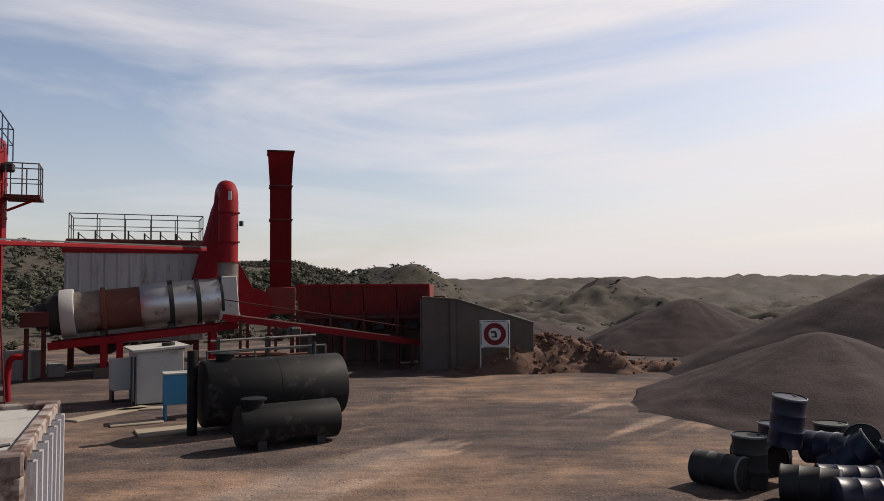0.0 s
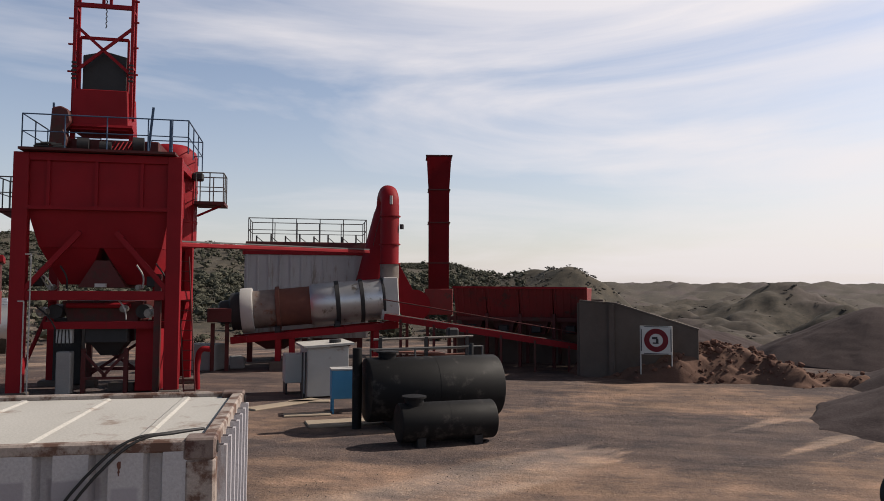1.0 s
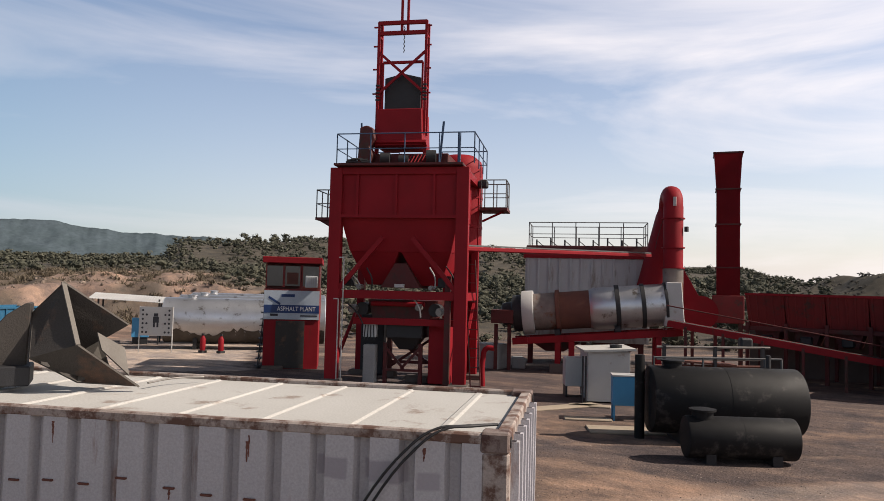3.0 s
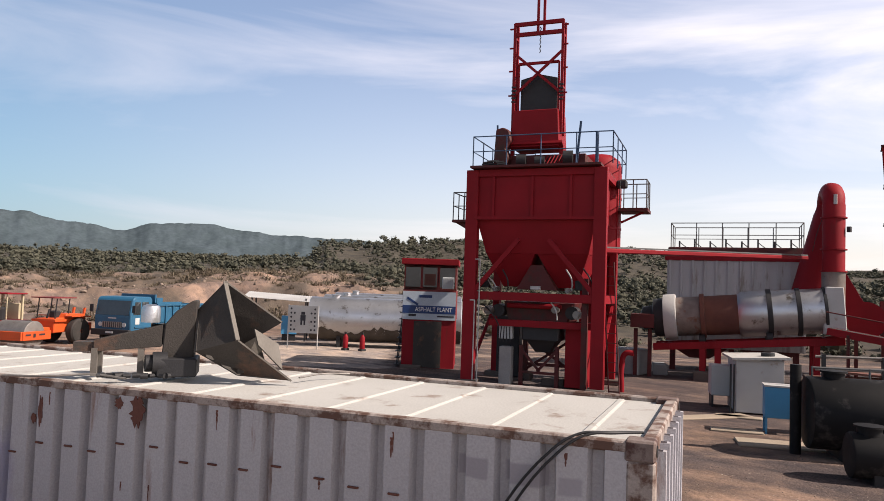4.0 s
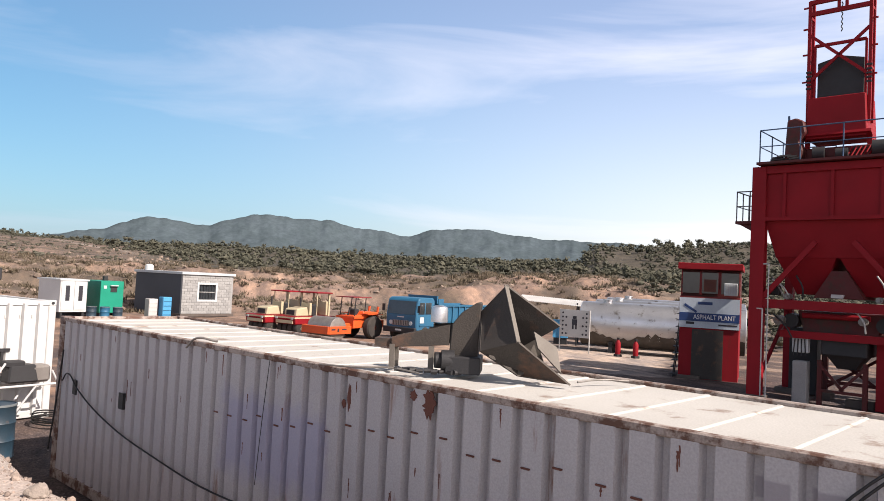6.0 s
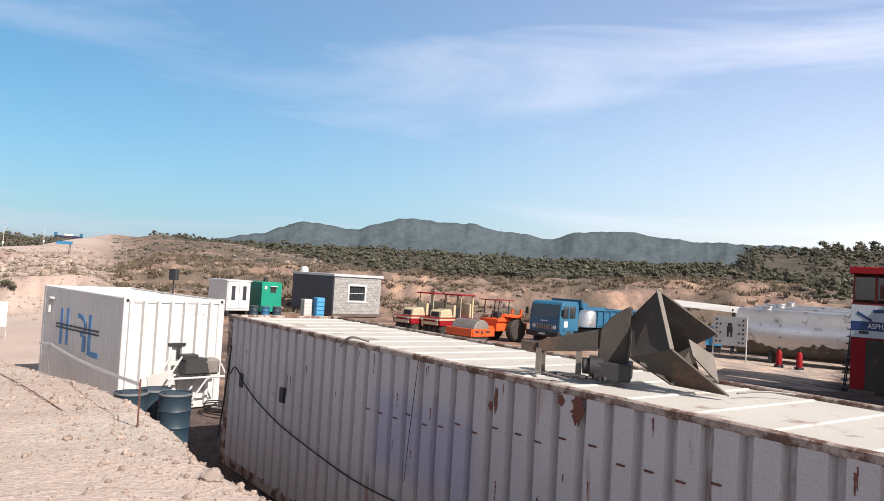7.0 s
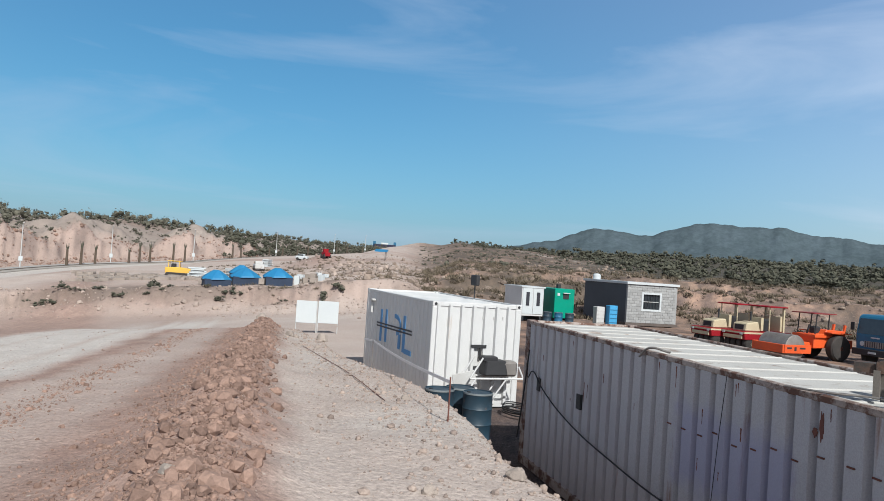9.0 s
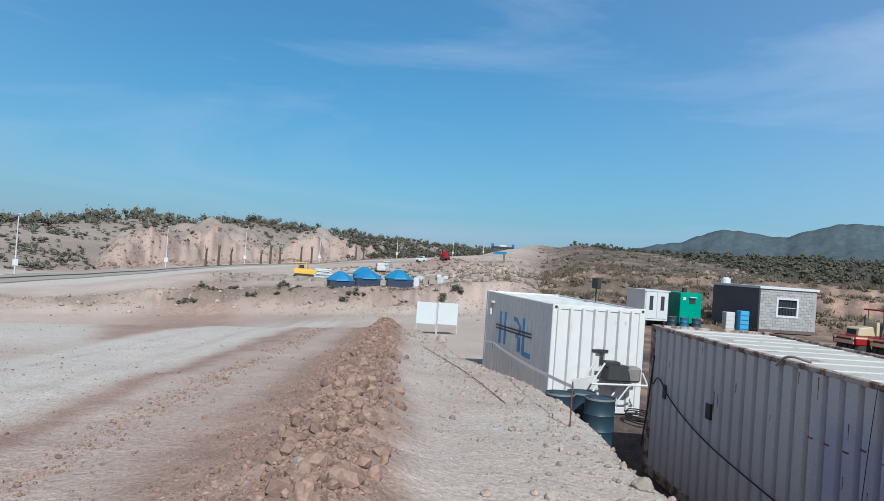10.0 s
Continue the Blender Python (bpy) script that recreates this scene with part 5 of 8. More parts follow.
part("coiled_cable", bm, M["dark"], tower)
for x in (-0.93, 0.93):
    for y in (-0.75, -0.35):
        bar("mast_post", (MX + x, MY + y, 9.4), (MX + x, MY + y, 13.75), 0.1, 0.1)
    for z in (10.95, 11.9, 12.8, 13.55):
        bar("mast_pin", (MX + x * 1.22, MY - 0.75, z), (MX + x * 0.95, MY - 0.75, z), 0.06, 0.05)
    for z in (11.2, 13.2):
        bar("mast_side", (MX + x, MY - 0.75, z), (MX + x, MY - 0.35, z), 0.08, 0.08)
    for k in range(5):
        bar("roller_bracket", (MX + x * 1.07, MY - 0.8, 10.7 + 0.14 * k), (MX + x * 0.9, MY - 0.8, 10.7 + 0.14 * k), 0.06, 0.06, "dark")
for z in (13.7, 13.3):
    bar("mast_head", (MX - 0.95, MY - 0.75, z), (MX + 0.95, MY - 0.75, z), 0.12, 0.14)
for x in (-0.1, 0.14):
    bar("head_post", (MX + 0.05 + x, MY - 0.7, 13.3), (MX + 0.05 + x, MY - 0.7, 15.0), 0.09, 0.09)
bar("mast_cross", (MX - 0.9, MY - 0.76, 12.55), (MX + 0.9, MY - 0.76, 10.95), 0.06, 0.1)
bar("mast_cross", (MX + 0.9, MY - 0.76, 12.55), (MX - 0.9, MY - 0.76, 10.95), 0.06, 0.1)
sk = bmesh.new()
prism(sk, [(-0.72, 10.25), (0.72, 10.25), (0.72, 11.62), (0.0, 11.8), (-0.72, 11.62)], "y", -0.5, 0.1)
o = part("skip_bucket", sk, M["dark"], tower, "black steel skip bucket", bevel=0.02)
o.location = (MX, MY, 0)
bar("skip_frame", (MX - 0.78, MY - 0.6, 12.2), (MX + 0.78, MY - 0.6, 12.2), 0.08, 0.1)
for x in (-0.78, 0.78):
    bar("skip_frame", (MX + x, MY - 0.6, 10.25), (MX + x, MY - 0.6, 12.2), 0.07, 0.07)
for i in range(12):
    bm = bmesh.new()
    z = 12.55 + i * 0.085
    rod(bm, (MX + 0.05 + (0.02 if i % 2 else -0.02), MY - 0.7, z), (MX + 0.05 - (0.02 if i % 2 else -0.02), MY - 0.7, z + 0.08), 0.018, seg=6)
    part("chain_link", bm, M["dark"], tower)
# filler silo behind and its balconies
bm = bmesh.new()
rings(bm, [(0.2, 4.6), (0.95, 5.1), (0.95, 6.0), (0.97, 6.02), (0.97, 6.1), (0.95, 6.12), (0.95, 7.2), (0.97, 7.22), (0.97, 7.3), (0.95, 7.32), (0.95, 8.45), (0.88, 8.75), (0.6, 8.98), (0.2, 9.05)], 36, pose(1.6, 3.9, 0))
part("filler_silo", bm, M["red"], tower, "round red silo with domed top", smooth=True)
plate("balcony_floor", (3.1, 3.7, 6.75), (1.1, 1.3, 0.12), "red_dark")
bar("balcony_arm", (2.6, 3.6, 6.3), (3.45, 3.6, 6.7), 0.08)
railing(tower, [(2.6, 3.1, 6.8), (3.6, 3.1, 6.8), (3.6, 4.3, 6.8), (2.6, 4.3, 6.8)], 1.1, "railgrey", every=0.55)
plate("valve_box", (2.65, 3.3, 7.75), (0.4, 0.35, 0.3), "dark", bevel=0.05)
plate("balcony_floor", (-2.95, 1.5, 6.1), (0.95, 1.3, 0.1), "red_dark")
bm = bmesh.new()
prism(bm, [(-3.4, 6.08), (-2.45, 6.08), (-2.45, 5.75), (-2.9, 5.8)], "y", 1.0, 1.1)
part("balcony_bracket", bm, M["red_dark"], tower)
railing(tower, [(-2.5, 0.9, 6.15), (-3.4, 0.9, 6.15), (-3.4, 2.1, 6.15), (-2.5, 2.1, 6.15)], 1.05, "railgrey", every=0.6)


# ---- control cabin ----
CBN = pose(*pol(31.6, 45.5), 0.0, 0, 0, 42) @ Matrix.Diagonal((0.8, 1, 1, 1))
cabin = thing("control_cabin", CBN, "two-storey red control cabin with printed banner and roller door", "cabin")
plate("lower_wall", (0, 1.3, 1.05), (2.85, 2.4, 2.1), "red", cabin, bevel=0.015)
plate("plinth", (-0.9, 0.0, 0.08), (1.1, 0.3, 0.16), "concrete", cabin, bevel=0.02)
door = plate("roller_door", (-0.05, 0.085, 1.05), (1.5, 0.05, 2.0), "chute", cabin, "dull grey-brown roller door")
plate("upper_wall", (0, 1.3, 2.75), (2.9, 2.45, 1.3), "red_dusty", cabin, bevel=0.01)
bn = plate("banner", (0, 0.055, 2.72), (2.88, 0.02, 1.22), "bannerpale", cabin, "pale printed banner with a dark blue strip")
plate("banner_strip", (0, 0.04, 2.55), (2.88, 0.02, 0.34), "bannerblue", bn)
lettering("banner_words", "ASPHALT PLANT", 0.27, pose(0.25, 0.028, 2.55, 90, 0, 0), M["letters"], bn)
plate("banner_bars", (-0.2, 0.04, 3.12), (0.7, 0.015, 0.12), "bannerblue", bn, "small unreadable line")
bar("banner_shape", (-1.2, 0.04, 3.05), (-0.6, 0.04, 2.75), 0.015, 0.1, "bannerblue", bn)
plate("banner_shape", (0.9, 0.042, 2.27), (0.9, 0.012, 0.06), "ink", bn)
plate("banner_shape", (-0.9, 0.042, 2.3), (0.4, 0.012, 0.1), "ink", bn)
for i, (x, w) in enumerate(((-0.92, 0.85), (0.0, 0.8), (0.95, 0.85))):
    win = plate("window", (x, 0.1, 3.95), (w, 0.05, 0.85), "glass", cabin, "dark glass pane")
    for s in (-1, 1):
        plate("window_frame", (x + s * (w / 2 + 0.02), 0.08, 3.95), (0.06, 0.08, 0.95), "red_dusty", win)
plate("upper_wall", (0, 1.4, 3.95), (2.85, 2.2, 1.1), "red_dark", cabin)
plate("curtain", (0.0, 0.065, 3.85), (0.6, 0.01, 0.5), "rust", cabin, "reddish blind behind the glass")
ac = plate("air_conditioner", (1.0, -0.1, 3.72), (0.62, 0.32, 0.5), "board", cabin, "white window air conditioner", bevel=0.02)
for i in range(5):
    plate("grille_slat", (0.78 + 0.11 * i, -0.27, 3.72), (0.03, 0.02, 0.38), "grey", ac)
plate("cabin_roof", (0, 1.2, 4.62), (3.1, 2.8, 0.26), "red", cabin, bevel=0.02)
for k in range(2):
    bm = bmesh.new()
    rod(bm, (-1.7 - 0.5 * k * 0, 0.2 + 0.6 * k, 0), (-1.5, 1.6 + 0.6 * k, 3.3), 0.03)
    part("stair_rail", bm, M["dark"], cabin)
for i in range(12):
    f = (i + 0.5) / 12
    plate("stair_tread", (-1.7 + 0.2 * f, 0.5 + 1.4 * f, 3.3 * f), (0.3, 0.7, 0.03), "dark", cabin)


# ---- dryer drum, bag filter, duct and chimney ----
DA, DB = Vector((-15.5, 29.75, 2.57)), Vector((-9.35, 32.35, 3.15))
dr = thing("dryer_drum", Matrix.Identity(4), "inclined rotary dryer drum with riding rings on a red frame", "dryer")
DM = along(DA, DB)
DL = (DB - DA).length


def turned(name, prof, mat, parent, label="", seg=40):
    bm = bmesh.new()
    rings(bm, prof, seg, DM)
    return part(name, bm, M[mat], parent, label, smooth=True)


turned("burner_head", [(0.3, -1.0), (0.5, -0.9), (0.55, -0.5), (0.8, -0.42), (0.85, 0.0)], "dark", dr)
turned("inlet_ring", [(0.82, -0.02), (0.98, 0.0), (0.99, 0.1), (0.99, 0.45), (0.98, 0.5), (0.84, 0.52)], "grey", dr, "broad pale grey ring")
turned("shell", [(0.83, 0.5), (0.84, 1.5)], "drumgrey", dr, "heat-worn grey-brown shell")
turned("riding_ring", [(0.84, 1.48), (0.95, 1.5), (0.95, 1.66), (0.84, 1.68)], "rust", dr)
turned("shell", [(0.835, 1.66), (0.845, 3.0)], "rust", dr, "rust-red bare shell")
turned("cladding", [(0.84, 2.98), (0.95, 3.15), (0.95, 4.1)], "silver", dr, "shiny aluminium cladding")
turned("riding_ring", [(0.9, 4.08), (1.0, 4.1), (1.0, 4.28), (0.9, 4.3)], "dark", dr)
turned("cladding", [(0.93, 4.28), (0.93, 5.2)], "silver", dr, "shiny aluminium cladding")
turned("riding_ring", [(0.9, 5.18), (0.99, 5.2), (0.99, 5.36), (0.9, 5.38)], "dark", dr)
turned("cladding", [(0.93, 5.36), (0.93, 6.2)], "silver", dr, "shiny aluminium cladding")
turned("end_seal", [(0.92, 6.18), (0.98, 6.2), (0.98, 6.3), (0.7, 6.34)], "dark", dr)
ex = (DB - DA).normalized()
ey = Vector((-ex.y, ex.x, 0)).normalized()


def dpt(s, off, z):
    p = DA + ex * s + ey * off
    return Vector((p.x, p.y, p.z + z))


for off in (-0.75, 0.75):
    bm = bmesh.new()
    beam(bm, dpt(-0.4, off, -1.22), dpt(6.9, off, -1.22), 0.16, 0.3)
    part("frame_beam", bm, M["red"], dr, bevel=0.01)
for s in (0.2, 1.75, 2.05, 4.6, 6.3):
    bm = bmesh.new()
    beam(bm, dpt(s, -0.9, -1.2), dpt(s, 0.9, -1.2), 0.16, 0.18)
    part("frame_cross", bm, M["red"], dr)
for s in (1.6, 2.2, 5.9):
    for off in (-0.7, 0.7):
        p = dpt(s, off, -1.35)
        bm = bmesh.new()
        box(bm, (p.x, p.y, p.z / 2), (0.24, 0.24, p.z), rz=23)
        part("frame_leg", bm, M["red"], dr)
        bm = bmesh.new()
        box(bm, (p.x, p.y, 0.2), (0.7, 0.7, 0.42), rz=23)
        part("footing", bm, M["concrete"], dr, bevel=0.03)
for s in (1.58, 4.19):
    for off in (-0.55, 0.55):
        p = dpt(s, off, -0.98)
        bm = bmesh.new()
        rod(bm, p - ex * 0.12, p + ex * 0.12, 0.2, seg=16)
        part("trunnion_roller", bm, M["dark"], dr, smooth=True)
# discharge hood and chute towards the tower
hood = thing("drum_hood", Matrix.Identity(4), "pale steel end hood between drum and duct", "hood")
bm = bmesh.new()
c = dpt(6.55, 0, 0)
v = box(bm, (c.x, c.y, c.z), (0.85, 1.7, 1.9), rz=23)
for q in v:
    if q.co.z > c.z:
        q.co.x = c.x + (q.co.x - c.x) * 0.75
        q.co.y = c.y + (q.co.y - c.y) * 0.8
part("hood_shell", bm, M["grey"], hood, bevel=0.03)
lb = thing("burner_box", pose(*pol(33.2, 29.6), 0, 0, 0, 23), "red burner housing with a cable conduit", "burner")
plate("housing", (0.3, 0, 2.4), (1.0, 0.8, 0.6), "red_dark", lb, bevel=0.02)
plate("housing_leg", (0.0, 0, 1.0), (0.16, 0.16, 2.1), "red_dark", lb)
plate("housing_leg", (0.6, 0, 1.0), (0.16, 0.16, 2.1), "red_dark", lb)
tagged(on(TW, curve_rod("bent_pipe", [(3.0, 1.6, 0.0), (3.0, 1.6, 1.0), (3.12, 1.6, 1.38), (3.4, 1.6, 1.4)], 0.1, M["red"])), "bright red bent pipe standing by the tower", "pipe")

M["bagpanel"] = material("stained_pale_sheet", rgb(0.52, 0.52, 0.53), rgb(0.38, 0.38, 0.39), rough=0.55, scale=1.5, amount=0.8, stain=rgb(0.25, 0.22, 0.2), stain_at=0.58, stain_scale=2.5, streak=True)
bg = thing("bag_filter", pose(-16.8, 32.4, 0, 0, 0, 22.7), "large pale ribbed bag filter housing with roof walkway", "filter")
LB = 5.98
plate("housing", (LB / 2, 1.4, 3.2), (LB, 2.8, 4.1), "bagpanel", bg, "stained pale sheet-metal housing")
for i in range(12):
    x = 0.12 + i * (LB - 0.24) / 11
    plate("housing_rib", (x, -0.04, 3.2), (0.07, 0.1, 4.1), "bagpanel", bg)
plate("cap_band", (LB / 2, 1.4, 5.32), (LB + 0.2, 3.0, 0.18), "red", bg, bevel=0.01)
bm = bmesh.new()
box(bm, (LB / 2, 1.4, 5.62), (LB + 0.1, 2.9, 0.5), taper=(0.97, 0.9))
part("roof_cap", bm, M["red_dark"], bg, bevel=0.02)
plate("walkway_ledge", (-0.1, 1.2, 5.62), (0.5, 2.4, 0.06), "red_dark", bg)
railing(bg, [(0.15, 0.15, 5.87), (LB - 0.1, 0.15, 5.87), (LB - 0.1, 2.6, 5.87), (0.15, 2.6, 5.87)], 1.15, "railgrey", every=1.1, closed=True)
for i in range(8):
    bm = bmesh.new()
    x = 0.5 + i * 0.7
    rod(bm, (x, 0.7, 5.85), (x, 0.7, 6.2 + 0.1 * (i % 2)), 0.04, seg=8)
    rod(bm, (x, 0.7, 6.15), (x + 0.3, 0.75, 5.9), 0.02, seg=6)
    part("pulse_valve", bm, M["dark"], bg)
for x in (0.3, 2.9, 5.6):
    plate("support_leg", (x, 0.2, 0.6), (0.25, 0.25, 1.3), "red_dark", bg)
for cx in (1.5, 4.5):
    bm = bmesh.new()
    v = box(bm, (cx, 1.4, 0.95), (2.9, 2.6, 0.6))
    for q in v:
        if q.co.z < 0.95:
            q.co.x = cx + (q.co.x - cx) * 0.3
    part("dust_hopper", bm, M["red_dark"], bg)

duct = thing("exhaust_duct", Matrix.Identity(4), "tall red swan-neck duct from drum to filter", "duct")
p0 = Vector((*pol(33.8, 16.35), 0))
inward = Vector((-0.42, 0.9, 0)).normalized()


def duct_ring(c, axis, r, sq=1.0):
    q = Vector(axis).to_track_quat("Z", "Y").to_matrix()
    return [Vector(c) + q @ Vector((r * math.cos(a) * sq, r * math.sin(a), 0)) for a in [2 * math.pi * i / 24 for i in range(24)]]


stations = [((p0 + Vector((0, 0, 3.9))), (0, 0, 1), 0.42), ((p0 + Vector((0, 0, 7.45))), (0, 0, 1), 0.43)]
for k in range(1, 8):
    a = math.pi * k / 8
    c = p0 + inward * (0.75 - 0.75 * math.cos(a)) + Vector((0, 0, 7.45 + 0.62 * math.sin(a)))
    stations.append((c, inward * math.sin(a) + Vector((0, 0, math.cos(a))), 0.43))
stations += [(p0 + inward * 1.55 + Vector((-0.1, 0, 7.2)), (-0.1, 0, -1), 0.45), (p0 + inward * 1.7 + Vector((-0.75, 0, 3.3)), (-0.2, 0, -1), 0.8)]
bm = bmesh.new()
loops = [[bm.verts.new(p) for p in duct_ring(*s)] for s in stations]
for a, b in zip(loops, loops[1:]):
    for i in range(24):
        bm.faces.new((a[i], a[(i + 1) % 24], b[(i + 1) % 24], b[i]))
bmesh.ops.recalc_face_normals(bm, faces=bm.faces)
part("duct_tube", bm, M["red"], duct, smooth=True)
bm = bmesh.new()
rings(bm, [(0.43, 3.0), (0.44, 4.7)], 24, Matrix.Translation(p0))
part("duct_foot", bm, M["drumgrey"], duct, "bare grey lower duct", smooth=True)
for z in (4.7, 5.6, 6.9):
    bm = bmesh.new()
    rings(bm, [(0.43, z), (0.5, z), (0.5, z + 0.05), (0.43, z + 0.05)], 24, Matrix.Translation(p0))
    part("duct_flange", bm, M["red"], duct)
bm = bmesh.new()
box(bm, (p0.x + 0.55, p0.y + 0.1, 6.45), (0.14, 0.2, 0.22))
part("sensor_box", bm, M["dark"], duct)
bm = bmesh.new()
box(bm, (p0.x + 0.17, p0.y - 0.38, 7.65), (0.12, 0.06, 0.4))
part("inspection_plate", bm, M["grey"], duct, "small pale plate")
tagged(curve_rod("guy_wire", [(p0.x - 0.3, p0.y + 0.4, 7.6), (p0.x - 0.75, p0.y + 0.5, 6.5), (p0.x - 1.0, p0.y + 0.6, 5.6)], 0.012, M["cable"], duct), "")

pb = thing("supply_pipe", Matrix.Identity(4), "long red pipe from the tower to the filter", "pipe")
bm = bmesh.new()
beam(bm, (-13.75, 21.9, 4.98), (-10.6, 32.7, 5.3), 0.13, 0.16)
part("pipe_run", bm, M["red"], pb, bevel=0.03)
bm = bmesh.new()
beam(bm, (-13.75, 21.9, 5.1), (-10.6, 32.7, 5.42), 0.06, 0.05)
part("cable_tray", bm, M["railgrey"], pb)

SX, SY = pol(40, 12.5)
stk = thing("chimney", pose(SX, SY, 0, 0, 0, 14), "square red steel chimney with flared top", "chimney")
bm = bmesh.new()
loops = []
for z, w in ((3.0, 1.1), (9.0, 1.12), (10.9, 1.34)):
    loops.append([bm.verts.new((sx * w / 2, sy * w / 2, z)) for sx, sy in ((-1, -1), (1, -1), (1, 1), (-1, 1))])
for a, b in zip(loops, loops[1:]):
    for i in range(4):
        bm.faces.new((a[i], a[(i + 1) % 4], b[(i + 1) % 4], b[i]))
r = bmesh.ops.solidify(bm, geom=list(bm.faces), thickness=0.03)
bmesh.ops.recalc_face_normals(bm, faces=bm.faces)
part("shaft", bm, M["red"], stk)
for z, w in ((5.0, 1.12), (7.2, 1.13), (9.0, 1.14), (10.85, 1.36)):
    for i in range(4):
        bm = bmesh.new()
        a = i * math.pi / 2
        box(bm, (math.cos(a) * w / 2, math.sin(a) * w / 2, z), (0.07, w + 0.1, 0.07), rz=i * 90)
        part("flange", bm, M["red_dark"], stk)
plate("fan_box", (0.0, 0, 2.9), (1.5, 1.4, 1.4), "red_dusty", stk, bevel=0.03)
bm = bmesh.new()
rod(bm, (-1.3, -0.8, 2.7), (-1.3, 0.4, 2.7), 0.85, seg=28)
part("fan_volute", bm, M["red"], stk, smooth=True)
bm = bmesh.new()
prism(bm, [(-2.9, 5.1), (-2.3, 5.2), (-1.1, 3.0), (-1.4, 2.4), (-2.9, 2.4)], "y", -0.4, 0.5)
part("fan_inlet", bm, M["red"], stk, bevel=0.02)
for x, y in ((-0.6, -0.6), (0.6, -0.6), (-0.6, 0.6), (0.6, 0.6), (-1.7, -0.5)):
    plate("leg", (x, y, 1.1), (0.16, 0.16, 2.3), "red_dark", stk)

# ---- cold feed bins and their conveyor ----
fb = thing("cold_feed_bins", pose(-6.75, 33.6, 0, 0, 0, -4.5), "row of flared dusty red aggregate bins", "bins")
for i in range(4):
    x0, x1 = i * 1.55, i * 1.55 + 1.55
    bm = bmesh.new()
    v = box(bm, ((x0 + x1) / 2, 1.2, 2.95), (1.546, 2.4, 1.35))
    for q in v:
        if q.co.z < 2.9:
            q.co.y = 1.2 + (q.co.y - 1.2) * 0.6
            q.co.x = (x0 + x1) / 2 + (q.co.x - (x0 + x1) / 2) * 0.96
    part("bin_body", bm, M["red_dusty"], fb, bevel=0.02)
    for k in range(5):
        xx = x0 + 0.12 + k * 0.32
        bar("bin_rib", (xx, -0.02, 3.6), ((x0 + x1) / 2 + (xx - (x0 + x1) / 2) * 0.96, 0.46, 2.3), 0.06, 0.06, "red_dusty", fb)
    bm = bmesh.new()
    v = box(bm, ((x0 + x1) / 2, 1.2, 1.9), (1.15, 1.25, 0.75), taper=(1, 1))
    for q in v:
        if q.co.z < 1.9:
            q.co.x = (x0 + x1) / 2 + (q.co.x - (x0 + x1) / 2) * 0.6
    part("bin_gate", bm, M["red_dark"], fb)
    plate("gate_motor", ((x0 + x1) / 2, 0.45, 1.75), (0.45, 0.35, 0.35), "dark", fb, bevel=0.05)
    for y in (0.2, 2.2):
        plate("bin_leg", (x0 + 0.05, y, 1.2), (0.14, 0.14, 2.5), "red_dark", fb)
# added wall: its dark face gives the shade below the bins
plate("ramp_wall", (3.1, 2.7, 1.55), (7.2, 0.3, 3.1), "concrete", fb, "dark concrete ramp wall added behind the bins for their shade")
bar("bin_rim", (0.0, 0.0, 3.66), (6.2, 0.0, 3.62), 0.12, 0.1, "red", fb)
bar("lower_beam", (-0.2, 0.3, 2.2), (6.3, 0.3, 2.2), 0.14, 0.18, "red_dark", fb)
cv = thing("belt_conveyor", Matrix.Identity(4), "long inclined red belt conveyor under the bins", "conveyor")
a0, a1 = Vector((-9.2, 30.6, 2.35)), Vector((-0.6, 31.9, 1.05))
for off in (0, 0.75):
    bm = bmesh.new()
    beam(bm, a0 + Vector((0, off, 0)), a1 + Vector((0, off, 0)), 0.08, 0.26)
    part("side_channel", bm, M["red"], cv)
bm = bmesh.new()
beam(bm, a0 + Vector((0, 0.38, 0.12)), a1 + Vector((0, 0.38, 0.12)), 0.66, 0.03)
part("belt", bm, M["rubber"], cv)
for i in range(6):
    f = (i + 0.5) / 6
    p = a0.lerp(a1, f)
    bm = bmesh.new()
    box(bm, (p.x, p.y, p.z / 2), (0.1, 0.1, p.z))
    part("trestle_leg", bm, M["red_dark"], cv)
    bm = bmesh.new()
    rod(bm, p + Vector((0, 0, 0.05)), p + Vector((0, 0.75, 0.05)), 0.05, seg=8)
    part("idler", bm, M["dark"], cv)
bm = bmesh.new()
rod(bm, a0 + Vector((0, -0.1, 0.75)), a1 + Vector((0, -0.1, 0.6)), 0.025)
part("hand_rail", bm, M["red_dark"], cv)

# ---- retaining wall, warning board and heaps ----
rw = thing("retaining_wall", pose(-0.85, 30.45, 0, 0, 0, -5), "stained concrete retaining wall with a sloping end", "wall")
bm = bmesh.new()
prism(bm, [(0, 0), (4.6, 0), (4.6, 1.98), (1.45, 2.98), (0, 3.08)], "y", 0.0, 0.4)
part("wall_face", bm, M["concrete"], rw, bevel=0.02)
bm = bmesh.new()
beam(bm, (0, 0.2, 3.1), (1.45, 0.2, 3.0), 0.46, 0.06)
beam(bm, (1.45, 0.2, 3.0), (4.62, 0.2, 2.0), 0.46, 0.06)
part("coping", bm, M["concrete"], rw, "paler concrete coping")
plate("pilaster", (1.3, -0.05, 1.48), (0.22, 0.14, 2.95), "concrete", rw)
wing = plate("wing_wall", (0.1, 2.4, 1.5), (0.4, 4.6, 3.0), "concrete", rw)

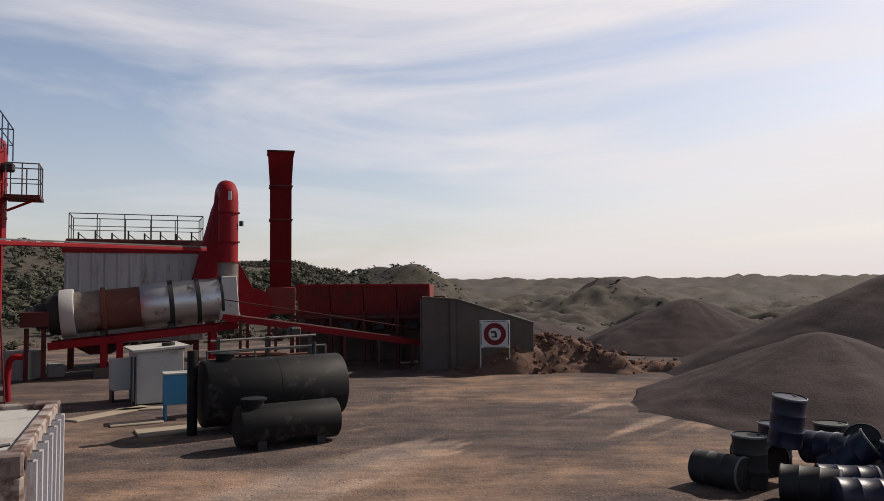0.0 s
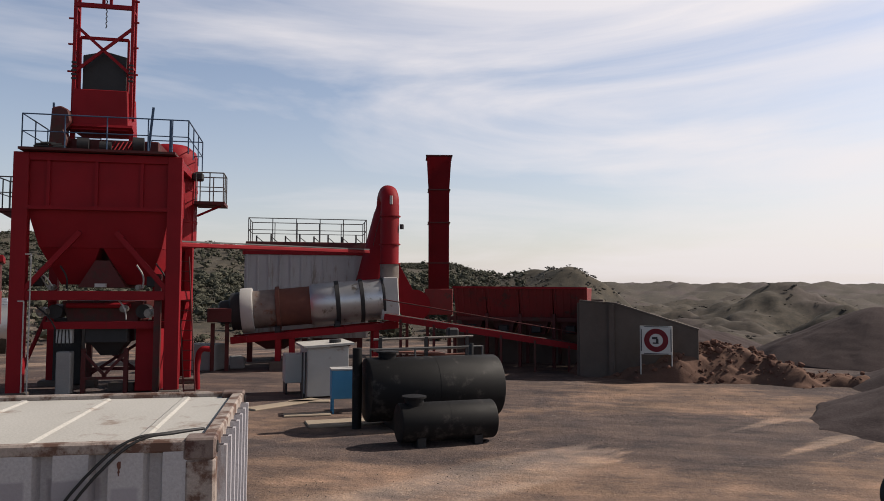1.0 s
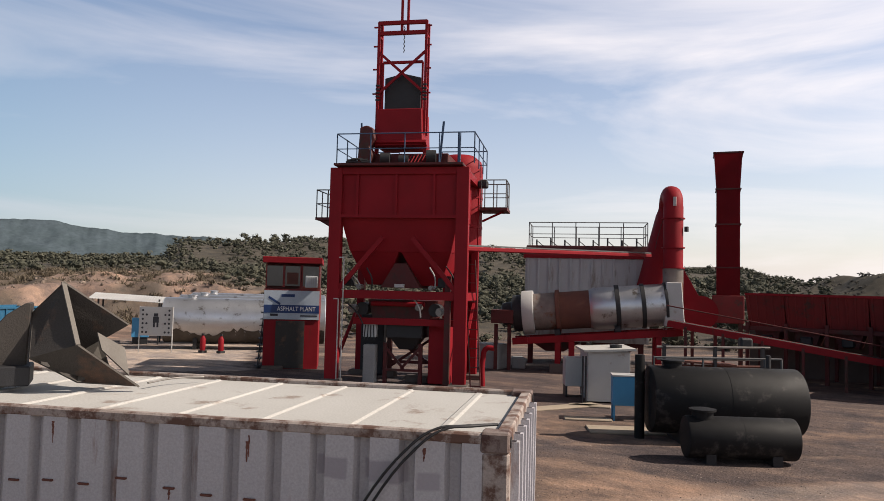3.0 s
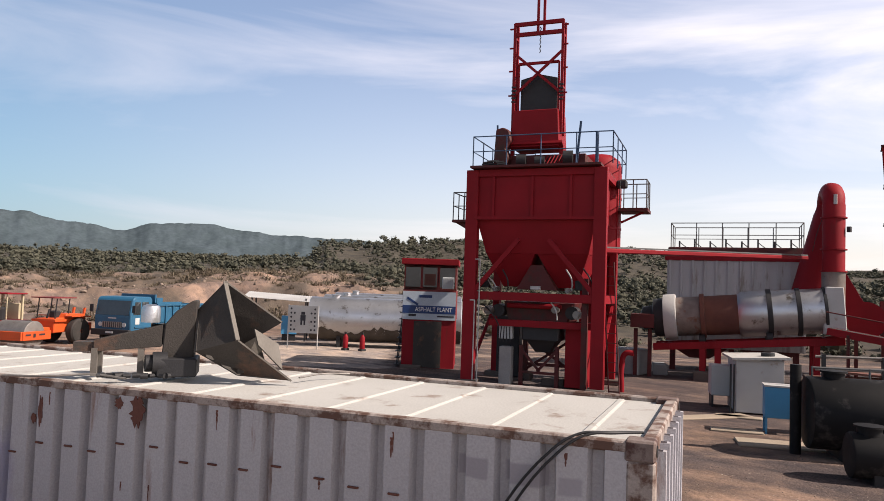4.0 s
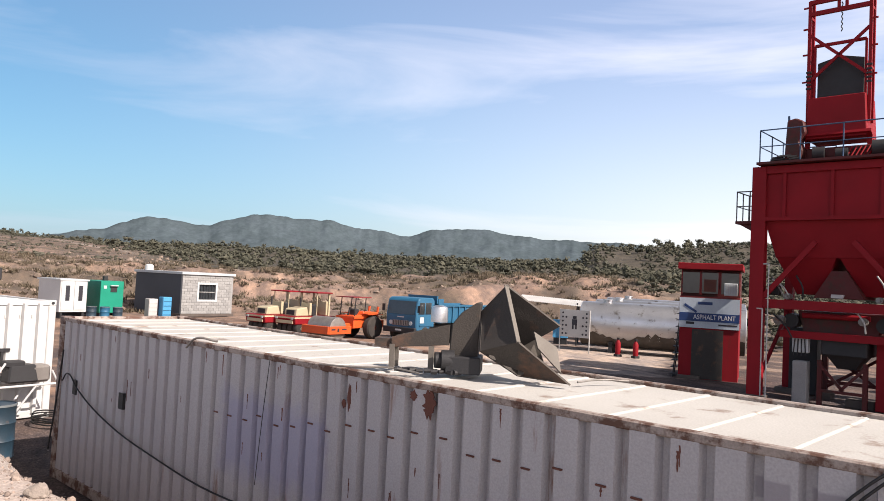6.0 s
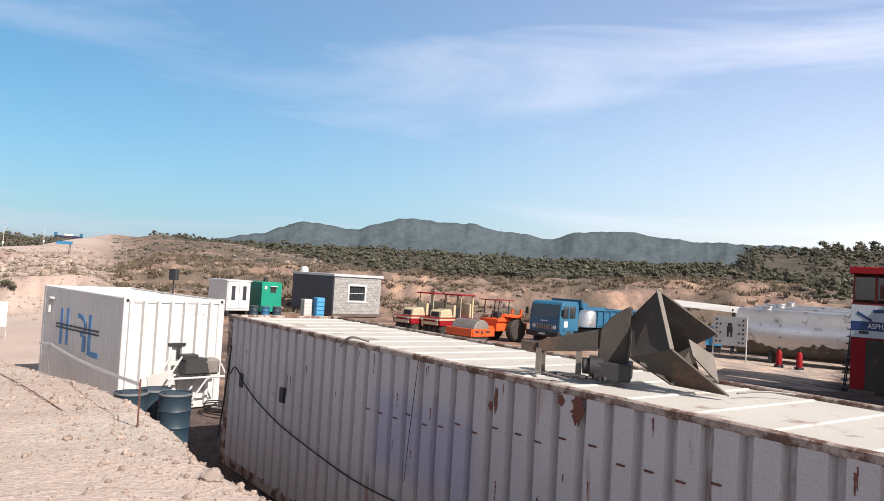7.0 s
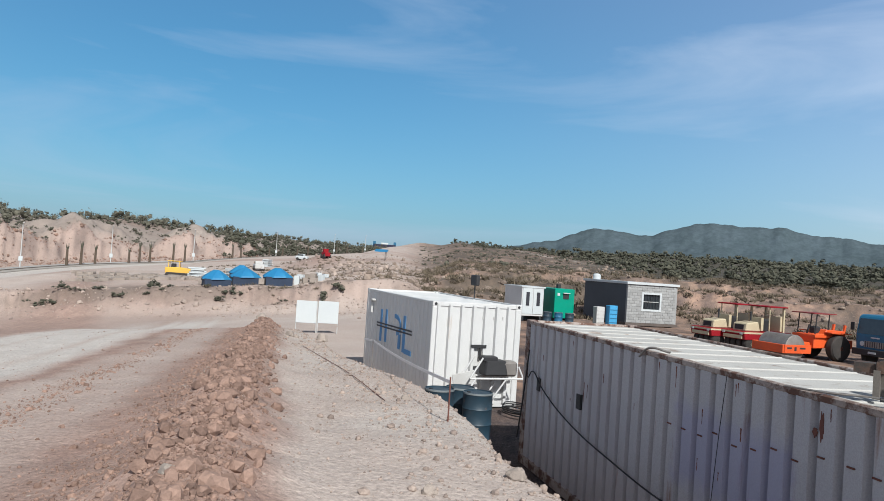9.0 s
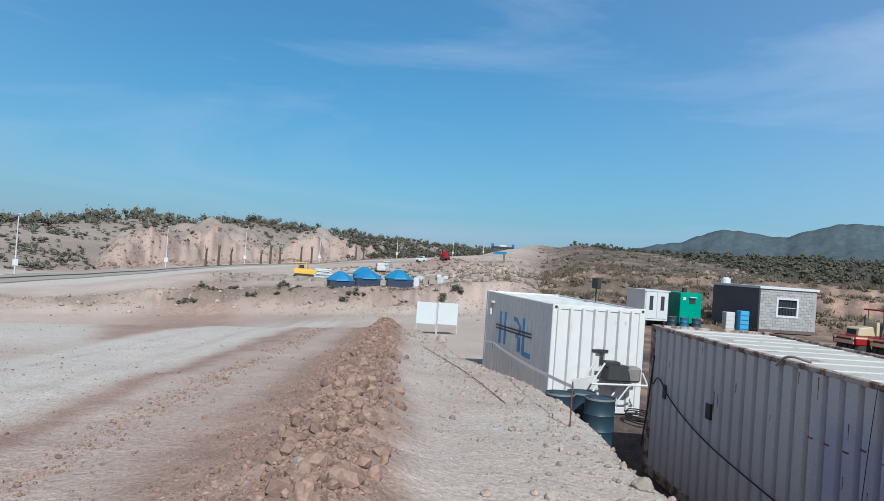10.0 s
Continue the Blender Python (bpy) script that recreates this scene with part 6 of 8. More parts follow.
sg = thing("warning_sign", pose(2.1, 29.5, 0, 0, 0, -4), "square white warning board with a red ring on two posts", "sign")
for x in (-0.58, 0.58):
    bm = bmesh.new()
    rod(bm, (x, 0, -0.1), (x, 0, 2.15), 0.028)
    part("post", bm, M["grey"], sg)
plate("panel", (0, -0.03, 1.6), (1.16, 0.03, 1.1), "board", sg, bevel=0.006)
for i in range(4):
    a = i * math.pi / 2
    bm = bmesh.new()
    box(bm, (math.sin(a) * 0.55, -0.05, 1.6 + math.cos(a) * 0.52), (0.9 if i % 2 == 0 else 0.03, 0.012, 0.03 if i % 2 == 0 else 0.86))
    part("border", bm, M["ink"], sg)
bm = bmesh.new()
for i in range(40):
    a, b = 2 * math.pi * i / 40, 2 * math.pi * (i + 1) / 40
    face(bm, [(0.45 * math.cos(a), -0.052, 1.6 + 0.45 * math.sin(a)), (0.45 * math.cos(b), -0.052, 1.6 + 0.45 * math.sin(b)), (0.25 * math.cos(b), -0.052, 1.6 + 0.25 * math.sin(b)), (0.25 * math.cos(a), -0.052, 1.6 + 0.25 * math.sin(a))])
bmesh.ops.solidify(bm, geom=list(bm.faces), thickness=0.006)
part("red_ring", bm, M["signred"], sg)
for x, z, w, h in ((-0.05, 1.68, 0.2, 0.09), (0.04, 1.58, 0.09, 0.16), (-0.02, 1.49, 0.22, 0.05)):
    plate("emblem", (x, -0.05, z), (w, 0.012, h), "ink", sg)


def heap(name, cx, cy, rx, ry, h, turn, mat, label, seed, lump=0.12, sharp=1.15, n=70):
    """A tipped heap: a cone at its angle of rest with a rounded top and gullies."""
    u = np.linspace(0, 1.05, n)
    a = np.linspace(0, 2 * math.pi, n * 2, endpoint=False)
    U, A = np.meshgrid(u, a, indexing="ij")
    wob = 1 + 0.16 * fbm(np.cos(A) * 3, np.sin(A) * 3, 1.6, 3, seed)
    X, Y = U * np.cos(A) * rx * wob, U * np.sin(A) * ry * wob
    Z = h * np.clip(1 - np.sqrt(U ** 2 + 0.012) * 1.0, -0.2, 1) ** sharp if sharp != 1 else h * (1.0 - np.sqrt(U ** 2 + 0.012))
    Z = np.where(np.isfinite(Z), Z, 0)
    Z = h * (1.03 - np.sqrt(U ** 2 + 0.01)) if sharp == 1 else Z
    Z = Z + lump * fbm(X + seed * 7, Y, 1.3, 4, seed + 1) * (0.4 + U) + lump * 1.5 * fbm(X, Y + seed, 4.0, 2, seed + 2)
    Z[-1] -= 0.6
    c, s = math.cos(radians(turn)), math.sin(radians(turn))
    x, y = cx + X * c - Y * s, cy + X * s + Y * c
    base = land(np.array([cx]), np.array([cy]))[0][0]
    V = np.stack([x, y, base + Z], -1).reshape(-1, 3)
    m = len(a)
    i, j = np.meshgrid(np.arange(n - 1), np.arange(m), indexing="ij")
    F = np.stack([i * m + j, i * m + (j + 1) % m, (i + 1) * m + (j + 1) % m, (i + 1) * m + j], -1).reshape(-1, 4)[:, ::-1]
    ob = mesh_of(name, V, F[:, ::-1], M[mat], smooth=True)
    return tagged(ob, label, "heap", "stockpiles" if mat == "gravel_pile" else "", "stuff")


heap("gravel_heap", *pol(24.5, -27.4), 5.9, 5.0, 2.05, 20, "gravel_pile", "low dark heap of crushed stone in the yard", 71, 0.1, 1)
heap("gravel_heap", *pol(34.0, -34.5), 10.0, 8.0, 4.6, -10, "gravel_pile", "large dark heap of crushed stone", 74, 0.12, 1)
heap("gravel_heap", *pol(43.0, -18.6), 6.4, 5.5, 3.05, 0, "gravel_pile", "conical dark heap of crushed stone", 77, 0.1, 1)
heap("gravel_heap", *pol(62.0, -6.0), 9.0, 9.0, 2.9, 0, "gravel_pile", "dark heap of crushed stone behind the wall", 79, 0.2, 1)
spoil = heap("clay_heap", 4.6, 31.3, 6.5, 2.6, 2.05, -5, "clay", "red-brown heap of spoil against the wall", 81, 0.6, 1)

# ---- bitumen tanks and cabinets ----
def tank(name, m, L, R, mat, label, hatch=True, saddle=0.25):
    """A lying tank along x from 0, resting at z = 0 on saddles."""
    t = thing(name, m, label, "tank")
    bm = bmesh.new()
    c = R + saddle
    q = pose(0, 0, c) @ pose(0, 0, 0, 0, 90, 0)
    rings(bm, [(R * 0.3, -0.02), (R * 0.9, -0.012), (R * 0.975, 0.0), (R, 0.03), (R, L * 0.5), (R * 1.006, L * 0.5), (R * 1.006, L * 0.5 + 0.04), (R, L * 0.5 + 0.04), (R, L - 0.03), (R * 0.975, L), (R * 0.9, L + 0.012), (R * 0.3, L + 0.02)], 40, q)
    part("tank_shell", bm, M[mat], t, smooth=True)
    for x in (L * 0.2, L * 0.8):
        bm = bmesh.new()
        box(bm, (x, 0, saddle * 0.75), (0.2, R * 1.5, saddle * 1.5 + 0.2))
        part("saddle", bm, M["dark"], t)
    if hatch:
        bm = bmesh.new()
        rings(bm, [(0.22, c + R - 0.06), (0.22, c + R + 0.1), (0.28, c + R + 0.11), (0.28, c + R + 0.15), (0.05, c + R + 0.17)], 24, Matrix.Translation((L * 0.16, 0, 0)))
        part("manhole", bm, M[mat], t, smooth=True)
    return t


BT = pose(-5.8, 17.75, 0, 0, 0, 31)
bt = tank("bitumen_tank", BT, 3.5, 0.8, "black", "large black bitumen tank lying on saddles", saddle=0.18)
bm = bmesh.new()
rod(bm, (-0.2, 0.1, 0.0), (-0.2, 0.1, 2.02), 0.12, seg=18)
part("flue", bm, M["black"], bt, smooth=True)
bm = bmesh.new()
rod(bm, (0.2, 0.35, 1.95), (3.3, 0.35, 1.98), 0.025)
for x in (0.2, 1.4, 2.9, 3.3):
    rod(bm, (x, 0.35, 1.6), (x, 0.35, 1.98), 0.025)
part("top_rail", bm, M["railgrey"], bt)
bm = bmesh.new()
rod(bm, (2.9, 0.15, 1.7), (2.9, 0.15, 2.08), 0.06)
part("breather", bm, M["dark"], bt)
plate("tar_stain", (2.35, -0.3, 1.66), (0.55, 0.5, 0.03), "dark", bt, "fresh tar stain", rx=28)
pk = thing("pipe_rack", pose(-6.3, 20.6, 0, 0, 0, 31), "rusty pipe rack with rails behind the bitumen tanks", "pipe rack")
for x in (0.0, 1.4, 2.7):
    plate("rack_post", (x, 0, 1.05), (0.09, 0.09, 2.1), "dark", pk)
for z, y, mat in ((1.72, 0.0, "steel"), (2.05, 0.0, "steel"), (1.5, 0.25, "rust")):
    bm = bmesh.new()
    rod(bm, (-0.2, y, z), (2.9, y, z + 0.05), 0.035, seg=10)
    part("rack_pipe", bm, M[mat], pk, smooth=True)
plate("rack_shelf", (1.2, 0.3, 1.62), (1.6, 0.6, 0.05), "rust", pk, ry=3)
plate("pump", (2.3, 0.2, 2.2), (0.34, 0.3, 0.3), "dark", pk, bevel=0.05)
tank("bitumen_tank", pose(-4.45, 16.0, 0, 0, 0, 31), 2.25, 0.44, "black", "small black tank lying in front of a larger one", saddle=0.07)

bx = thing("metal_cabinet", pose(-7.05, 19.8, 0, 0, 0, 26), "light blue metal cabinet on thin legs", "cabinet")
plate("cabinet_body", (0, 0.3, 0.82), (0.8, 0.6, 0.8), "blue_light", bx, bevel=0.015)
plate("cabinet_top", (0, 0.3, 1.24), (0.84, 0.64, 0.04), "grey", bx)
for x in (-0.36, 0.36):
    for y in (0.04, 0.56):
        plate("leg", (x, y, 0.21), (0.05, 0.05, 0.44), "blue_light", bx)
ws = thing("metal_shed", pose(-8.9, 22.4, 0, 0, 0, 31), "small pale sheet-metal shed with a flat lid", "shed")
plate("shed_wall", (0.3, 0.9, 0.85), (1.35, 1.7, 1.6), "grey", ws, bevel=0.01)
plate("shed_roof", (0.3, 0.9, 1.7), (1.65, 2.1, 0.07), "roofpaint", ws, ry=-3)
bm = bmesh.new()
rod(bm, (0.6, 0.5, 1.74), (0.6, 0.5, 1.85), 0.2, seg=20)
part("roof_cowl", bm, M["dark"], ws)
for x in (-0.55, -0.45):
    bm = bmesh.new()
    rod(bm, (x, -0.1, 0), (x, -0.1, 1.5), 0.03)
    part("pipe", bm, M["dark"], ws)
ws2 = thing("metal_box", pose(-9.9, 22.9, 0, 0, 0, 31), "pale grey equipment box", "box")
plate("box_body", (0, 0.6, 0.85), (0.7, 0.8, 0.95), "grey", ws2, bevel=0.02)
for x in (-0.3, 0.3):
    plate("box_leg", (x, 0.6, 0.2), (0.06, 0.7, 0.42), "dark", ws2)
M["slab"] = material("sandy_slab", rgb(0.4, 0.33, 0.25), rgb(0.3, 0.24, 0.185), rough=0.95, scale=4, amount=0.8, bump=0.3)
# slabs and blocks on the yard
for i, (x, y, sx, sy, rz) in enumerate(((-6.6, 18.35, 1.9, 0.95, 30), (-8.0, 19.3, 1.3, 0.45, 26), (-9.4, 20.9, 2.6, 0.55, 64), (-8.9, 21.6, 1.3, 0.4, 20))):
    o = plate("concrete_slab", (x, y, height(x, y) + 0.02), (sx, sy, 0.06), "slab", None, bevel=0.02, rz=rz)
    tagged(o, "pale dusty slab lying on the ground", "slab")
for i, (x, y, s) in enumerate(((-17.0, 29.4, 1.4), (-15.85, 30.1, 0.6), (-16.5, 31.2, 0.55), (-12.2, 29.5, 0.5))):
    o = plate("concrete_block", (x, y, s * 0.4), (s, s * 0.8, s * 0.8), "block", None, bevel=0.03, rz=20 * i)
    tagged(o, "rough concrete block by the dryer", "block")

# pile of dark drums at the edge of the yard
for i, (d, az, z, rx, rz, paint) in enumerate(((13.9, -18.7, 0.29, 90, 40, "dark"), (13.9, -22.3, 0.0, 0, 10, "dark"), (15.2, -24.0, 0.0, 0, 0, "navy"), (14.6, -24.6, 0.6, 8, 40, "navy"), (14.4, -27.2, 0.25, 52, 60, "navy"),
                                               (13.4, -26.5, 0.29, 90, 75, "navy"), (13.2, -24.2, 0.29, 90, 60, "dark"), (13.6, -29.5, 0.29, 90, 110, "navy"), (15.0, -29.8, 0.3, 50, -40, "dark"), (15.6, -27.5, 0.0, 0, 0, "dark"),
                                               (12.6, -27.6, 0.29, 90, 80, "navy"), (14.2, -31.5, 0.0, 0, 0, "navy"), (15.4, -21.8, 0.29, 90, 20, "dark"), (15.0, -32.0, 0.6, 30, 0, "dark"), (13.0, -30.8, 0.29, 90, 30, "navy"), (14.9, -26.0, 0.55, 85, 30, "navy"))):
    x, y = pol(d, az)
    drum(pose(x, y, z, rx, 0, rz), M[paint], "dark tar-stained steel drum in a tumbled pile", "pile of tar drums")


# ---- silver storage tanks, canopy, instruction board ----
for i, (d, az, saddle) in enumerate(((42.5, 54.6, 0.35), (46.5, 53.6, 0.45), (50.5, 52.8, 0.55))):
    tank("storage_tank", pose(*pol(d, az), 0, 0, 0, 44), 8.6, 1.22, "silver", "long aluminium-clad bitumen storage tank", hatch=True, saddle=saddle)
def cladding_and_shade(t, L, R, c, seed):
    """Dark insulation bared along the tank's lower side, with a ragged upper edge; the underside's shade is painted in
    with it.
    """
    r = random.Random(seed)
    bm = bmesh.new()
    prev = None
    n = 46
    for i in range(n + 1):
        x = 0.05 + (L - 0.1) * i / n
        top = -28 + 9 * math.sin(i * 0.31 + seed) + r.uniform(-6, 6)
        row = [bm.verts.new((x, -(R + 0.012) * math.cos(radians(q)), c + (R + 0.012) * math.sin(radians(q)))) for q in [top + (-88 - top) * k / 6 for k in range(7)]]
        if prev:
            for k in range(6):
                bm.faces.new((prev[k], prev[k + 1], row[k + 1], row[k]))
        prev = row
    part("bared_insulation", bm, M["lagging"], t, "dark lagging where the cladding is torn, underside shade painted in", smooth=True)


M["lagging"] = material("lagging_and_shade", rgb(0.05, 0.042, 0.036), rgb(0.14, 0.12, 0.1), rough=0.9, scale=4, amount=0.7, bump=0.5)
for ob in list(scene.objects):
    if ob.name.startswith("storage_tank"):
        k = 0.35 if ob.name == "storage_tank" else 0.45 if ob.name.endswith("001") else 0.55
        cladding_and_shade(ob, 8.6, 1.22, 1.22 + k, int(k * 20))
can = thing("canopy", pose(*pol(45.5, 57.3), 0, 0, 0, 52), "lean-to canopy of pale corrugated sheet on posts", "canopy")
bm = corrugated(4.2, 2.8, 0.14, 0.014)
o = part("canopy_sheet", bm, M["grey"], can)
o.matrix_basis = pose(-1.9, -0.7, 2.62, 0, 3, 0) @ pose(0, 0, 0, -84, 0, 0)
for x in (-1.4, 1.8):
    for y in (-0.3, 1.7):
        plate("canopy_post", (x, y, 1.3), (0.09, 0.09, 2.6), "dark", can)
plate("blue_locker", (0.8, 0.4, 0.95), (0.9, 0.5, 1.1), "blue_light", can, "blue metal locker")
plate("locker_stand", (0.8, 0.4, 0.2), (0.8, 0.4, 0.42), "dark", can)
ib = thing("instruction_board", pose(*pol(39.6, 55.2), 0, 0, 0, 31), "pale instruction board with dark pictograms on posts", "sign")
for x in (-0.85, 0.85):
    bm = bmesh.new()
    rod(bm, (x, 0, -0.05), (x, 0, 2.35), 0.03)
    part("post", bm, M["grey"], ib)
plate("panel", (0, -0.02, 1.6), (1.64, 0.03, 1.45), "grey", ib)
for x in (-0.68, -0.48, 0.48, 0.68):
    for k in range(6):
        if abs(x) == 0.48 and k % 2:
            continue
        bm = bmesh.new()
        rod(bm, (x, -0.036, 1.05 + k * 0.22), (x, -0.046, 1.05 + k * 0.22), 0.055, seg=12)
        part("pictogram", bm, M["ink"], ib)
for x, z, w, h in ((0, 1.92, 0.22, 0.16), (0, 1.68, 0.3, 0.3), (-0.09, 1.42, 0.1, 0.24), (0.09, 1.42, 0.1, 0.24)):
    plate("pictogram", (x, -0.04, z), (w, 0.012, h), "ink", ib, bevel=0.004)


def extinguisher(x, y):
    t = thing("fire_extinguisher", pose(x, y, height(x, y)), "red fire extinguisher on a stand by the tanks", "extinguisher", "extinguishers by the tanks")
    bm = bmesh.new()
    rings(bm, [(0.13, 0.1), (0.14, 0.14), (0.14, 0.7), (0.08, 0.82), (0.04, 0.88)], 16)
    part("cylinder", bm, M["red"], t, smooth=True)
    plate("valve", (0, 0, 0.93), (0.16, 0.06, 0.1), "dark", t)
    plate("stand", (0, 0, 0.06), (0.3, 0.3, 0.12), "dark", t)


extinguisher(*pol(39.3, 51.9))
extinguisher(*pol(39.0, 50.6))


def wheel(parent, c, r, w, rim="grey", seg=26, name="wheel"):
    """A tyre with tread shoulders and its rim, axle along y."""
    bm = bmesh.new()
    rings(bm, [(r * 0.55, -w / 2), (r * 0.9, -w / 2), (r, -w * 0.32), (r, w * 0.32), (r * 0.9, w / 2), (r * 0.55, w / 2)], seg, Matrix.Translation(c) @ pose(0, 0, 0, 90, 0, 0))
    t = part(name, bm, M["rubber"], parent, smooth=True)
    bm = bmesh.new()
    rings(bm, [(r * 0.18, -w * 0.5), (r * 0.5, -w * 0.42), (r * 0.57, -w * 0.5), (r * 0.57, w * 0.5), (r * 0.5, w * 0.42), (r * 0.18, w * 0.5)], 20, Matrix.Translation(c) @ pose(0, 0, 0, 90, 0, 0))
    part("rim", bm, M[rim], t)
    return t


# ---- tipper truck: nose along +x ----
TR = pose(*pol(40.8, 68.7), 0, 0, 0, -61) @ Matrix.Diagonal((0.95, 0.95, 0.97, 1))
tr = thing("tipper_truck", TR, "blue cab-over tipper truck parked on dry ground", "truck")
bm = bmesh.new()
prism(bm, [(0.0, 0.75), (0.05, 1.55), (-0.12, 2.45), (-0.3, 2.58), (-1.55, 2.6), (-1.7, 2.45), (-1.7, 0.9), (-1.3, 0.9), (-1.25, 0.62), (-0.35, 0.62)], "y", -1.15, 1.15)
cabm = part("cab", bm, M["truck"], tr, bevel=0.05)
bm = bmesh.new()
prism(bm, [(0.045, 1.62), (0.065, 1.62), (-0.085, 2.38), (-0.105, 2.38)], "y", -1.02, 1.02)
part("windscreen", bm, M["glass"], cabm, "dark windscreen")
for s in (-1, 1):
    for x0, x1 in ((-0.15, -0.72), (-0.82, -1.35)):
        bm = bmesh.new()
        prism(bm, [(x0 - (0.0 if x0 < -0.5 else 0.0), 1.65), (x1, 1.65), (x1, 2.32), (x0 - (0.12 if x0 > -0.5 else 0), 2.32)], "y", s * 1.15 - 0.012, s * 1.15 + 0.012)
        part("side_window", bm, M["glass"], cabm, "dark side window")
    plate("door_sticker", (-0.5, s * 1.155, 1.32), (0.34, 0.012, 0.34), "board", cabm, "plain white sticker")
    plate("mirror", (0.05, s * 1.35, 1.95), (0.06, 0.2, 0.4), "dark", cabm)
    bm = bmesh.new()
    rod(bm, (0.0, s * 0.75, 1.12), (0.06, s * 0.75, 1.12), 0.12, seg=16)
    part("headlamp", bm, M["board"], cabm, "round pale headlamp")
plate("grille", (0.04, 0, 1.12), (0.06, 1.2, 0.3), "steel", cabm, "pale metal grille")
for i in range(9):
    plate("grille_bar", (0.075, -0.52 + 0.13 * i, 1.12), (0.02, 0.03, 0.28), "dark", cabm)
plate("badge", (0.055, 0, 1.46), (0.02, 0.5, 0.06), "silver", cabm)
plate("bumper", (0.12, 0, 0.72), (0.22, 2.4, 0.32), "dark", tr, bevel=0.03)
plate("number_bar", (0.24, 0, 0.72), (0.012, 0.45, 0.1), "board", tr)
plate("chassis", (-3.8, 0, 0.85), (6.6, 0.85, 0.25), "dark", tr)
bm = bmesh.new()
for c, s in (((-4.8, 0, 1.18), (5.5, 2.3, 0.1)), ((-2.08, 0, 1.85), (0.08, 2.3, 1.35)), ((-7.5, 0, 1.65), (0.08, 2.3, 1.0)), ((-4.8, 1.12, 1.65), (5.5, 0.06, 1.0)), ((-4.8, -1.12, 1.65), (5.5, 0.06, 1.0))):
    box(bm, c, s)
body = part("tipper_body", bm, M["truck"], tr)
for s in (-1, 1):
    for i in range(9):
        plate("body_rib", (-2.2 - i * 0.65, s * 1.18, 1.65), (0.1, 0.09, 1.0), "truck", body)
    plate("body_rail", (-4.8, s * 1.18, 2.16), (5.55, 0.12, 0.1), "truck", body)
    plate("head_wing", (-2.3, s * 1.12, 2.35), (0.5, 0.08, 0.4), "truck", body)
    for x, r in ((-0.85, 0.48), (-5.0, 0.48), (-6.2, 0.48)):
        wheel(tr, (x, s * 1.0, 0.48), r, 0.32 if x > -1 else 0.5, "rust")
    plate("mudguard", (-0.85, s * 1.05, 1.0), (1.15, 0.3, 0.06), "truck", tr)
plate("head_board", (-1.98, 0, 2.5), (0.1, 2.25, 0.45), "truck", body)


# ---- single-drum roller: drum towards +x ----
RO = pose(*pol(40.6, 74.45), 0, 0, 0, -60) @ Matrix.Diagonal((0.84, 0.84, 0.84, 1))
ro = thing("drum_roller", RO, "orange single-drum road roller with dusty tyres", "roller")
bm = bmesh.new()
rings(bm, [(0.7, -1.05), (0.75, -1.03), (0.75, 1.03), (0.7, 1.05)], 40, pose(0, 0, 0.75) @ pose(0, 0, 0, 90, 0, 0))
part("steel_drum", bm, M["steel"], ro, "worn grey steel roller drum", smooth=True)
for s in (-1, 1):
    plate("drum_frame", (0.0, s * 1.18, 0.68), (2.0, 0.16, 0.5), "orange", ro, bevel=0.02)
    plate("frame_vent", (0.2, s * 1.265, 0.7), (0.16, 0.012, 0.22), "dark", ro)
    plate("frame_mark", (-0.35, s * 1.265, 0.74), (0.42, 0.012, 0.1), "ink", ro)
    plate("frame_mark", (0.65, s * 1.265, 0.74), (0.35, 0.012, 0.1), "ink", ro)
for x in (-1.02, 1.02):
    plate("drum_frame", (x, 0, 0.68), (0.14, 2.4, 0.5), "orange", ro, bevel=0.02)
plate("yoke", (-1.4, 0, 0.8), (0.8, 0.9, 0.5), "orange", ro, bevel=0.03)
bm = bmesh.new()
prism(bm, [(-1.8, 0.7), (-1.8, 1.55), (-2.6, 1.6), (-2.8, 1.85), (-4.3, 1.8), (-4.5, 0.8)], "y", -0.7, 0.7)
part("engine_body", bm, M["orange"], ro, bevel=0.04)
plate("operator_step", (-2.3, 0, 1.45), (1.2, 1.7, 0.14), "orange", ro)
for s in (-1, 1):
    wheel(ro, (-3.4, s * 1.0, 0.78), 0.78, 0.55, "orange", name="tyre")
    bar("fender", (-2.6, s * 0.95, 1.7), (-4.2, s * 0.95, 1.65), 0.55, 0.06, "orange", ro)
for x in (-1.9, -2.9):
    for s in (-0.65, 0.65):
        bar("canopy_post", (x, s, 1.5), (x - 0.1, s, 2.75), 0.05, 0.05, "dark", ro)
plate("canopy", (-2.45, 0, 2.8), (1.8, 1.7, 0.06), "red_dusty", ro, bevel=0.01)
plate("seat", (-2.6, 0, 1.75), (0.5, 0.5, 0.5), "dark", ro, bevel=0.08)
bar("steering_column", (-1.95, 0, 1.5), (-2.15, 0, 2.1), 0.08, 0.08, "dark", ro)
plate("rear_bumper", (-4.75, 0, 1.0), (0.5, 1.3, 0.5), "orange", ro, bevel=0.03)
for s in (-0.4, 0.4):
    bar("lamp_stalk", (-4.5, s, 1.7), (-4.6, s, 2.15), 0.12, 0.12, "orange", ro)


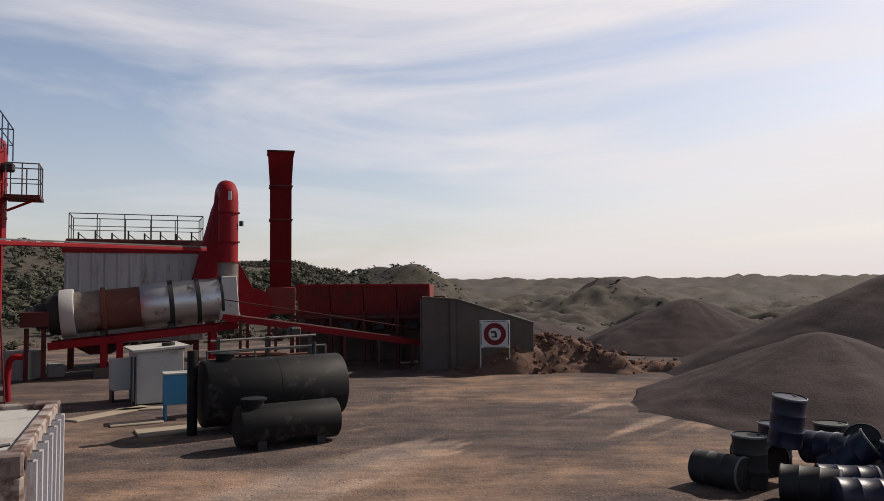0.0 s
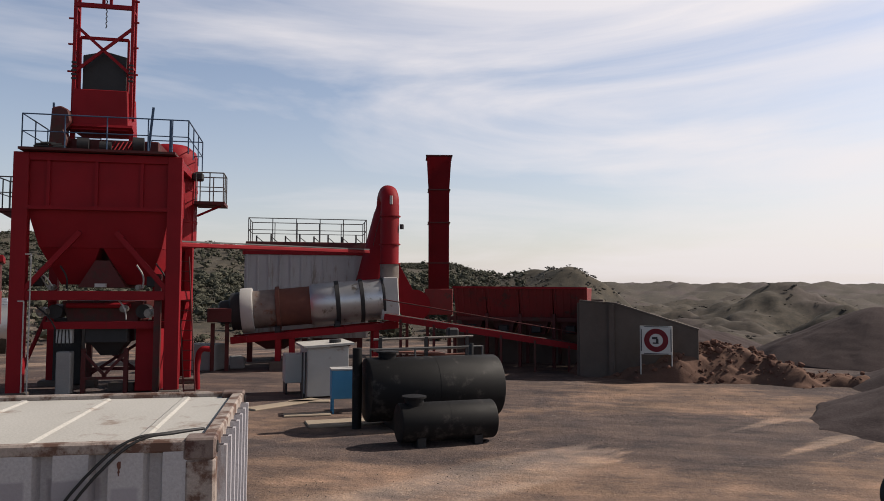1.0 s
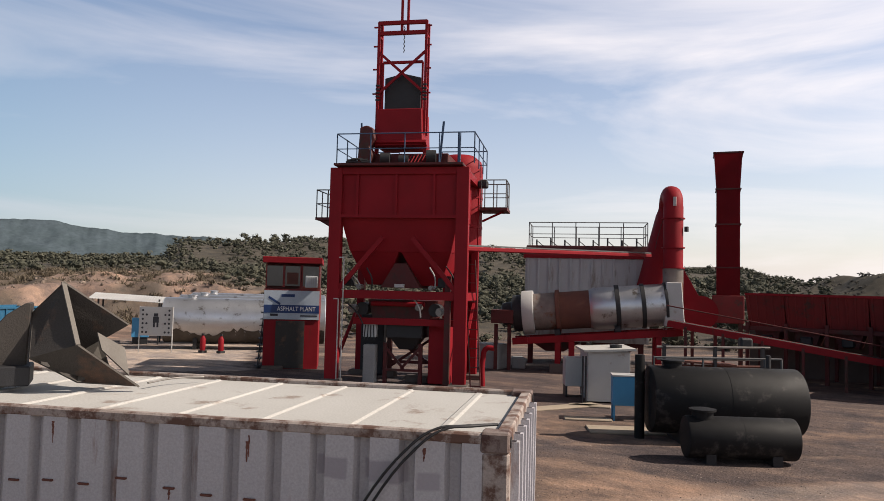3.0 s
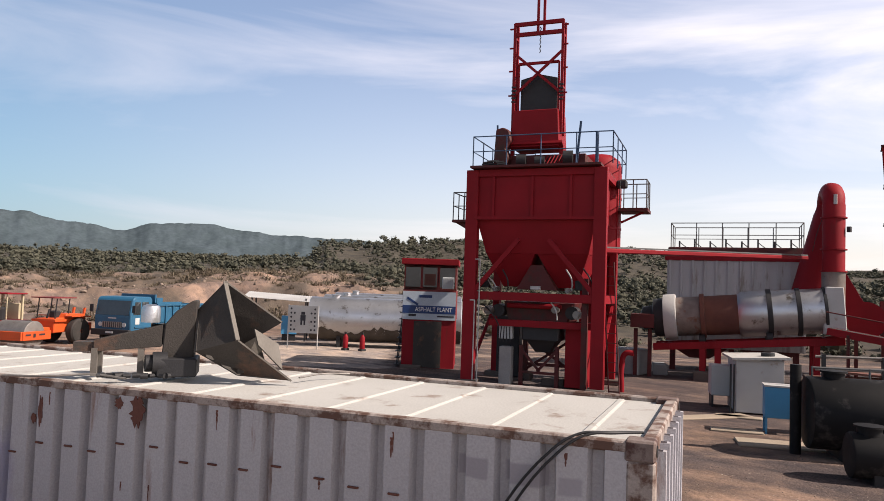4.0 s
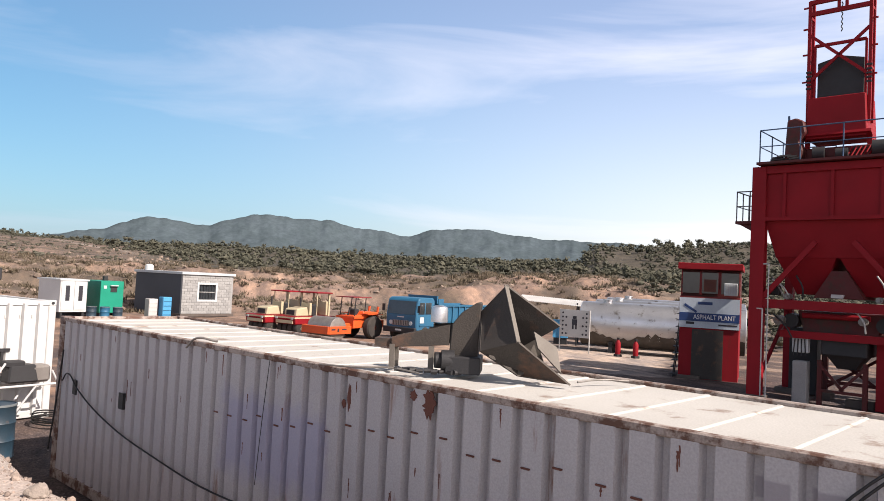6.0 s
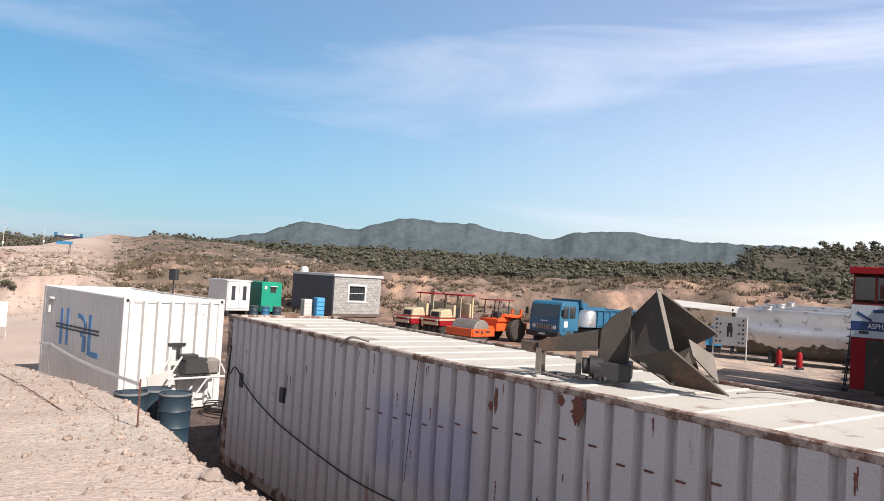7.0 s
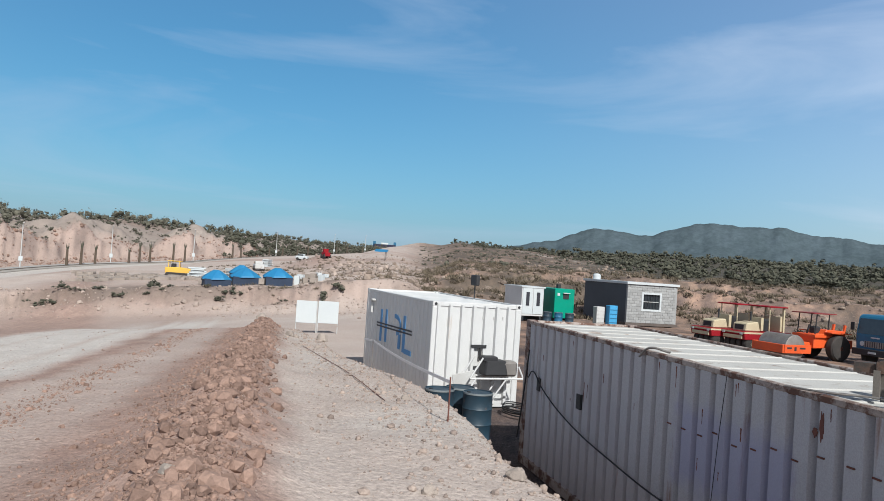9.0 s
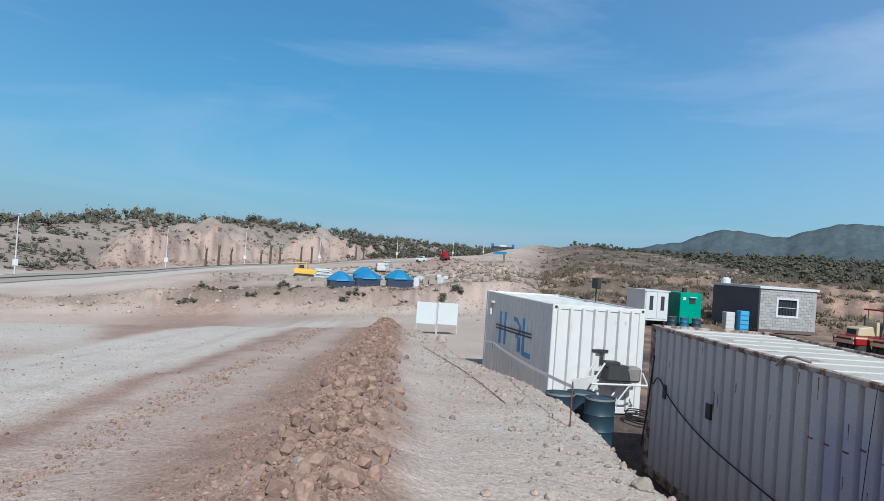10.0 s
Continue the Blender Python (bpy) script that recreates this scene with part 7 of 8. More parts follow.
# ---- pneumatic rollers ----
def tyre_roller(m):
    t = thing("tyre_roller", m, "red and cream pneumatic-tyred roller with a red canopy", "roller", "tyre rollers in a row")
    bm = bmesh.new()
    prism(bm, [(1.9, 0.75), (2.0, 1.25), (-1.8, 1.25), (-1.9, 0.75)], "y", -0.95, 0.95)
    part("hull", bm, M["red"], t, bevel=0.03)
    plate("hull_band", (0.05, 0, 1.17), (3.9, 1.92, 0.1), "buff", t, "cream stripe")
    for x in (1.3, -1.2):
        for i in range(4):
            wheel(t, (x, -0.72 + 0.48 * i, 0.48), 0.48, 0.36, "buff", name="tyre")
    bm = bmesh.new()
    prism(bm, [(1.5, 1.25), (1.42, 1.72), (0.5, 1.84), (0.3, 1.25)], "y", -0.55, 0.55)
    part("bonnet", bm, M["buff"], t, bevel=0.05)
    plate("bonnet_grille", (1.48, 0, 1.48), (0.04, 0.7, 0.3), "dark", t)
    plate("seat", (-0.5, 0, 1.6), (0.5, 0.6, 0.8), "dark", t, bevel=0.08)
    plate("dash", (0.1, 0, 1.7), (0.2, 0.9, 0.8), "buff", t)
    for x, w in ((-0.2, 0.05), (-1.35, 0.12)):
        for s in (-0.7, 0.7):
            bar("canopy_post", (x, s, 1.25), (x, s, 2.75), w, w, "buff", t)
    plate("rear_guard", (-1.3, 0, 1.75), (0.25, 1.3, 0.95), "buff", t, bevel=0.03)
    bm = bmesh.new()
    rod(bm, (0.9, 0.3, 1.9), (0.9, 0.3, 2.45), 0.05, seg=10)
    part("exhaust", bm, M["dark"], t)
    plate("front_skirt", (1.97, 0, 0.9), (0.06, 1.5, 0.2), "buff", t)
    for w in (-0.7, 0.7):
        plate("lamp", (2.0, w, 1.12), (0.05, 0.18, 0.12), "board", t)
    plate("canopy", (-0.75, 0, 2.8), (1.5, 1.8, 0.08), "red", t, bevel=0.02)
    return t


for d, az, turn in ((43.0, 79.9, -60), (42.2, 77.7, -58)):
    tyre_roller(pose(*pol(d, az), 0, 0, 0, turn) @ Matrix.Diagonal((0.88, 0.88, 0.88, 1)) @ pose(-2.0, 0, 0))

# ---- block hut: window wall along x, side wall along y ----
HT = pose(-55.0, 4.57, 0.15, 0, 0, 116.8)
hut = thing("block_hut", HT, "small grey concrete-block hut with one window", "hut")
W_, D_, HH = 4.25, 6.5, 2.95
WX0, WX1, WZ0, WZ1 = 1.35, 2.75, 1.15, 2.25
for c, s in (((WX0 / 2, 0.1, HH / 2), (WX0, 0.18, HH)), (((WX1 + W_) / 2, 0.1, HH / 2), (W_ - WX1, 0.18, HH)), (((WX0 + WX1) / 2, 0.1, WZ0 / 2), (WX1 - WX0, 0.18, WZ0)), (((WX0 + WX1) / 2, 0.1, (WZ1 + HH) / 2), (WX1 - WX0, 0.18, HH - WZ1))):
    plate("front_wall", c, s, "mortar", hut)
# this wall faces off the sun: its shade is put into the colour
plate("side_wall", (0.1, D_ / 2 + 0.1, HH / 2), (0.2, D_ - 0.2, HH), "shadeside", hut, "side wall with its shade painted in dark grey")
plate("side_wall", (W_ - 0.1, D_ / 2 + 0.1, HH / 2), (0.2, D_ - 0.2, HH), "mortar", hut)
plate("back_wall", (W_ / 2, D_ - 0.1, HH / 2), (W_ - 0.4, 0.2, HH), "mortar", hut)
plate("floor_slab", (W_ / 2, D_ / 2, 0.02), (W_ + 0.2, D_ + 0.2, 0.2), "concrete", hut)
plate("roof", (W_ / 2, D_ / 2, HH + 0.08), (W_ + 0.25, D_ + 0.25, 0.18), "board", hut, "white-edged flat roof", bevel=0.01)
win = plate("window", ((WX0 + WX1) / 2, 0.14, (WZ0 + WZ1) / 2), (WX1 - WX0, 0.03, WZ1 - WZ0), "glass", hut, "barred window in a white frame")
for c, s in (((WX0 - 0.07, 0.0, 1.7), (0.14, 0.08, 1.4)), ((WX1 + 0.07, 0.0, 1.7), (0.14, 0.08, 1.4)), ((2.05, 0.0, WZ0 - 0.07), (1.4, 0.08, 0.14)), ((2.05, 0.0, WZ1 + 0.07), (1.4, 0.08, 0.14))):
    plate("window_frame", c, s, "board", win)
for i in range(5):
    plate("window_bar", (WX0 + 0.23 * (i + 1), 0.08, 1.7), (0.025, 0.025, 1.1), "ink", win)
plate("window_bar", (2.05, 0.08, 1.7), (1.4, 0.03, 0.04), "grey", win)

gs = thing("generator_cabinet", pose(*pol(53.0, 89.9), 0.12, 0, 0, 120), "green generator cabinet with a small louvre", "generator")
plate("cabinet_body", (0, 1.4, 1.25), (1.6, 2.6, 2.1), "green", gs, bevel=0.02)
plate("louvre", (0.1, 0.09, 1.75), (0.45, 0.03, 0.35), "dark", gs)
plate("rain_hood", (0.1, 0.02, 2.0), (0.55, 0.14, 0.06), "board", gs, bevel=0.01)
plate("emblem", (-0.5, 0.09, 1.9), (0.2, 0.012, 0.2), "board", gs, "small white emblem")
plate("exhaust_cowl", (0.3, 1.6, 2.45), (0.25, 0.25, 0.3), "dark", gs)
for x in (-0.6, 0.6):
    plate("skid", (x, 1.4, 0.1), (0.14, 2.5, 0.24), "dark", gs)
wc = thing("equipment_cabin", pose(*pol(51.5, 92.4), 0.05, 0, 0, 122), "small white equipment cabin with double doors on skids", "cabin")
plate("cabin_body", (0, 1.3, 1.35), (1.75, 2.6, 2.0), "white", wc, bevel=0.02)
plate("cabin_roof", (0, 1.3, 2.38), (1.9, 2.75, 0.1), "board", wc)
for x in (-0.42, 0.42):
    dd = plate("door", (x, -0.02, 1.4), (0.78, 0.05, 1.8), "board", wc)
    plate("door_louvre", (x, -0.055, 1.55), (0.26, 0.02, 0.95), "ink", dd)
for x in (-0.7, 0.7):
    plate("skid", (x, 1.3, 0.16), (0.14, 2.5, 0.36), "dark", wc)
for i, az in enumerate((91.2, 90.35, 89.5)):
    x, y = pol(49.5, az)
    drum(pose(x, y, height(x, y) + 0.02), M["blue" if i % 2 == 0 else "truck"], "blue steel drum beside the generator", "drums by the generator")
for az, mat, lab, h in ((87.3, "grey", "grey water cooler by the hut wall", 1.35), (86.35, "blue_light", "bright blue cabinet by the hut wall", 1.5)):
    x, y = pol(53.2, az)
    t = thing("water_cooler" if mat == "grey" else "storage_cabinet", pose(x, y, height(x, y), 0, 0, 115), lab, "cabinet")
    plate("body", (0, 0, h / 2), (0.62, 0.6, h), mat, t, bevel=0.03)
    for k in range(4):
        plate("shelf_line", (0, -0.31, h * (0.2 + 0.2 * k)), (0.55, 0.02, 0.04), "truck" if mat != "grey" else "grey", t)
t = thing("water_tank", HT @ pose(0.7, 5.9, HH + 0.17) @ Matrix.Diagonal((0.7, 0.7, 0.62, 1)), "small white water tank on the hut roof", "tank")
bm = bmesh.new()
rings(bm, [(0.45, 0.0), (0.45, 0.55), (0.3, 0.7), (0.12, 0.75)], 20)
part("tank_shell", bm, M["board"], t, smooth=True)


# ---- terrace: tents, crates, machines, boulevard ----
def tent(d, az, w):
    x, y = pol(d, az)
    t = thing("tent", pose(x, y, height(x, y) - 0.05, 0, 0, az + 8), "low blue tarpaulin tent with dark canvas walls", "tent", "blue tents in a row")
    plate("tent_wall", (0, 0, 0.4), (w, w, 0.85), "tarpdark", t)
    bm = bmesh.new()
    loops = []
    for r, z in ((w * 0.56, 0.78), (w * 0.54, 0.9), (w * 0.33, 1.3), (w * 0.12, 1.62)):
        loops.append([bm.verts.new((r * math.cos(2 * math.pi * k / 8 + 0.39) * 1.08, r * math.sin(2 * math.pi * k / 8 + 0.39) * 1.08, z + 0.04 * math.sin(k * 2.4))) for k in range(8)])
    for a, b in zip(loops, loops[1:]):
        for k in range(8):
            bm.faces.new((a[k], a[(k + 1) % 8], b[(k + 1) % 8], b[k]))
    bm.faces.new(loops[-1])
    part("tent_roof", bm, M["tarp"], t, "faded blue tarpaulin roof")


tent(70, 116.8, 2.3)
tent(73, 114.7, 2.6)
tent(69, 112.3, 2.4)
tent(78, 115.0, 2.2)
rnd = random.Random(9)
for i in range(16):
    d, az = rnd.uniform(68, 84), rnd.uniform(108.6, 120)
    if i < 5:
        d, az = 69.5, 109.0 + i * 0.62
    x, y = pol(d, az)
    s = rnd.uniform(0.45, 0.8)
    o = plate("stone_slab", (x, y, height(x, y) + s * 0.45), (s, 0.5, s * (1.3 if i < 5 else 0.7)), "board" if i % 3 == 0 else "stone", None, bevel=0.02, rz=rnd.uniform(0, 90))
    tagged(o, "pale stacked stone slab on the terrace", "slab", "stone slabs on the terrace")
V, F = [], []
for i in range(230):
    d, az = rnd.uniform(78, 92), 117 + rnd.uniform(0, 9.5)
    x, y = pol(d, az)
    z = height(x, y)
    s, a = rnd.uniform(0.25, 0.6), rnd.uniform(0, 3.1)
    k = len(V)
    for dz in (0, 0.22):
        for sx, sy in ((-1, -1), (1, -1), (1, 1), (-1, 1)):
            V.append((x + s * (sx * math.cos(a) - sy * 0.5 * math.sin(a)), y + s * (sx * math.sin(a) + sy * 0.5 * math.cos(a)), z + dz * rnd.uniform(0.8, 1.6)))
    F += [(k + 4, k + 5, k + 6, k + 7), (k, k + 1, k + 5, k + 4), (k + 1, k + 2, k + 6, k + 5), (k + 2, k + 3, k + 7, k + 6), (k + 3, k, k + 4, k + 7)]
tagged(mesh_of("paving_stones", V, F, M["stone"]), "scattered pale paving stones laid out on the terrace", "stones", kind="stuff")
yd = thing("bulldozer", pose(*pol(88, 119.5), height(*pol(88, 119.5)), 0, 0, 112), "yellow tracked bulldozer on the terrace", "bulldozer")
for y in (-0.8, 0.8):
    bm = bmesh.new()
    prism(bm, [(-1.5, 0.25), (-1.2, 0.0), (1.1, 0.0), (1.45, 0.3), (1.2, 0.68), (-1.2, 0.72)], "y", y - 0.22, y + 0.22)
    part("track", bm, M["rubber"], yd, bevel=0.04)
bm = bmesh.new()
prism(bm, [(-1.45, 0.6), (-1.45, 1.25), (-0.5, 1.3), (0.2, 1.3), (1.45, 1.15), (1.5, 0.55)], "y", -0.6, 0.6)
part("engine_body", bm, M["yellow"], yd, bevel=0.05)
for x in (-1.1, 0.05):
    for y in (-0.5, 0.5):
        bar("canopy_post", (x, y, 1.25), (x, y, 1.95), 0.07, 0.07, "yellow", yd)
plate("canopy", (-0.5, 0, 1.98), (1.5, 1.25, 0.08), "yellow", yd, bevel=0.02)
plate("seat", (-0.6, 0, 1.45), (0.5, 0.6, 0.5), "dark", yd, bevel=0.05)
bm = bmesh.new()
prism(bm, [(1.85, 0.05), (1.72, 0.5), (1.88, 0.98), (1.95, 0.98), (1.8, 0.5), (1.93, 0.05)], "y", -1.3, 1.3)
part("blade", bm, M["yellow"], yd)
for y in (-0.95, 0.95):
    bar("push_arm", (0.3, y, 0.35), (1.78, y, 0.4), 0.1, 0.16, "yellow", yd)
rdig = thing("loader", pose(*pol(118, 108.8), height(*pol(118, 108.8)), 0, 0, 40) @ Matrix.Diagonal((0.7, 0.7, 0.7, 1)), "small red loader on an earth mound", "loader")
plate("body", (0, 0, 0.9), (2.4, 1.3, 0.9), "red", rdig, bevel=0.08)
plate("operator_cab", (-0.3, 0, 1.7), (1.0, 1.1, 0.9), "red", rdig, bevel=0.05)
for x in (-0.8, 0.8):
    for s in (-0.7, 0.7):
        wheel(rdig, (x, s, 0.45), 0.45, 0.3, "red")
for k, (d, az, mat) in enumerate(((118, 113.2, "board"), (112, 113.8, "grey"), (84, 115.6, "board"), (160, 110.6, "board"), (84, 118.2, "board"))):
    x, y = pol(d, az)
    t = thing("site_vehicle" if k % 2 else "stone_pallet", pose(x, y, height(x, y), 0, 0, 30 * k), "pale parked site vehicle in the distance" if k % 2 else "pallet of pale building stone", "vehicle" if k % 2 else "pallet")
    if k % 2 == 0:
        for j in range(7):
            w = 1.9 - 0.25 * (j // 3) * (j % 3)
            plate("stone_block", (0.1 * math.sin(j * 5), 0.08 * math.cos(j * 3), 0.12 + 0.17 * j), (w, 1.0, 0.15), mat, t, bevel=0.02, rz=3 * math.sin(j * 2.3))
    else:
        plate("body", (0, 0, 0.6), (2.6, 1.4, 0.7), mat, t, bevel=0.1)
        plate("cab", (-0.2, 0, 1.15), (1.4, 1.25, 0.5), mat, t, bevel=0.1)
        plate("windows", (-0.2, 0, 1.17), (1.3, 1.27, 0.3), "glass", t)
        for xx in (-0.8, 0.8):
            for s in (-0.65, 0.65):
                wheel(t, (xx, s, 0.32), 0.32, 0.2, "grey", seg=14)
bl = thing("site_shelter", pose(*pol(150, 104.5), height(*pol(150, 104.5)), 0, 0, 10), "small blue tarpaulin shelter on poles", "shelter")
plate("shelter_sheet", (0, 0, 2.0), (3.2, 2.6, 0.15), "tarp", bl, ry=8)
for x in (-1.4, 1.4):
    plate("pole", (x, 0.9, 0.9), (0.1, 0.1, 2.0), "dark", bl)


def strip(name, az0, az1, in_, out_, lift, mat, label, kind="structure", n=160):
    """A band that follows the boulevard, between two offsets from its middle."""
    az = np.linspace(az0, az1, n)
    rm = road_mid(az)
    rows = []
    for k in np.linspace(in_, out_, 5):
        r = rm + k
        x, y = -r * np.sin(np.radians(az)), r * np.cos(np.radians(az))
        rows.append(np.stack([x, y, road_z(az) + lift], 1))
    for k, dz in ((out_, -1.2), (in_, -1.2)):
        r = rm + k
        x, y = -r * np.sin(np.radians(az)), r * np.cos(np.radians(az))
        rows.insert(len(rows) if k == out_ else 0, np.stack([x, y, road_z(az) + lift + dz], 1))
    V = np.concatenate(rows)
    i, j = np.meshgrid(np.arange(len(rows) - 1), np.arange(n - 1), indexing="ij")
    F = np.stack([i * n + j, i * n + j + 1, (i + 1) * n + j + 1, (i + 1) * n + j], -1).reshape(-1, 4)
    return tagged(mesh_of(name, V, F, M[mat]), label, "road", kind=kind)


strip("road", 99.4, 150, -7.5, 7.5, 0.12, "asphalt", "pale dusty boulevard climbing the hill")
strip("kerb", 104, 133.5, 6.9, 7.2, 0.2, "board", "white kerb along the boulevard")
strip("kerb", 137, 150, 6.9, 7.2, 0.2, "board", "white kerb along the boulevard")
strip("median", 104, 150, -0.5, 0.5, 0.22, "concrete", "low median of the boulevard")


def street_lamp(az, off, h):
    r = float(road_mid(az)) + off
    x, y = pol(r, az)
    z = float(road_z(az))
    t = thing("street_lamp", pose(x, y, z, 0, 0, az), "tall thin street lamp on the boulevard", "street lamp", "street lamps along the boulevard")
    bm = bmesh.new()
    rod(bm, (0, 0, 0), (0, 0, h), 0.11, 0.07, seg=8)
    part("mast", bm, M["grey"], t)
    bar("lamp_arm", (0, 0, h), (0.1, -1.6, h + 0.25), 0.08, 0.08, "grey", t)
    plate("lamp_head", (0.1, -1.7, h + 0.25), (0.25, 0.7, 0.12), "grey", t)
    plate("sign_plate", (0, -0.15, 1.6), (0.6, 0.05, 0.8), "board", t)


for az in (139.4, 129.8, 124.2, 112.6, 108.2, 118.6, 105.8):
    street_lamp(az, 7.9, 7.4)
trunk_rnd = random.Random(5)


def palm(az, off, h):
    r = float(road_mid(az)) + off
    x, y = pol(r, az)
    z = float(road_z(az))
    t = thing("palm_tree", pose(x, y, z, 0, 0, az * 7), "young trimmed palm trunk with bound fronds", "palm", "palms along the boulevard")
    bm = bmesh.new()
    rod(bm, (0, 0, -0.2), (0, 0, h * 0.75), 0.26, 0.2, seg=9)
    part("trunk", bm, M["bark"], t)
    bm = bmesh.new()
    for k in range(9):
        a = k * 0.7
        rod(bm, (0.05 * math.cos(a), 0.05 * math.sin(a), h * 0.72), (0.32 * math.cos(a), 0.32 * math.sin(a), h + 0.25 * math.sin(k * 2.1)), 0.09, 0.02, seg=5)
    part("crown", bm, M["leaf"], t)


def leaf_material(name, a, b):
    m = bpy.data.materials.new(name)
    m.use_nodes = True
    nt = m.node_tree
    N, L = nt.nodes.new, nt.links.new
    bs = nt.nodes["Principled BSDF"]
    geo = N("ShaderNodeNewGeometry")
    mx = N("ShaderNodeMix")
    mx.data_type = "RGBA"
    mx.inputs[6].default_value, mx.inputs[7].default_value = a, b
    n = N("ShaderNodeTexNoise")
    n.inputs["Scale"].default_value = 0.12
    L(geo.outputs["Position"], n.inputs["Vector"])
    ad = N("ShaderNodeMath")
    ad.operation = "MULTIPLY_ADD"
    L(geo.outputs["Random Per Island"], ad.inputs[0])
    ad.inputs[1].default_value = 0.5
    L(n.outputs[0], ad.inputs[2])
    sb = N("ShaderNodeMath")
    sb.operation = "SUBTRACT"
    L(ad.outputs[0], sb.inputs[0])
    sb.inputs[1].default_value = 0.25
    L(sb.outputs[0], mx.inputs[0])
    L(mx.outputs[2], bs.inputs["Base Color"])
    bs.inputs["Roughness"].default_value, bs.inputs["Specular IOR Level"].default_value = 0.8, 0.15
    return m


M["leaf"] = leaf_material("dry_scrub_leaves", rgb(0.04, 0.044, 0.033), rgb(0.108, 0.104, 0.077))
M["leafgrey"] = leaf_material("grey_thorn_leaves", rgb(0.05, 0.053, 0.041), rgb(0.15, 0.14, 0.108))
M["leafbrown"] = leaf_material("brown_grey_scrub", rgb(0.045, 0.043, 0.04), rgb(0.098, 0.088, 0.08))
M["drybush"] = leaf_material("dry_grass_and_twigs", rgb(0.07, 0.056, 0.04), rgb(0.17, 0.138, 0.1))
for az in (115.2, 115.8, 119.2, 120.0, 121.6, 122.3, 123.0, 125.2, 126.1, 127.0, 110.2, 111.0, 112.1, 113.1, 107.2, 108.0, 109.0, 106.0, 105.0):
    palm(az, 3.5 + 0.5 * math.sin(az * 5), trunk_rnd.uniform(3.0, 4.4))
gate = thing("gatehouse", pose(*pol(500, 104.3), float(land(np.array([pol(470, 104.3)[0]]), np.array([pol(470, 104.3)[1]]))[0][0]), 0, 0, 104), "far blue and white gatehouse on the hill", "building")
plate("gate_wall", (0, 0, 2), (15, 5, 3.4), "navy", gate)
plate("gate_roof", (0, 0, 4.2), (5, 4, 1.2), "board", gate)
for x in (-7, 7):
    plate("gate_tower", (x, 0, 2.8), (1.8, 2, 5.6), "truck", gate)


# ---- scrub, grass and stones ----
ICO_G = (1 + 5 ** 0.5) / 2
ICO = np.array([(-1, ICO_G, 0), (1, ICO_G, 0), (-1, -ICO_G, 0), (1, -ICO_G, 0), (0, -1, ICO_G), (0, 1, ICO_G), (0, -1, -ICO_G), (0, 1, -ICO_G), (ICO_G, 0, -1), (ICO_G, 0, 1), (-ICO_G, 0, -1), (-ICO_G, 0, 1)]) / math.sqrt(1 + ICO_G * ICO_G)
ICO_TRI = np.array([(0, 11, 5), (0, 5, 1), (0, 1, 7), (0, 7, 10), (0, 10, 11), (1, 5, 9), (5, 11, 4), (11, 10, 2), (10, 7, 6), (7, 1, 8), (3, 9, 4), (3, 4, 2), (3, 2, 6), (3, 6, 8), (3, 8, 9), (4, 9, 5), (2, 4, 11), (6, 2, 10), (8, 6, 7), (9, 8, 1)])


def grass_tuft(rng, leaves, leaf):
    """Loose bent blades and twigs spreading from one foot, one unit wide."""
    foot = rng.normal(0, 0.16, (leaves, 3)) * np.array([1, 1, 0])
    tip = foot + rng.normal(0, 1, (leaves, 3)) * np.array([0.2, 0.2, 0.14]) + np.array([0, 0, 0.42])
    side = rng.normal(0, 1, (leaves, 3)) * np.array([1, 1, 0.2])
    side *= leaf * 0.5 / np.linalg.norm(side, axis=1)[:, None]
    return np.stack([foot - side, foot + side, tip], 1).reshape(-1, 3), np.arange(leaves * 3).reshape(-1, 3)


def clump(rng, hubs_n, leaves, leaf):
    """A ragged crown one unit wide: dense dented tufts at the limbs' ends, with loose leaves standing out all round."""
    hubs = rng.normal(0, 1, (hubs_n, 3)) * np.array([0.25, 0.25, 0.12]) + np.array([0, 0, 0.36])
    rad = rng.uniform(0.11, 0.2, hubs_n)
    tufts = ICO[None] * rng.uniform(0.6, 1.25, (hubs_n, 12, 1)) * rad[:, None, None] * np.array([1, 1, 0.85]) + hubs[:, None, :]
    pick = rng.integers(0, hubs_n, leaves)
    u = rng.normal(0, 1, (leaves, 3))
    u /= np.linalg.norm(u, axis=1)[:, None]
    c = hubs[pick] + u * (rad[pick] * rng.uniform(0.85, 1.6, leaves))[:, None]
    c[:, 2] = np.abs(c[:, 2])
    v = np.cross(u, rng.normal(0, 1, (leaves, 3)))
    v /= np.linalg.norm(v, axis=1)[:, None]
    w = np.cross(u, v) * 0.7 + u * 0.4
    k = leaf * rng.uniform(0.5, 1.3, (leaves, 1))
    cards = np.stack([c - v * k - w * k * 0.5, c + v * k - w * k * 0.6, c + w * k], 1)
    V = np.concatenate([tufts.reshape(-1, 3), cards.reshape(-1, 3)])
    F = np.concatenate([(ICO_TRI[None] + (np.arange(hubs_n) * 12)[:, None, None]).reshape(-1, 3), hubs_n * 12 + np.arange(leaves * 3).reshape(-1, 3)])
    return V, F


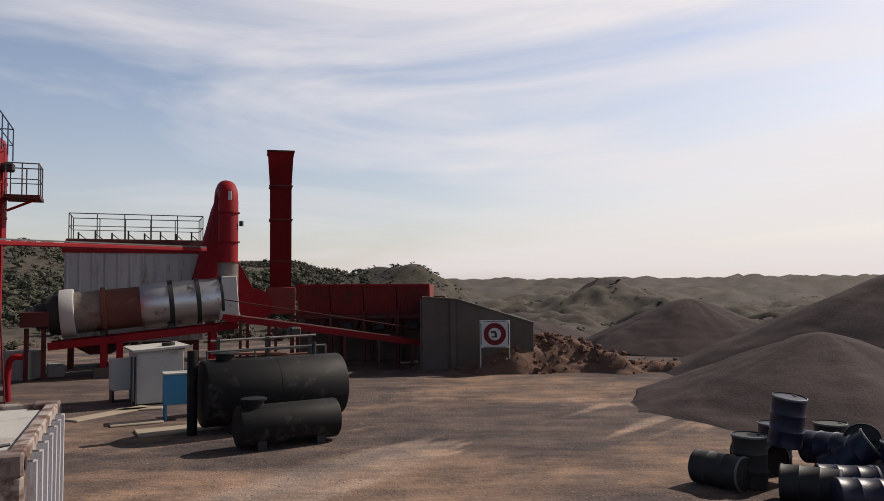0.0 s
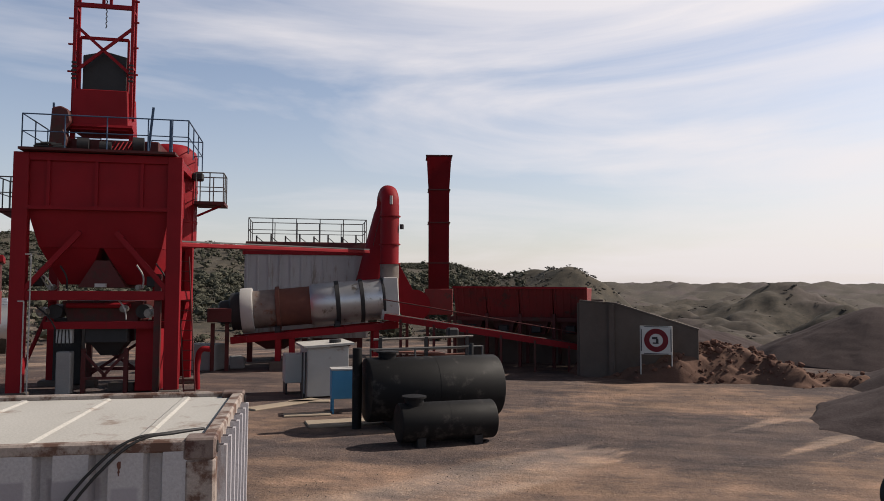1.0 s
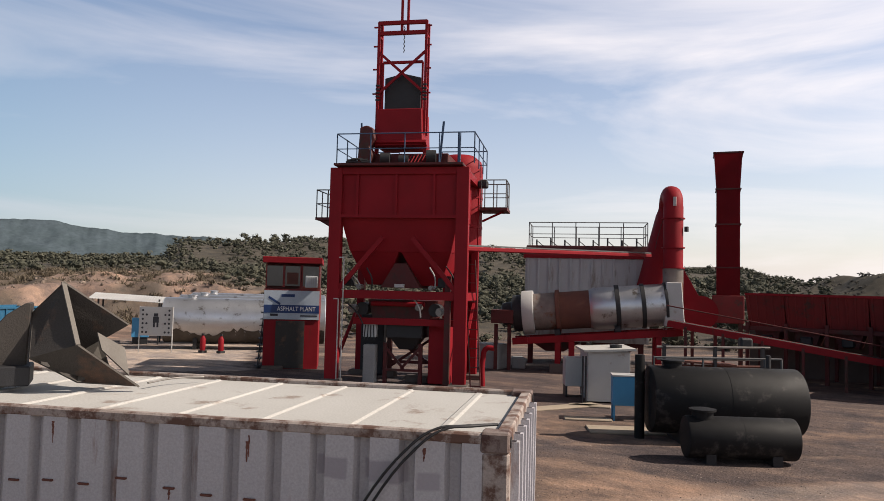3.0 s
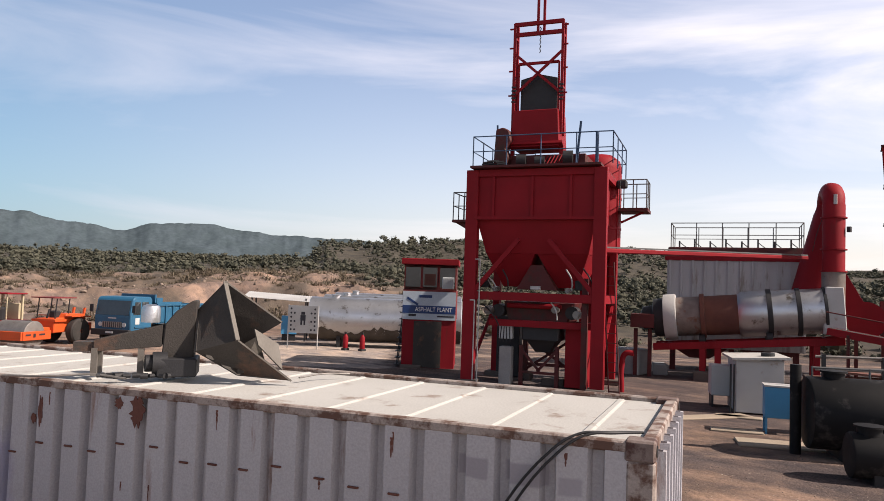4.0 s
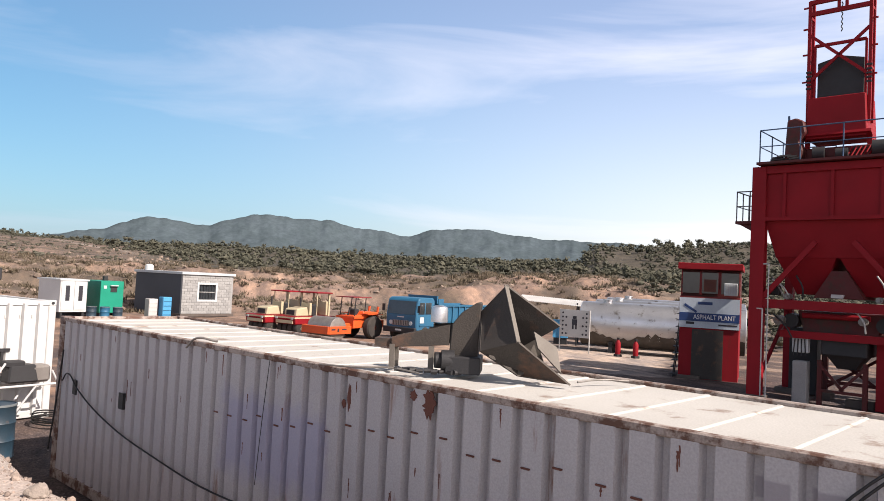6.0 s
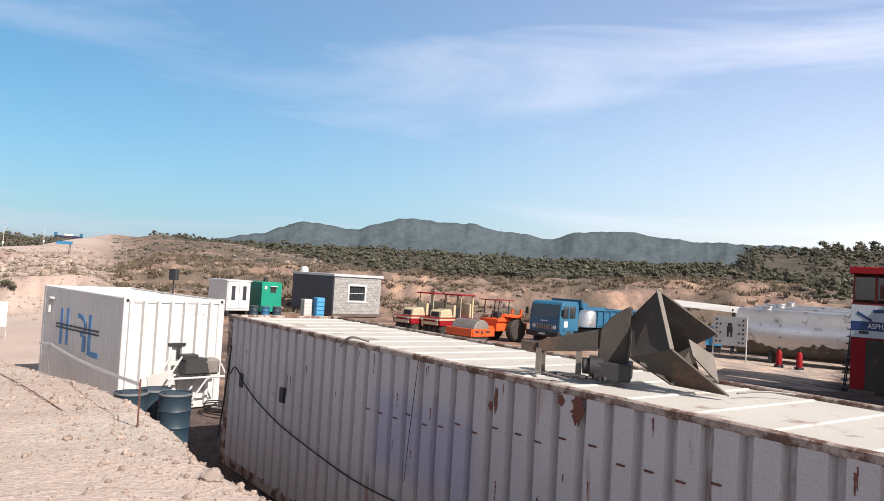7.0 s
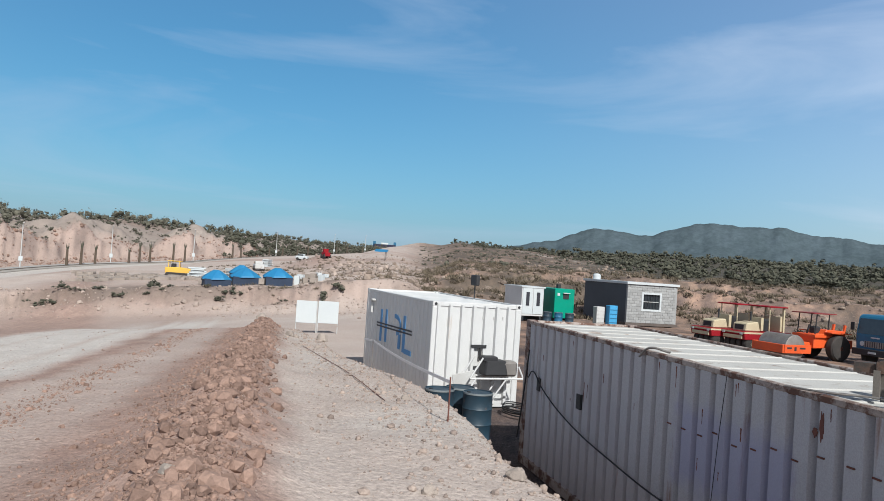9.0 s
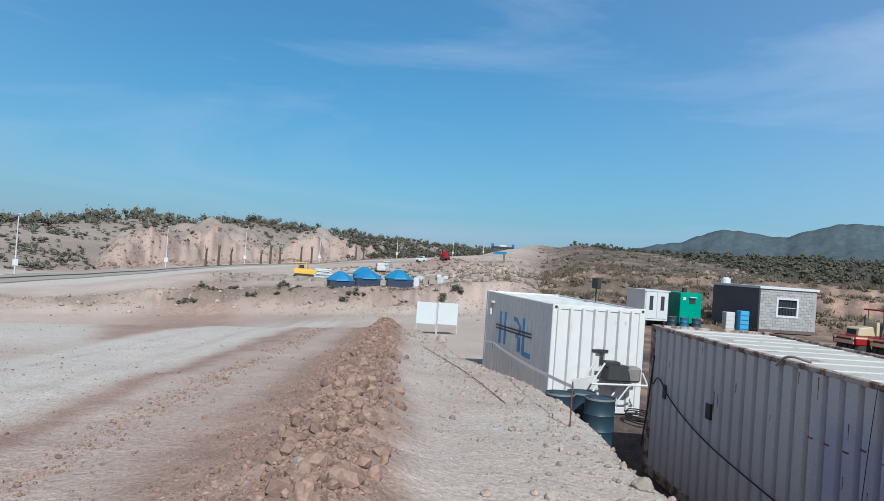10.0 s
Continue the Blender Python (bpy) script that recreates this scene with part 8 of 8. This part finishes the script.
def planted(name, x, y, size, squat, mat, label, category, leaves=0, leaf=0.05, seed=1, sink=0.05, grassy=False):
    rng = np.random.default_rng(seed)
    near = [grass_tuft(rng, leaves, leaf) if grassy else clump(rng, 5, leaves or 190, leaf) for _ in range(7)]
    far = near if grassy else [clump(rng, 3, leaves // 2 or 44, leaf * 1.5) for _ in range(7)]
    z = land(x, y)[0]
    d = np.hypot(x, y)
    VV, FF, count = [], [], 0
    for i in range(len(x)):
        V, F = (near if d[i] < 125 else far)[i % 7]
        a = rng.uniform(0, 6.28)
        c, s = math.cos(a), math.sin(a)
        p = V * np.array([size[i], size[i], size[i] * squat[i]])
        VV.append(np.stack([p[:, 0] * c - p[:, 1] * s + x[i], p[:, 0] * s + p[:, 1] * c + y[i], p[:, 2] + z[i] - sink * size[i]], 1))
        FF.append(F + count)
        count += len(V)
    return tagged(mesh_of(name, np.concatenate(VV), np.concatenate(FF), M[mat]), label, category, kind="stuff")


rng = np.random.default_rng(12)


def spots(n, az0, az1, d0, d1, power=0.75):
    az, d = rng.uniform(az0, az1, n), d0 + (d1 - d0) * rng.uniform(0, 1, n) ** power
    return -d * np.sin(np.radians(az)), d * np.cos(np.radians(az)), az, d


x, y, az, d = spots(5400, 40, 101, 96, 520)
keep = (fbm(x, y, 60, 3, 91) > -0.4) & (d > 100 + 14 * fbm(x, y, 40, 2, 92)) & (d > np.interp(az, [40, 82, 90, 97, 101], [96, 100, 190, 420, 600]))
x, y, d = x[keep], y[keep], d[keep]
planted("scrub", x, y, (1.2 + 3.2 * rng.uniform(0, 1, len(x)) ** 1.6) * (0.8 + d / 600), rng.uniform(0.6, 0.95, len(x)), "leaf", "dense dark olive thorn scrub on rising ground", "scrub", seed=2)
x, y, az, d = spots(4000, 6, 50, 50, 330)
keep = fbm(x, y, 50, 3, 93) > -0.35
x, y = x[keep], y[keep]
planted("scrub", x, y, 1.2 + 3.0 * rng.uniform(0, 1, len(x)) ** 1.7, rng.uniform(0.5, 1.0, len(x)), "leaf", "dark scrub on the slope behind the plant", "scrub", seed=3)
x, y, az, d = spots(1400, -4, 11, 95, 320)
planted("scrub", x, y, rng.uniform(0.8, 2.2, len(x)), rng.uniform(0.4, 0.7, len(x)), "leafbrown", "dark scrub on a bare hill", "scrub", seed=4)
x, y, az, d = spots(1800, -36, 2, 95, 900, 1.1)
planted("scrub", x, y, rng.uniform(0.9, 3.2, len(x)), rng.uniform(0.35, 0.6, len(x)), "leafbrown", "thin dark scrub in the valley", "scrub", seed=5)
# hill behind the boulevard
az = rng.uniform(103, 149, 2000)
back = 3 + 110 * rng.uniform(0, 1, 2000) ** 0.9
bare = (az > 113.4) & (az < 134.6) & (back < 20)
keep = ~bare & (fbm(az * 3, back, 14, 3, 94) > -0.3)
az, back = az[keep], back[keep]
d = road_mid(az) + 14 + back
planted("scrub", -d * np.sin(np.radians(az)), d * np.cos(np.radians(az)), 0.8 + 2.4 * rng.uniform(0, 1, len(az)) ** 1.6, rng.uniform(0.5, 0.9, len(az)), "leafgrey", "grey-green bushes on the hill behind the boulevard", "scrub", seed=6)
az = rng.uniform(104, 147, 210)
d = road_mid(az) + 14 + rng.uniform(58, 92, 210)
planted("crest_trees", -d * np.sin(np.radians(az)), d * np.cos(np.radians(az)), rng.uniform(2.6, 5.2, 210), rng.uniform(0.8, 1.25, 210), "leafgrey", "sparse grey-green thorn trees along the hill crest", "trees", seed=16, leaves=130, leaf=0.042)
az = rng.uniform(105, 116.5, 420)
d = road_mid(az) + 16 + rng.uniform(0, 75, 420)
planted("scrub", -d * np.sin(np.radians(az)), d * np.cos(np.radians(az)), rng.uniform(2.0, 4.6, 420), rng.uniform(0.6, 0.9, 420), "leaf", "dark bushes in the gully beyond the boulevard", "scrub", seed=17)
x, y, az, d = spots(420, 88, 101.5, 105, 430, 0.9)
planted("scrub", x, y, rng.uniform(0.8, 2.2, len(x)), rng.uniform(0.4, 0.8, len(x)), "leafgrey", "low grey scrub on broken ground", "scrub", seed=18, leaves=50, leaf=0.06)
az, off = rng.uniform(101, 131, 26), rng.normal(0, 0.9, 26)
d = bank_line(az) + 0.8 + off
planted("scrub", -d * np.sin(np.radians(az)), d * np.cos(np.radians(az)), rng.uniform(0.5, 1.5, 26), rng.uniform(0.5, 0.9, 26), "leaf", "dark bushes on the cut bank", "scrub", seed=19)
# dry tufts on the cut banks
x, y, az, d = spots(4200, 44, 101, 58, 125, 0.9)
keep = fbm(x, y, 14, 3, 95) > -0.1
x, y = x[keep], y[keep]
planted("dry_grass", x, y, rng.uniform(0.5, 1.7, len(x)), rng.uniform(0.4, 0.8, len(x)), "drybush", "dry brown grass and twigs on the cut banks", "grass", leaves=30, leaf=0.1, grassy=True, seed=7)
x, y, az, d = spots(500, 101, 118, 60, 130, 0.9)
planted("dry_grass", x, y, rng.uniform(0.4, 1.2, len(x)), rng.uniform(0.4, 0.7, len(x)), "drybush", "dry brown grass tufts near the terrace", "grass", leaves=30, leaf=0.1, grassy=True, seed=8)


def lumps(name, x, y, size, mat, label, category, seed, sink=0.25, flat=0.7, base=None):
    """Broken clods or stones: dented, uneven twelve-cornered lumps."""
    r = np.random.default_rng(seed)
    z = land(x, y)[0] if base is None else base
    n = len(x)
    P = ICO[None] * r.uniform(0.75, 1.2, (n, 12, 1)) * size[:, None, None] * np.stack([r.uniform(0.7, 1.2, n), r.uniform(0.7, 1.2, n), r.uniform(0.65, 1.0, n) * flat / 0.7], 1)[:, None, :]
    a = r.uniform(0, 6.28, n)
    c, s = np.cos(a)[:, None], np.sin(a)[:, None]
    X, Y = P[..., 0] * c - P[..., 1] * s + x[:, None], P[..., 0] * s + P[..., 1] * c + y[:, None]
    Z = P[..., 2] + (z + size * (0.5 - sink))[:, None]
    V = np.stack([X, Y, Z], -1).reshape(-1, 3)
    F = (ICO_TRI[None] + (np.arange(n) * 12)[:, None, None]).reshape(-1, 3)
    return tagged(mesh_of(name, V, F, M[mat]), label, category, kind="stuff")


def island_material(name, a, b, rough=0.95):
    m = material(name, a, b, rough=rough, scale=3, amount=0.8, grain=30, bump=0.5, spec=0.1)
    nt = m.node_tree
    N, L = nt.nodes.new, nt.links.new
    geo = N("ShaderNodeNewGeometry")
    bs = nt.nodes["Principled BSDF"]
    old = bs.inputs["Base Color"].links[0].from_socket
    mx, tone = N("ShaderNodeMix"), N("ShaderNodeMix")
    mx.data_type = tone.data_type = "RGBA"
    mx.blend_type = "MULTIPLY"
    tone.inputs[6].default_value, tone.inputs[7].default_value = rgb(0.62, 0.6, 0.6), rgb(1.15, 1.12, 1.1)
    L(geo.outputs["Random Per Island"], tone.inputs[0])
    mx.inputs[0].default_value = 1.0
    L(old, mx.inputs[6])
    L(tone.outputs[2], mx.inputs[7])
    L(mx.outputs[2], bs.inputs["Base Color"])
    return m


M["clod"] = island_material("broken_red_clay", rgb(0.32, 0.222, 0.18), rgb(0.24, 0.163, 0.132))
M["pebble"] = island_material("mixed_pebbles", rgb(0.40, 0.335, 0.295), rgb(0.30, 0.245, 0.21))
M["clod_dark"] = island_material("broken_red_rock", rgb(0.21, 0.12, 0.095), rgb(0.13, 0.075, 0.06))
M["rubble"] = island_material("brown_quarry_rubble", rgb(0.3, 0.245, 0.205), rgb(0.2, 0.16, 0.13))
M["grit"] = island_material("dark_gravel", rgb(0.13, 0.115, 0.11), rgb(0.2, 0.18, 0.17))


def berm_xy(n, spread, lo=2.0, hi=25.0, power=0.7, shift=0.0):
    u = lo + (hi - lo) * rng.uniform(0, 1, n) ** (1 / power) if power < 1 else rng.uniform(lo, hi, n)
    off = rng.normal(0, spread, n) + shift
    return -u + 0.37 * off, -0.47 - 0.402 * u + 0.93 * off


x, y = berm_xy(14500, 0.27)
lumps("clay_clods", x, y, np.clip(rng.pareto(2.2, len(x)) * 0.0095 + 0.007, 0, 0.078), "clod", "ridge of broken red clay clods along the path", "clods", 21)
x, y = berm_xy(9000, 0.42, shift=-0.75)
lumps("clay_crumbs", x, y, np.clip(rng.pareto(3, len(x)) * 0.009 + 0.005, 0, 0.032), "clod", "crumbs of red clay beside the ridge", "clods", 22)
x, y = berm_xy(2600, 0.22, shift=-3.05)
lumps("rut_crumbs", x, y, np.clip(rng.pareto(3, len(x)) * 0.01 + 0.006, 0, 0.04), "clod", "line of clay crumbs pushed up beside the wheel track", "clods", 32)
u = rng.uniform(2, 26, 7000)
off = rng.normal(0, 0.7, 7000)
x, y = -u, 2.35 - 0.463 * u + off * 0.9
keep = off < 1.4
lumps("edge_stones", x[keep], y[keep], np.clip(rng.pareto(2.8, keep.sum()) * 0.010 + 0.005, 0, 0.04), "pebble", "loose stones along the crumbling edge", "stones", 23)
u, off = rng.uniform(2, 24, 4200), rng.uniform(-1.0, 3.2, 4200)
lumps("path_pebbles", -u, -0.2 - 0.41 * u + off, np.clip(rng.pareto(3, 4200) * 0.006 + 0.003, 0, 0.022), "pebble", "small pebbles on the trodden path", "stones", 24)
d = 4 + 40 * rng.uniform(0, 1, 5200) ** 1.3
az = rng.uniform(114, 150, 5200)
lumps("field_pebbles", -d * np.sin(np.radians(az)), d * np.cos(np.radians(az)), np.clip(rng.pareto(3, 5200) * 0.007 + 0.004, 0, 0.03), "clod", "scattered clods and pebbles on the field", "stones", 25)
x, y = rng.uniform(-14, 6, 3600), rng.uniform(8, 26, 3600)
keep = fbm(x, y, 5, 4, 96) > 0.0
lumps("yard_gravel", x[keep], y[keep], rng.uniform(0.004, 0.013, keep.sum()), "grit", "loose dark gravel strewn over the yard", "gravel", 26)
az, off = rng.uniform(100, 146, 2600), rng.normal(0, 2.2, 2600)
d = bank_line(az) + off + 0.5
lumps("bank_stones", -d * np.sin(np.radians(az)), d * np.cos(np.radians(az)), np.clip(rng.pareto(2.6, 2600) * 0.05 + 0.03, 0, 0.28), "pebble", "broken stones along the cut bank", "stones", 27)
az, d = rng.uniform(44, 101, 3200), rng.uniform(60, 96, 3200)
lumps("quarry_stones", -d * np.sin(np.radians(az)), d * np.cos(np.radians(az)), np.clip(rng.pareto(2.4, 3200) * 0.05 + 0.04, 0, 0.32), "rubble", "broken rock on the quarry cuts", "stones", 28)
az, d = rng.uniform(84, 108, 4200), 62 + 130 * rng.uniform(0, 1, 4200) ** 1.2
lumps("slope_rubble", -d * np.sin(np.radians(az)), d * np.cos(np.radians(az)), np.clip(rng.pareto(2.3, 4200) * 0.06 + 0.05, 0, 0.5), "rubble", "broken stone strewn over the quarry slope", "stones", 33)
az, d = rng.normal(106, 2.4, 500), rng.uniform(75, 125, 500)
lumps("rubble", -d * np.sin(np.radians(az)), d * np.cos(np.radians(az)), np.clip(rng.pareto(2.2, 500) * 0.13 + 0.08, 0, 0.5), "pebble", "pale boulders tipped down the slope", "stones", 29)

P = np.empty(len(spoil.data.vertices) * 3, np.float32)
spoil.data.vertices.foreach_get("co", P)
P = P.reshape(-1, 3)[rng.integers(0, len(P) // 3, 2200)] + rng.normal(0, 0.06, (2200, 3))
lumps("spoil_rubble", P[:, 0], P[:, 1], np.clip(rng.pareto(2.4, 2200) * 0.035 + 0.03, 0, 0.17), "clod_dark", "broken red rock on the spoil heap", "stones", 34, base=P[:, 2] - 0.03)
az, back = rng.uniform(113.8, 134.5, 2600), rng.uniform(2, 20, 2600)
d = road_mid(az) + 14 + back
lumps("cliff_stones", -d * np.sin(np.radians(az)), d * np.cos(np.radians(az)), np.clip(rng.pareto(2.4, 2600) * 0.09 + 0.06, 0, 0.5), "clod", "broken rock on the pale cut faces", "stones", 30)


def rock(d, az, s, label):
    r = random.Random(int(d * 100))
    x, y = pol(d, az)
    bm = bmesh.new()
    bmesh.ops.create_icosphere(bm, subdivisions=3, radius=s)
    for v in bm.verts:
        n = noise.fractal(v.co / s * 1.1 + Vector((d, az, 0)), 1.0, 2.0, 3)
        v.co *= 1 + 0.35 * n
        v.co.z *= 0.72
        for k in range(3):
            q = Vector((math.sin(k * 2 + d), math.cos(k * 2 + d), 0.4)).normalized()
            e = v.co.dot(q) - s * 0.72
            if e > 0:
                v.co -= q * e
    o = part("rock", bm, M["stone"])
    o.location = (x, y, height(x, y) + s * 0.3)
    tagged(o, label, "rock")


rock(6.1, 92.9, 0.09, "pale angular rock near the edge")
rock(5.4, 99.5, 0.06, "small pale rock on the path")
rock(24.5, 113.2, 0.2, "pale boulder at the end of the clay ridge")
rock(21.0, 111.0, 0.14, "pale rock beside the clay ridge")
rock(31.5, 108.6, 0.3, "grey rock by the notice boards")
rock(4.6, 118.5, 0.05, "pale rock among the clods")
for i in range(12):
    rock(rnd.uniform(9, 24), rnd.uniform(101, 110.5), rnd.uniform(0.03, 0.08), "pale rock beside the path")


# ---- concrete blocks of the hut's window wall ----
def block_wall():
    bm = bmesh.new()
    box(bm, (0, 0, 0), (0.40, 0.03, 0.19))
    bmesh.ops.bevel(bm, geom=list(bm.edges), offset=0.008, segments=1, affect="EDGES")
    whole = bpy.data.meshes.new("block")
    bm.to_mesh(whole)
    bm.free()
    whole.materials.append(M["block"])
    half = whole.copy()
    half.transform(Matrix.Diagonal((0.48, 1, 1, 1)))
    for r in range(14):
        z = 0.22 + r * 0.2
        x = 0.0
        while x < W_ - 0.1:
            short = (x == 0.0 and r % 2 == 1) or x + 0.4 > W_
            w = 0.205 if short else 0.41
            c = x + w / 2
            if not (WX0 - 0.3 < c < WX1 + 0.3 and WZ0 - 0.12 < z < WZ1 + 0.12) and c + w / 2 < W_ + 0.02:
                o = new("block", half if short else whole)
                o.parent = hut
                o.location = (c, 0.002, z)
            x += w


block_wall()
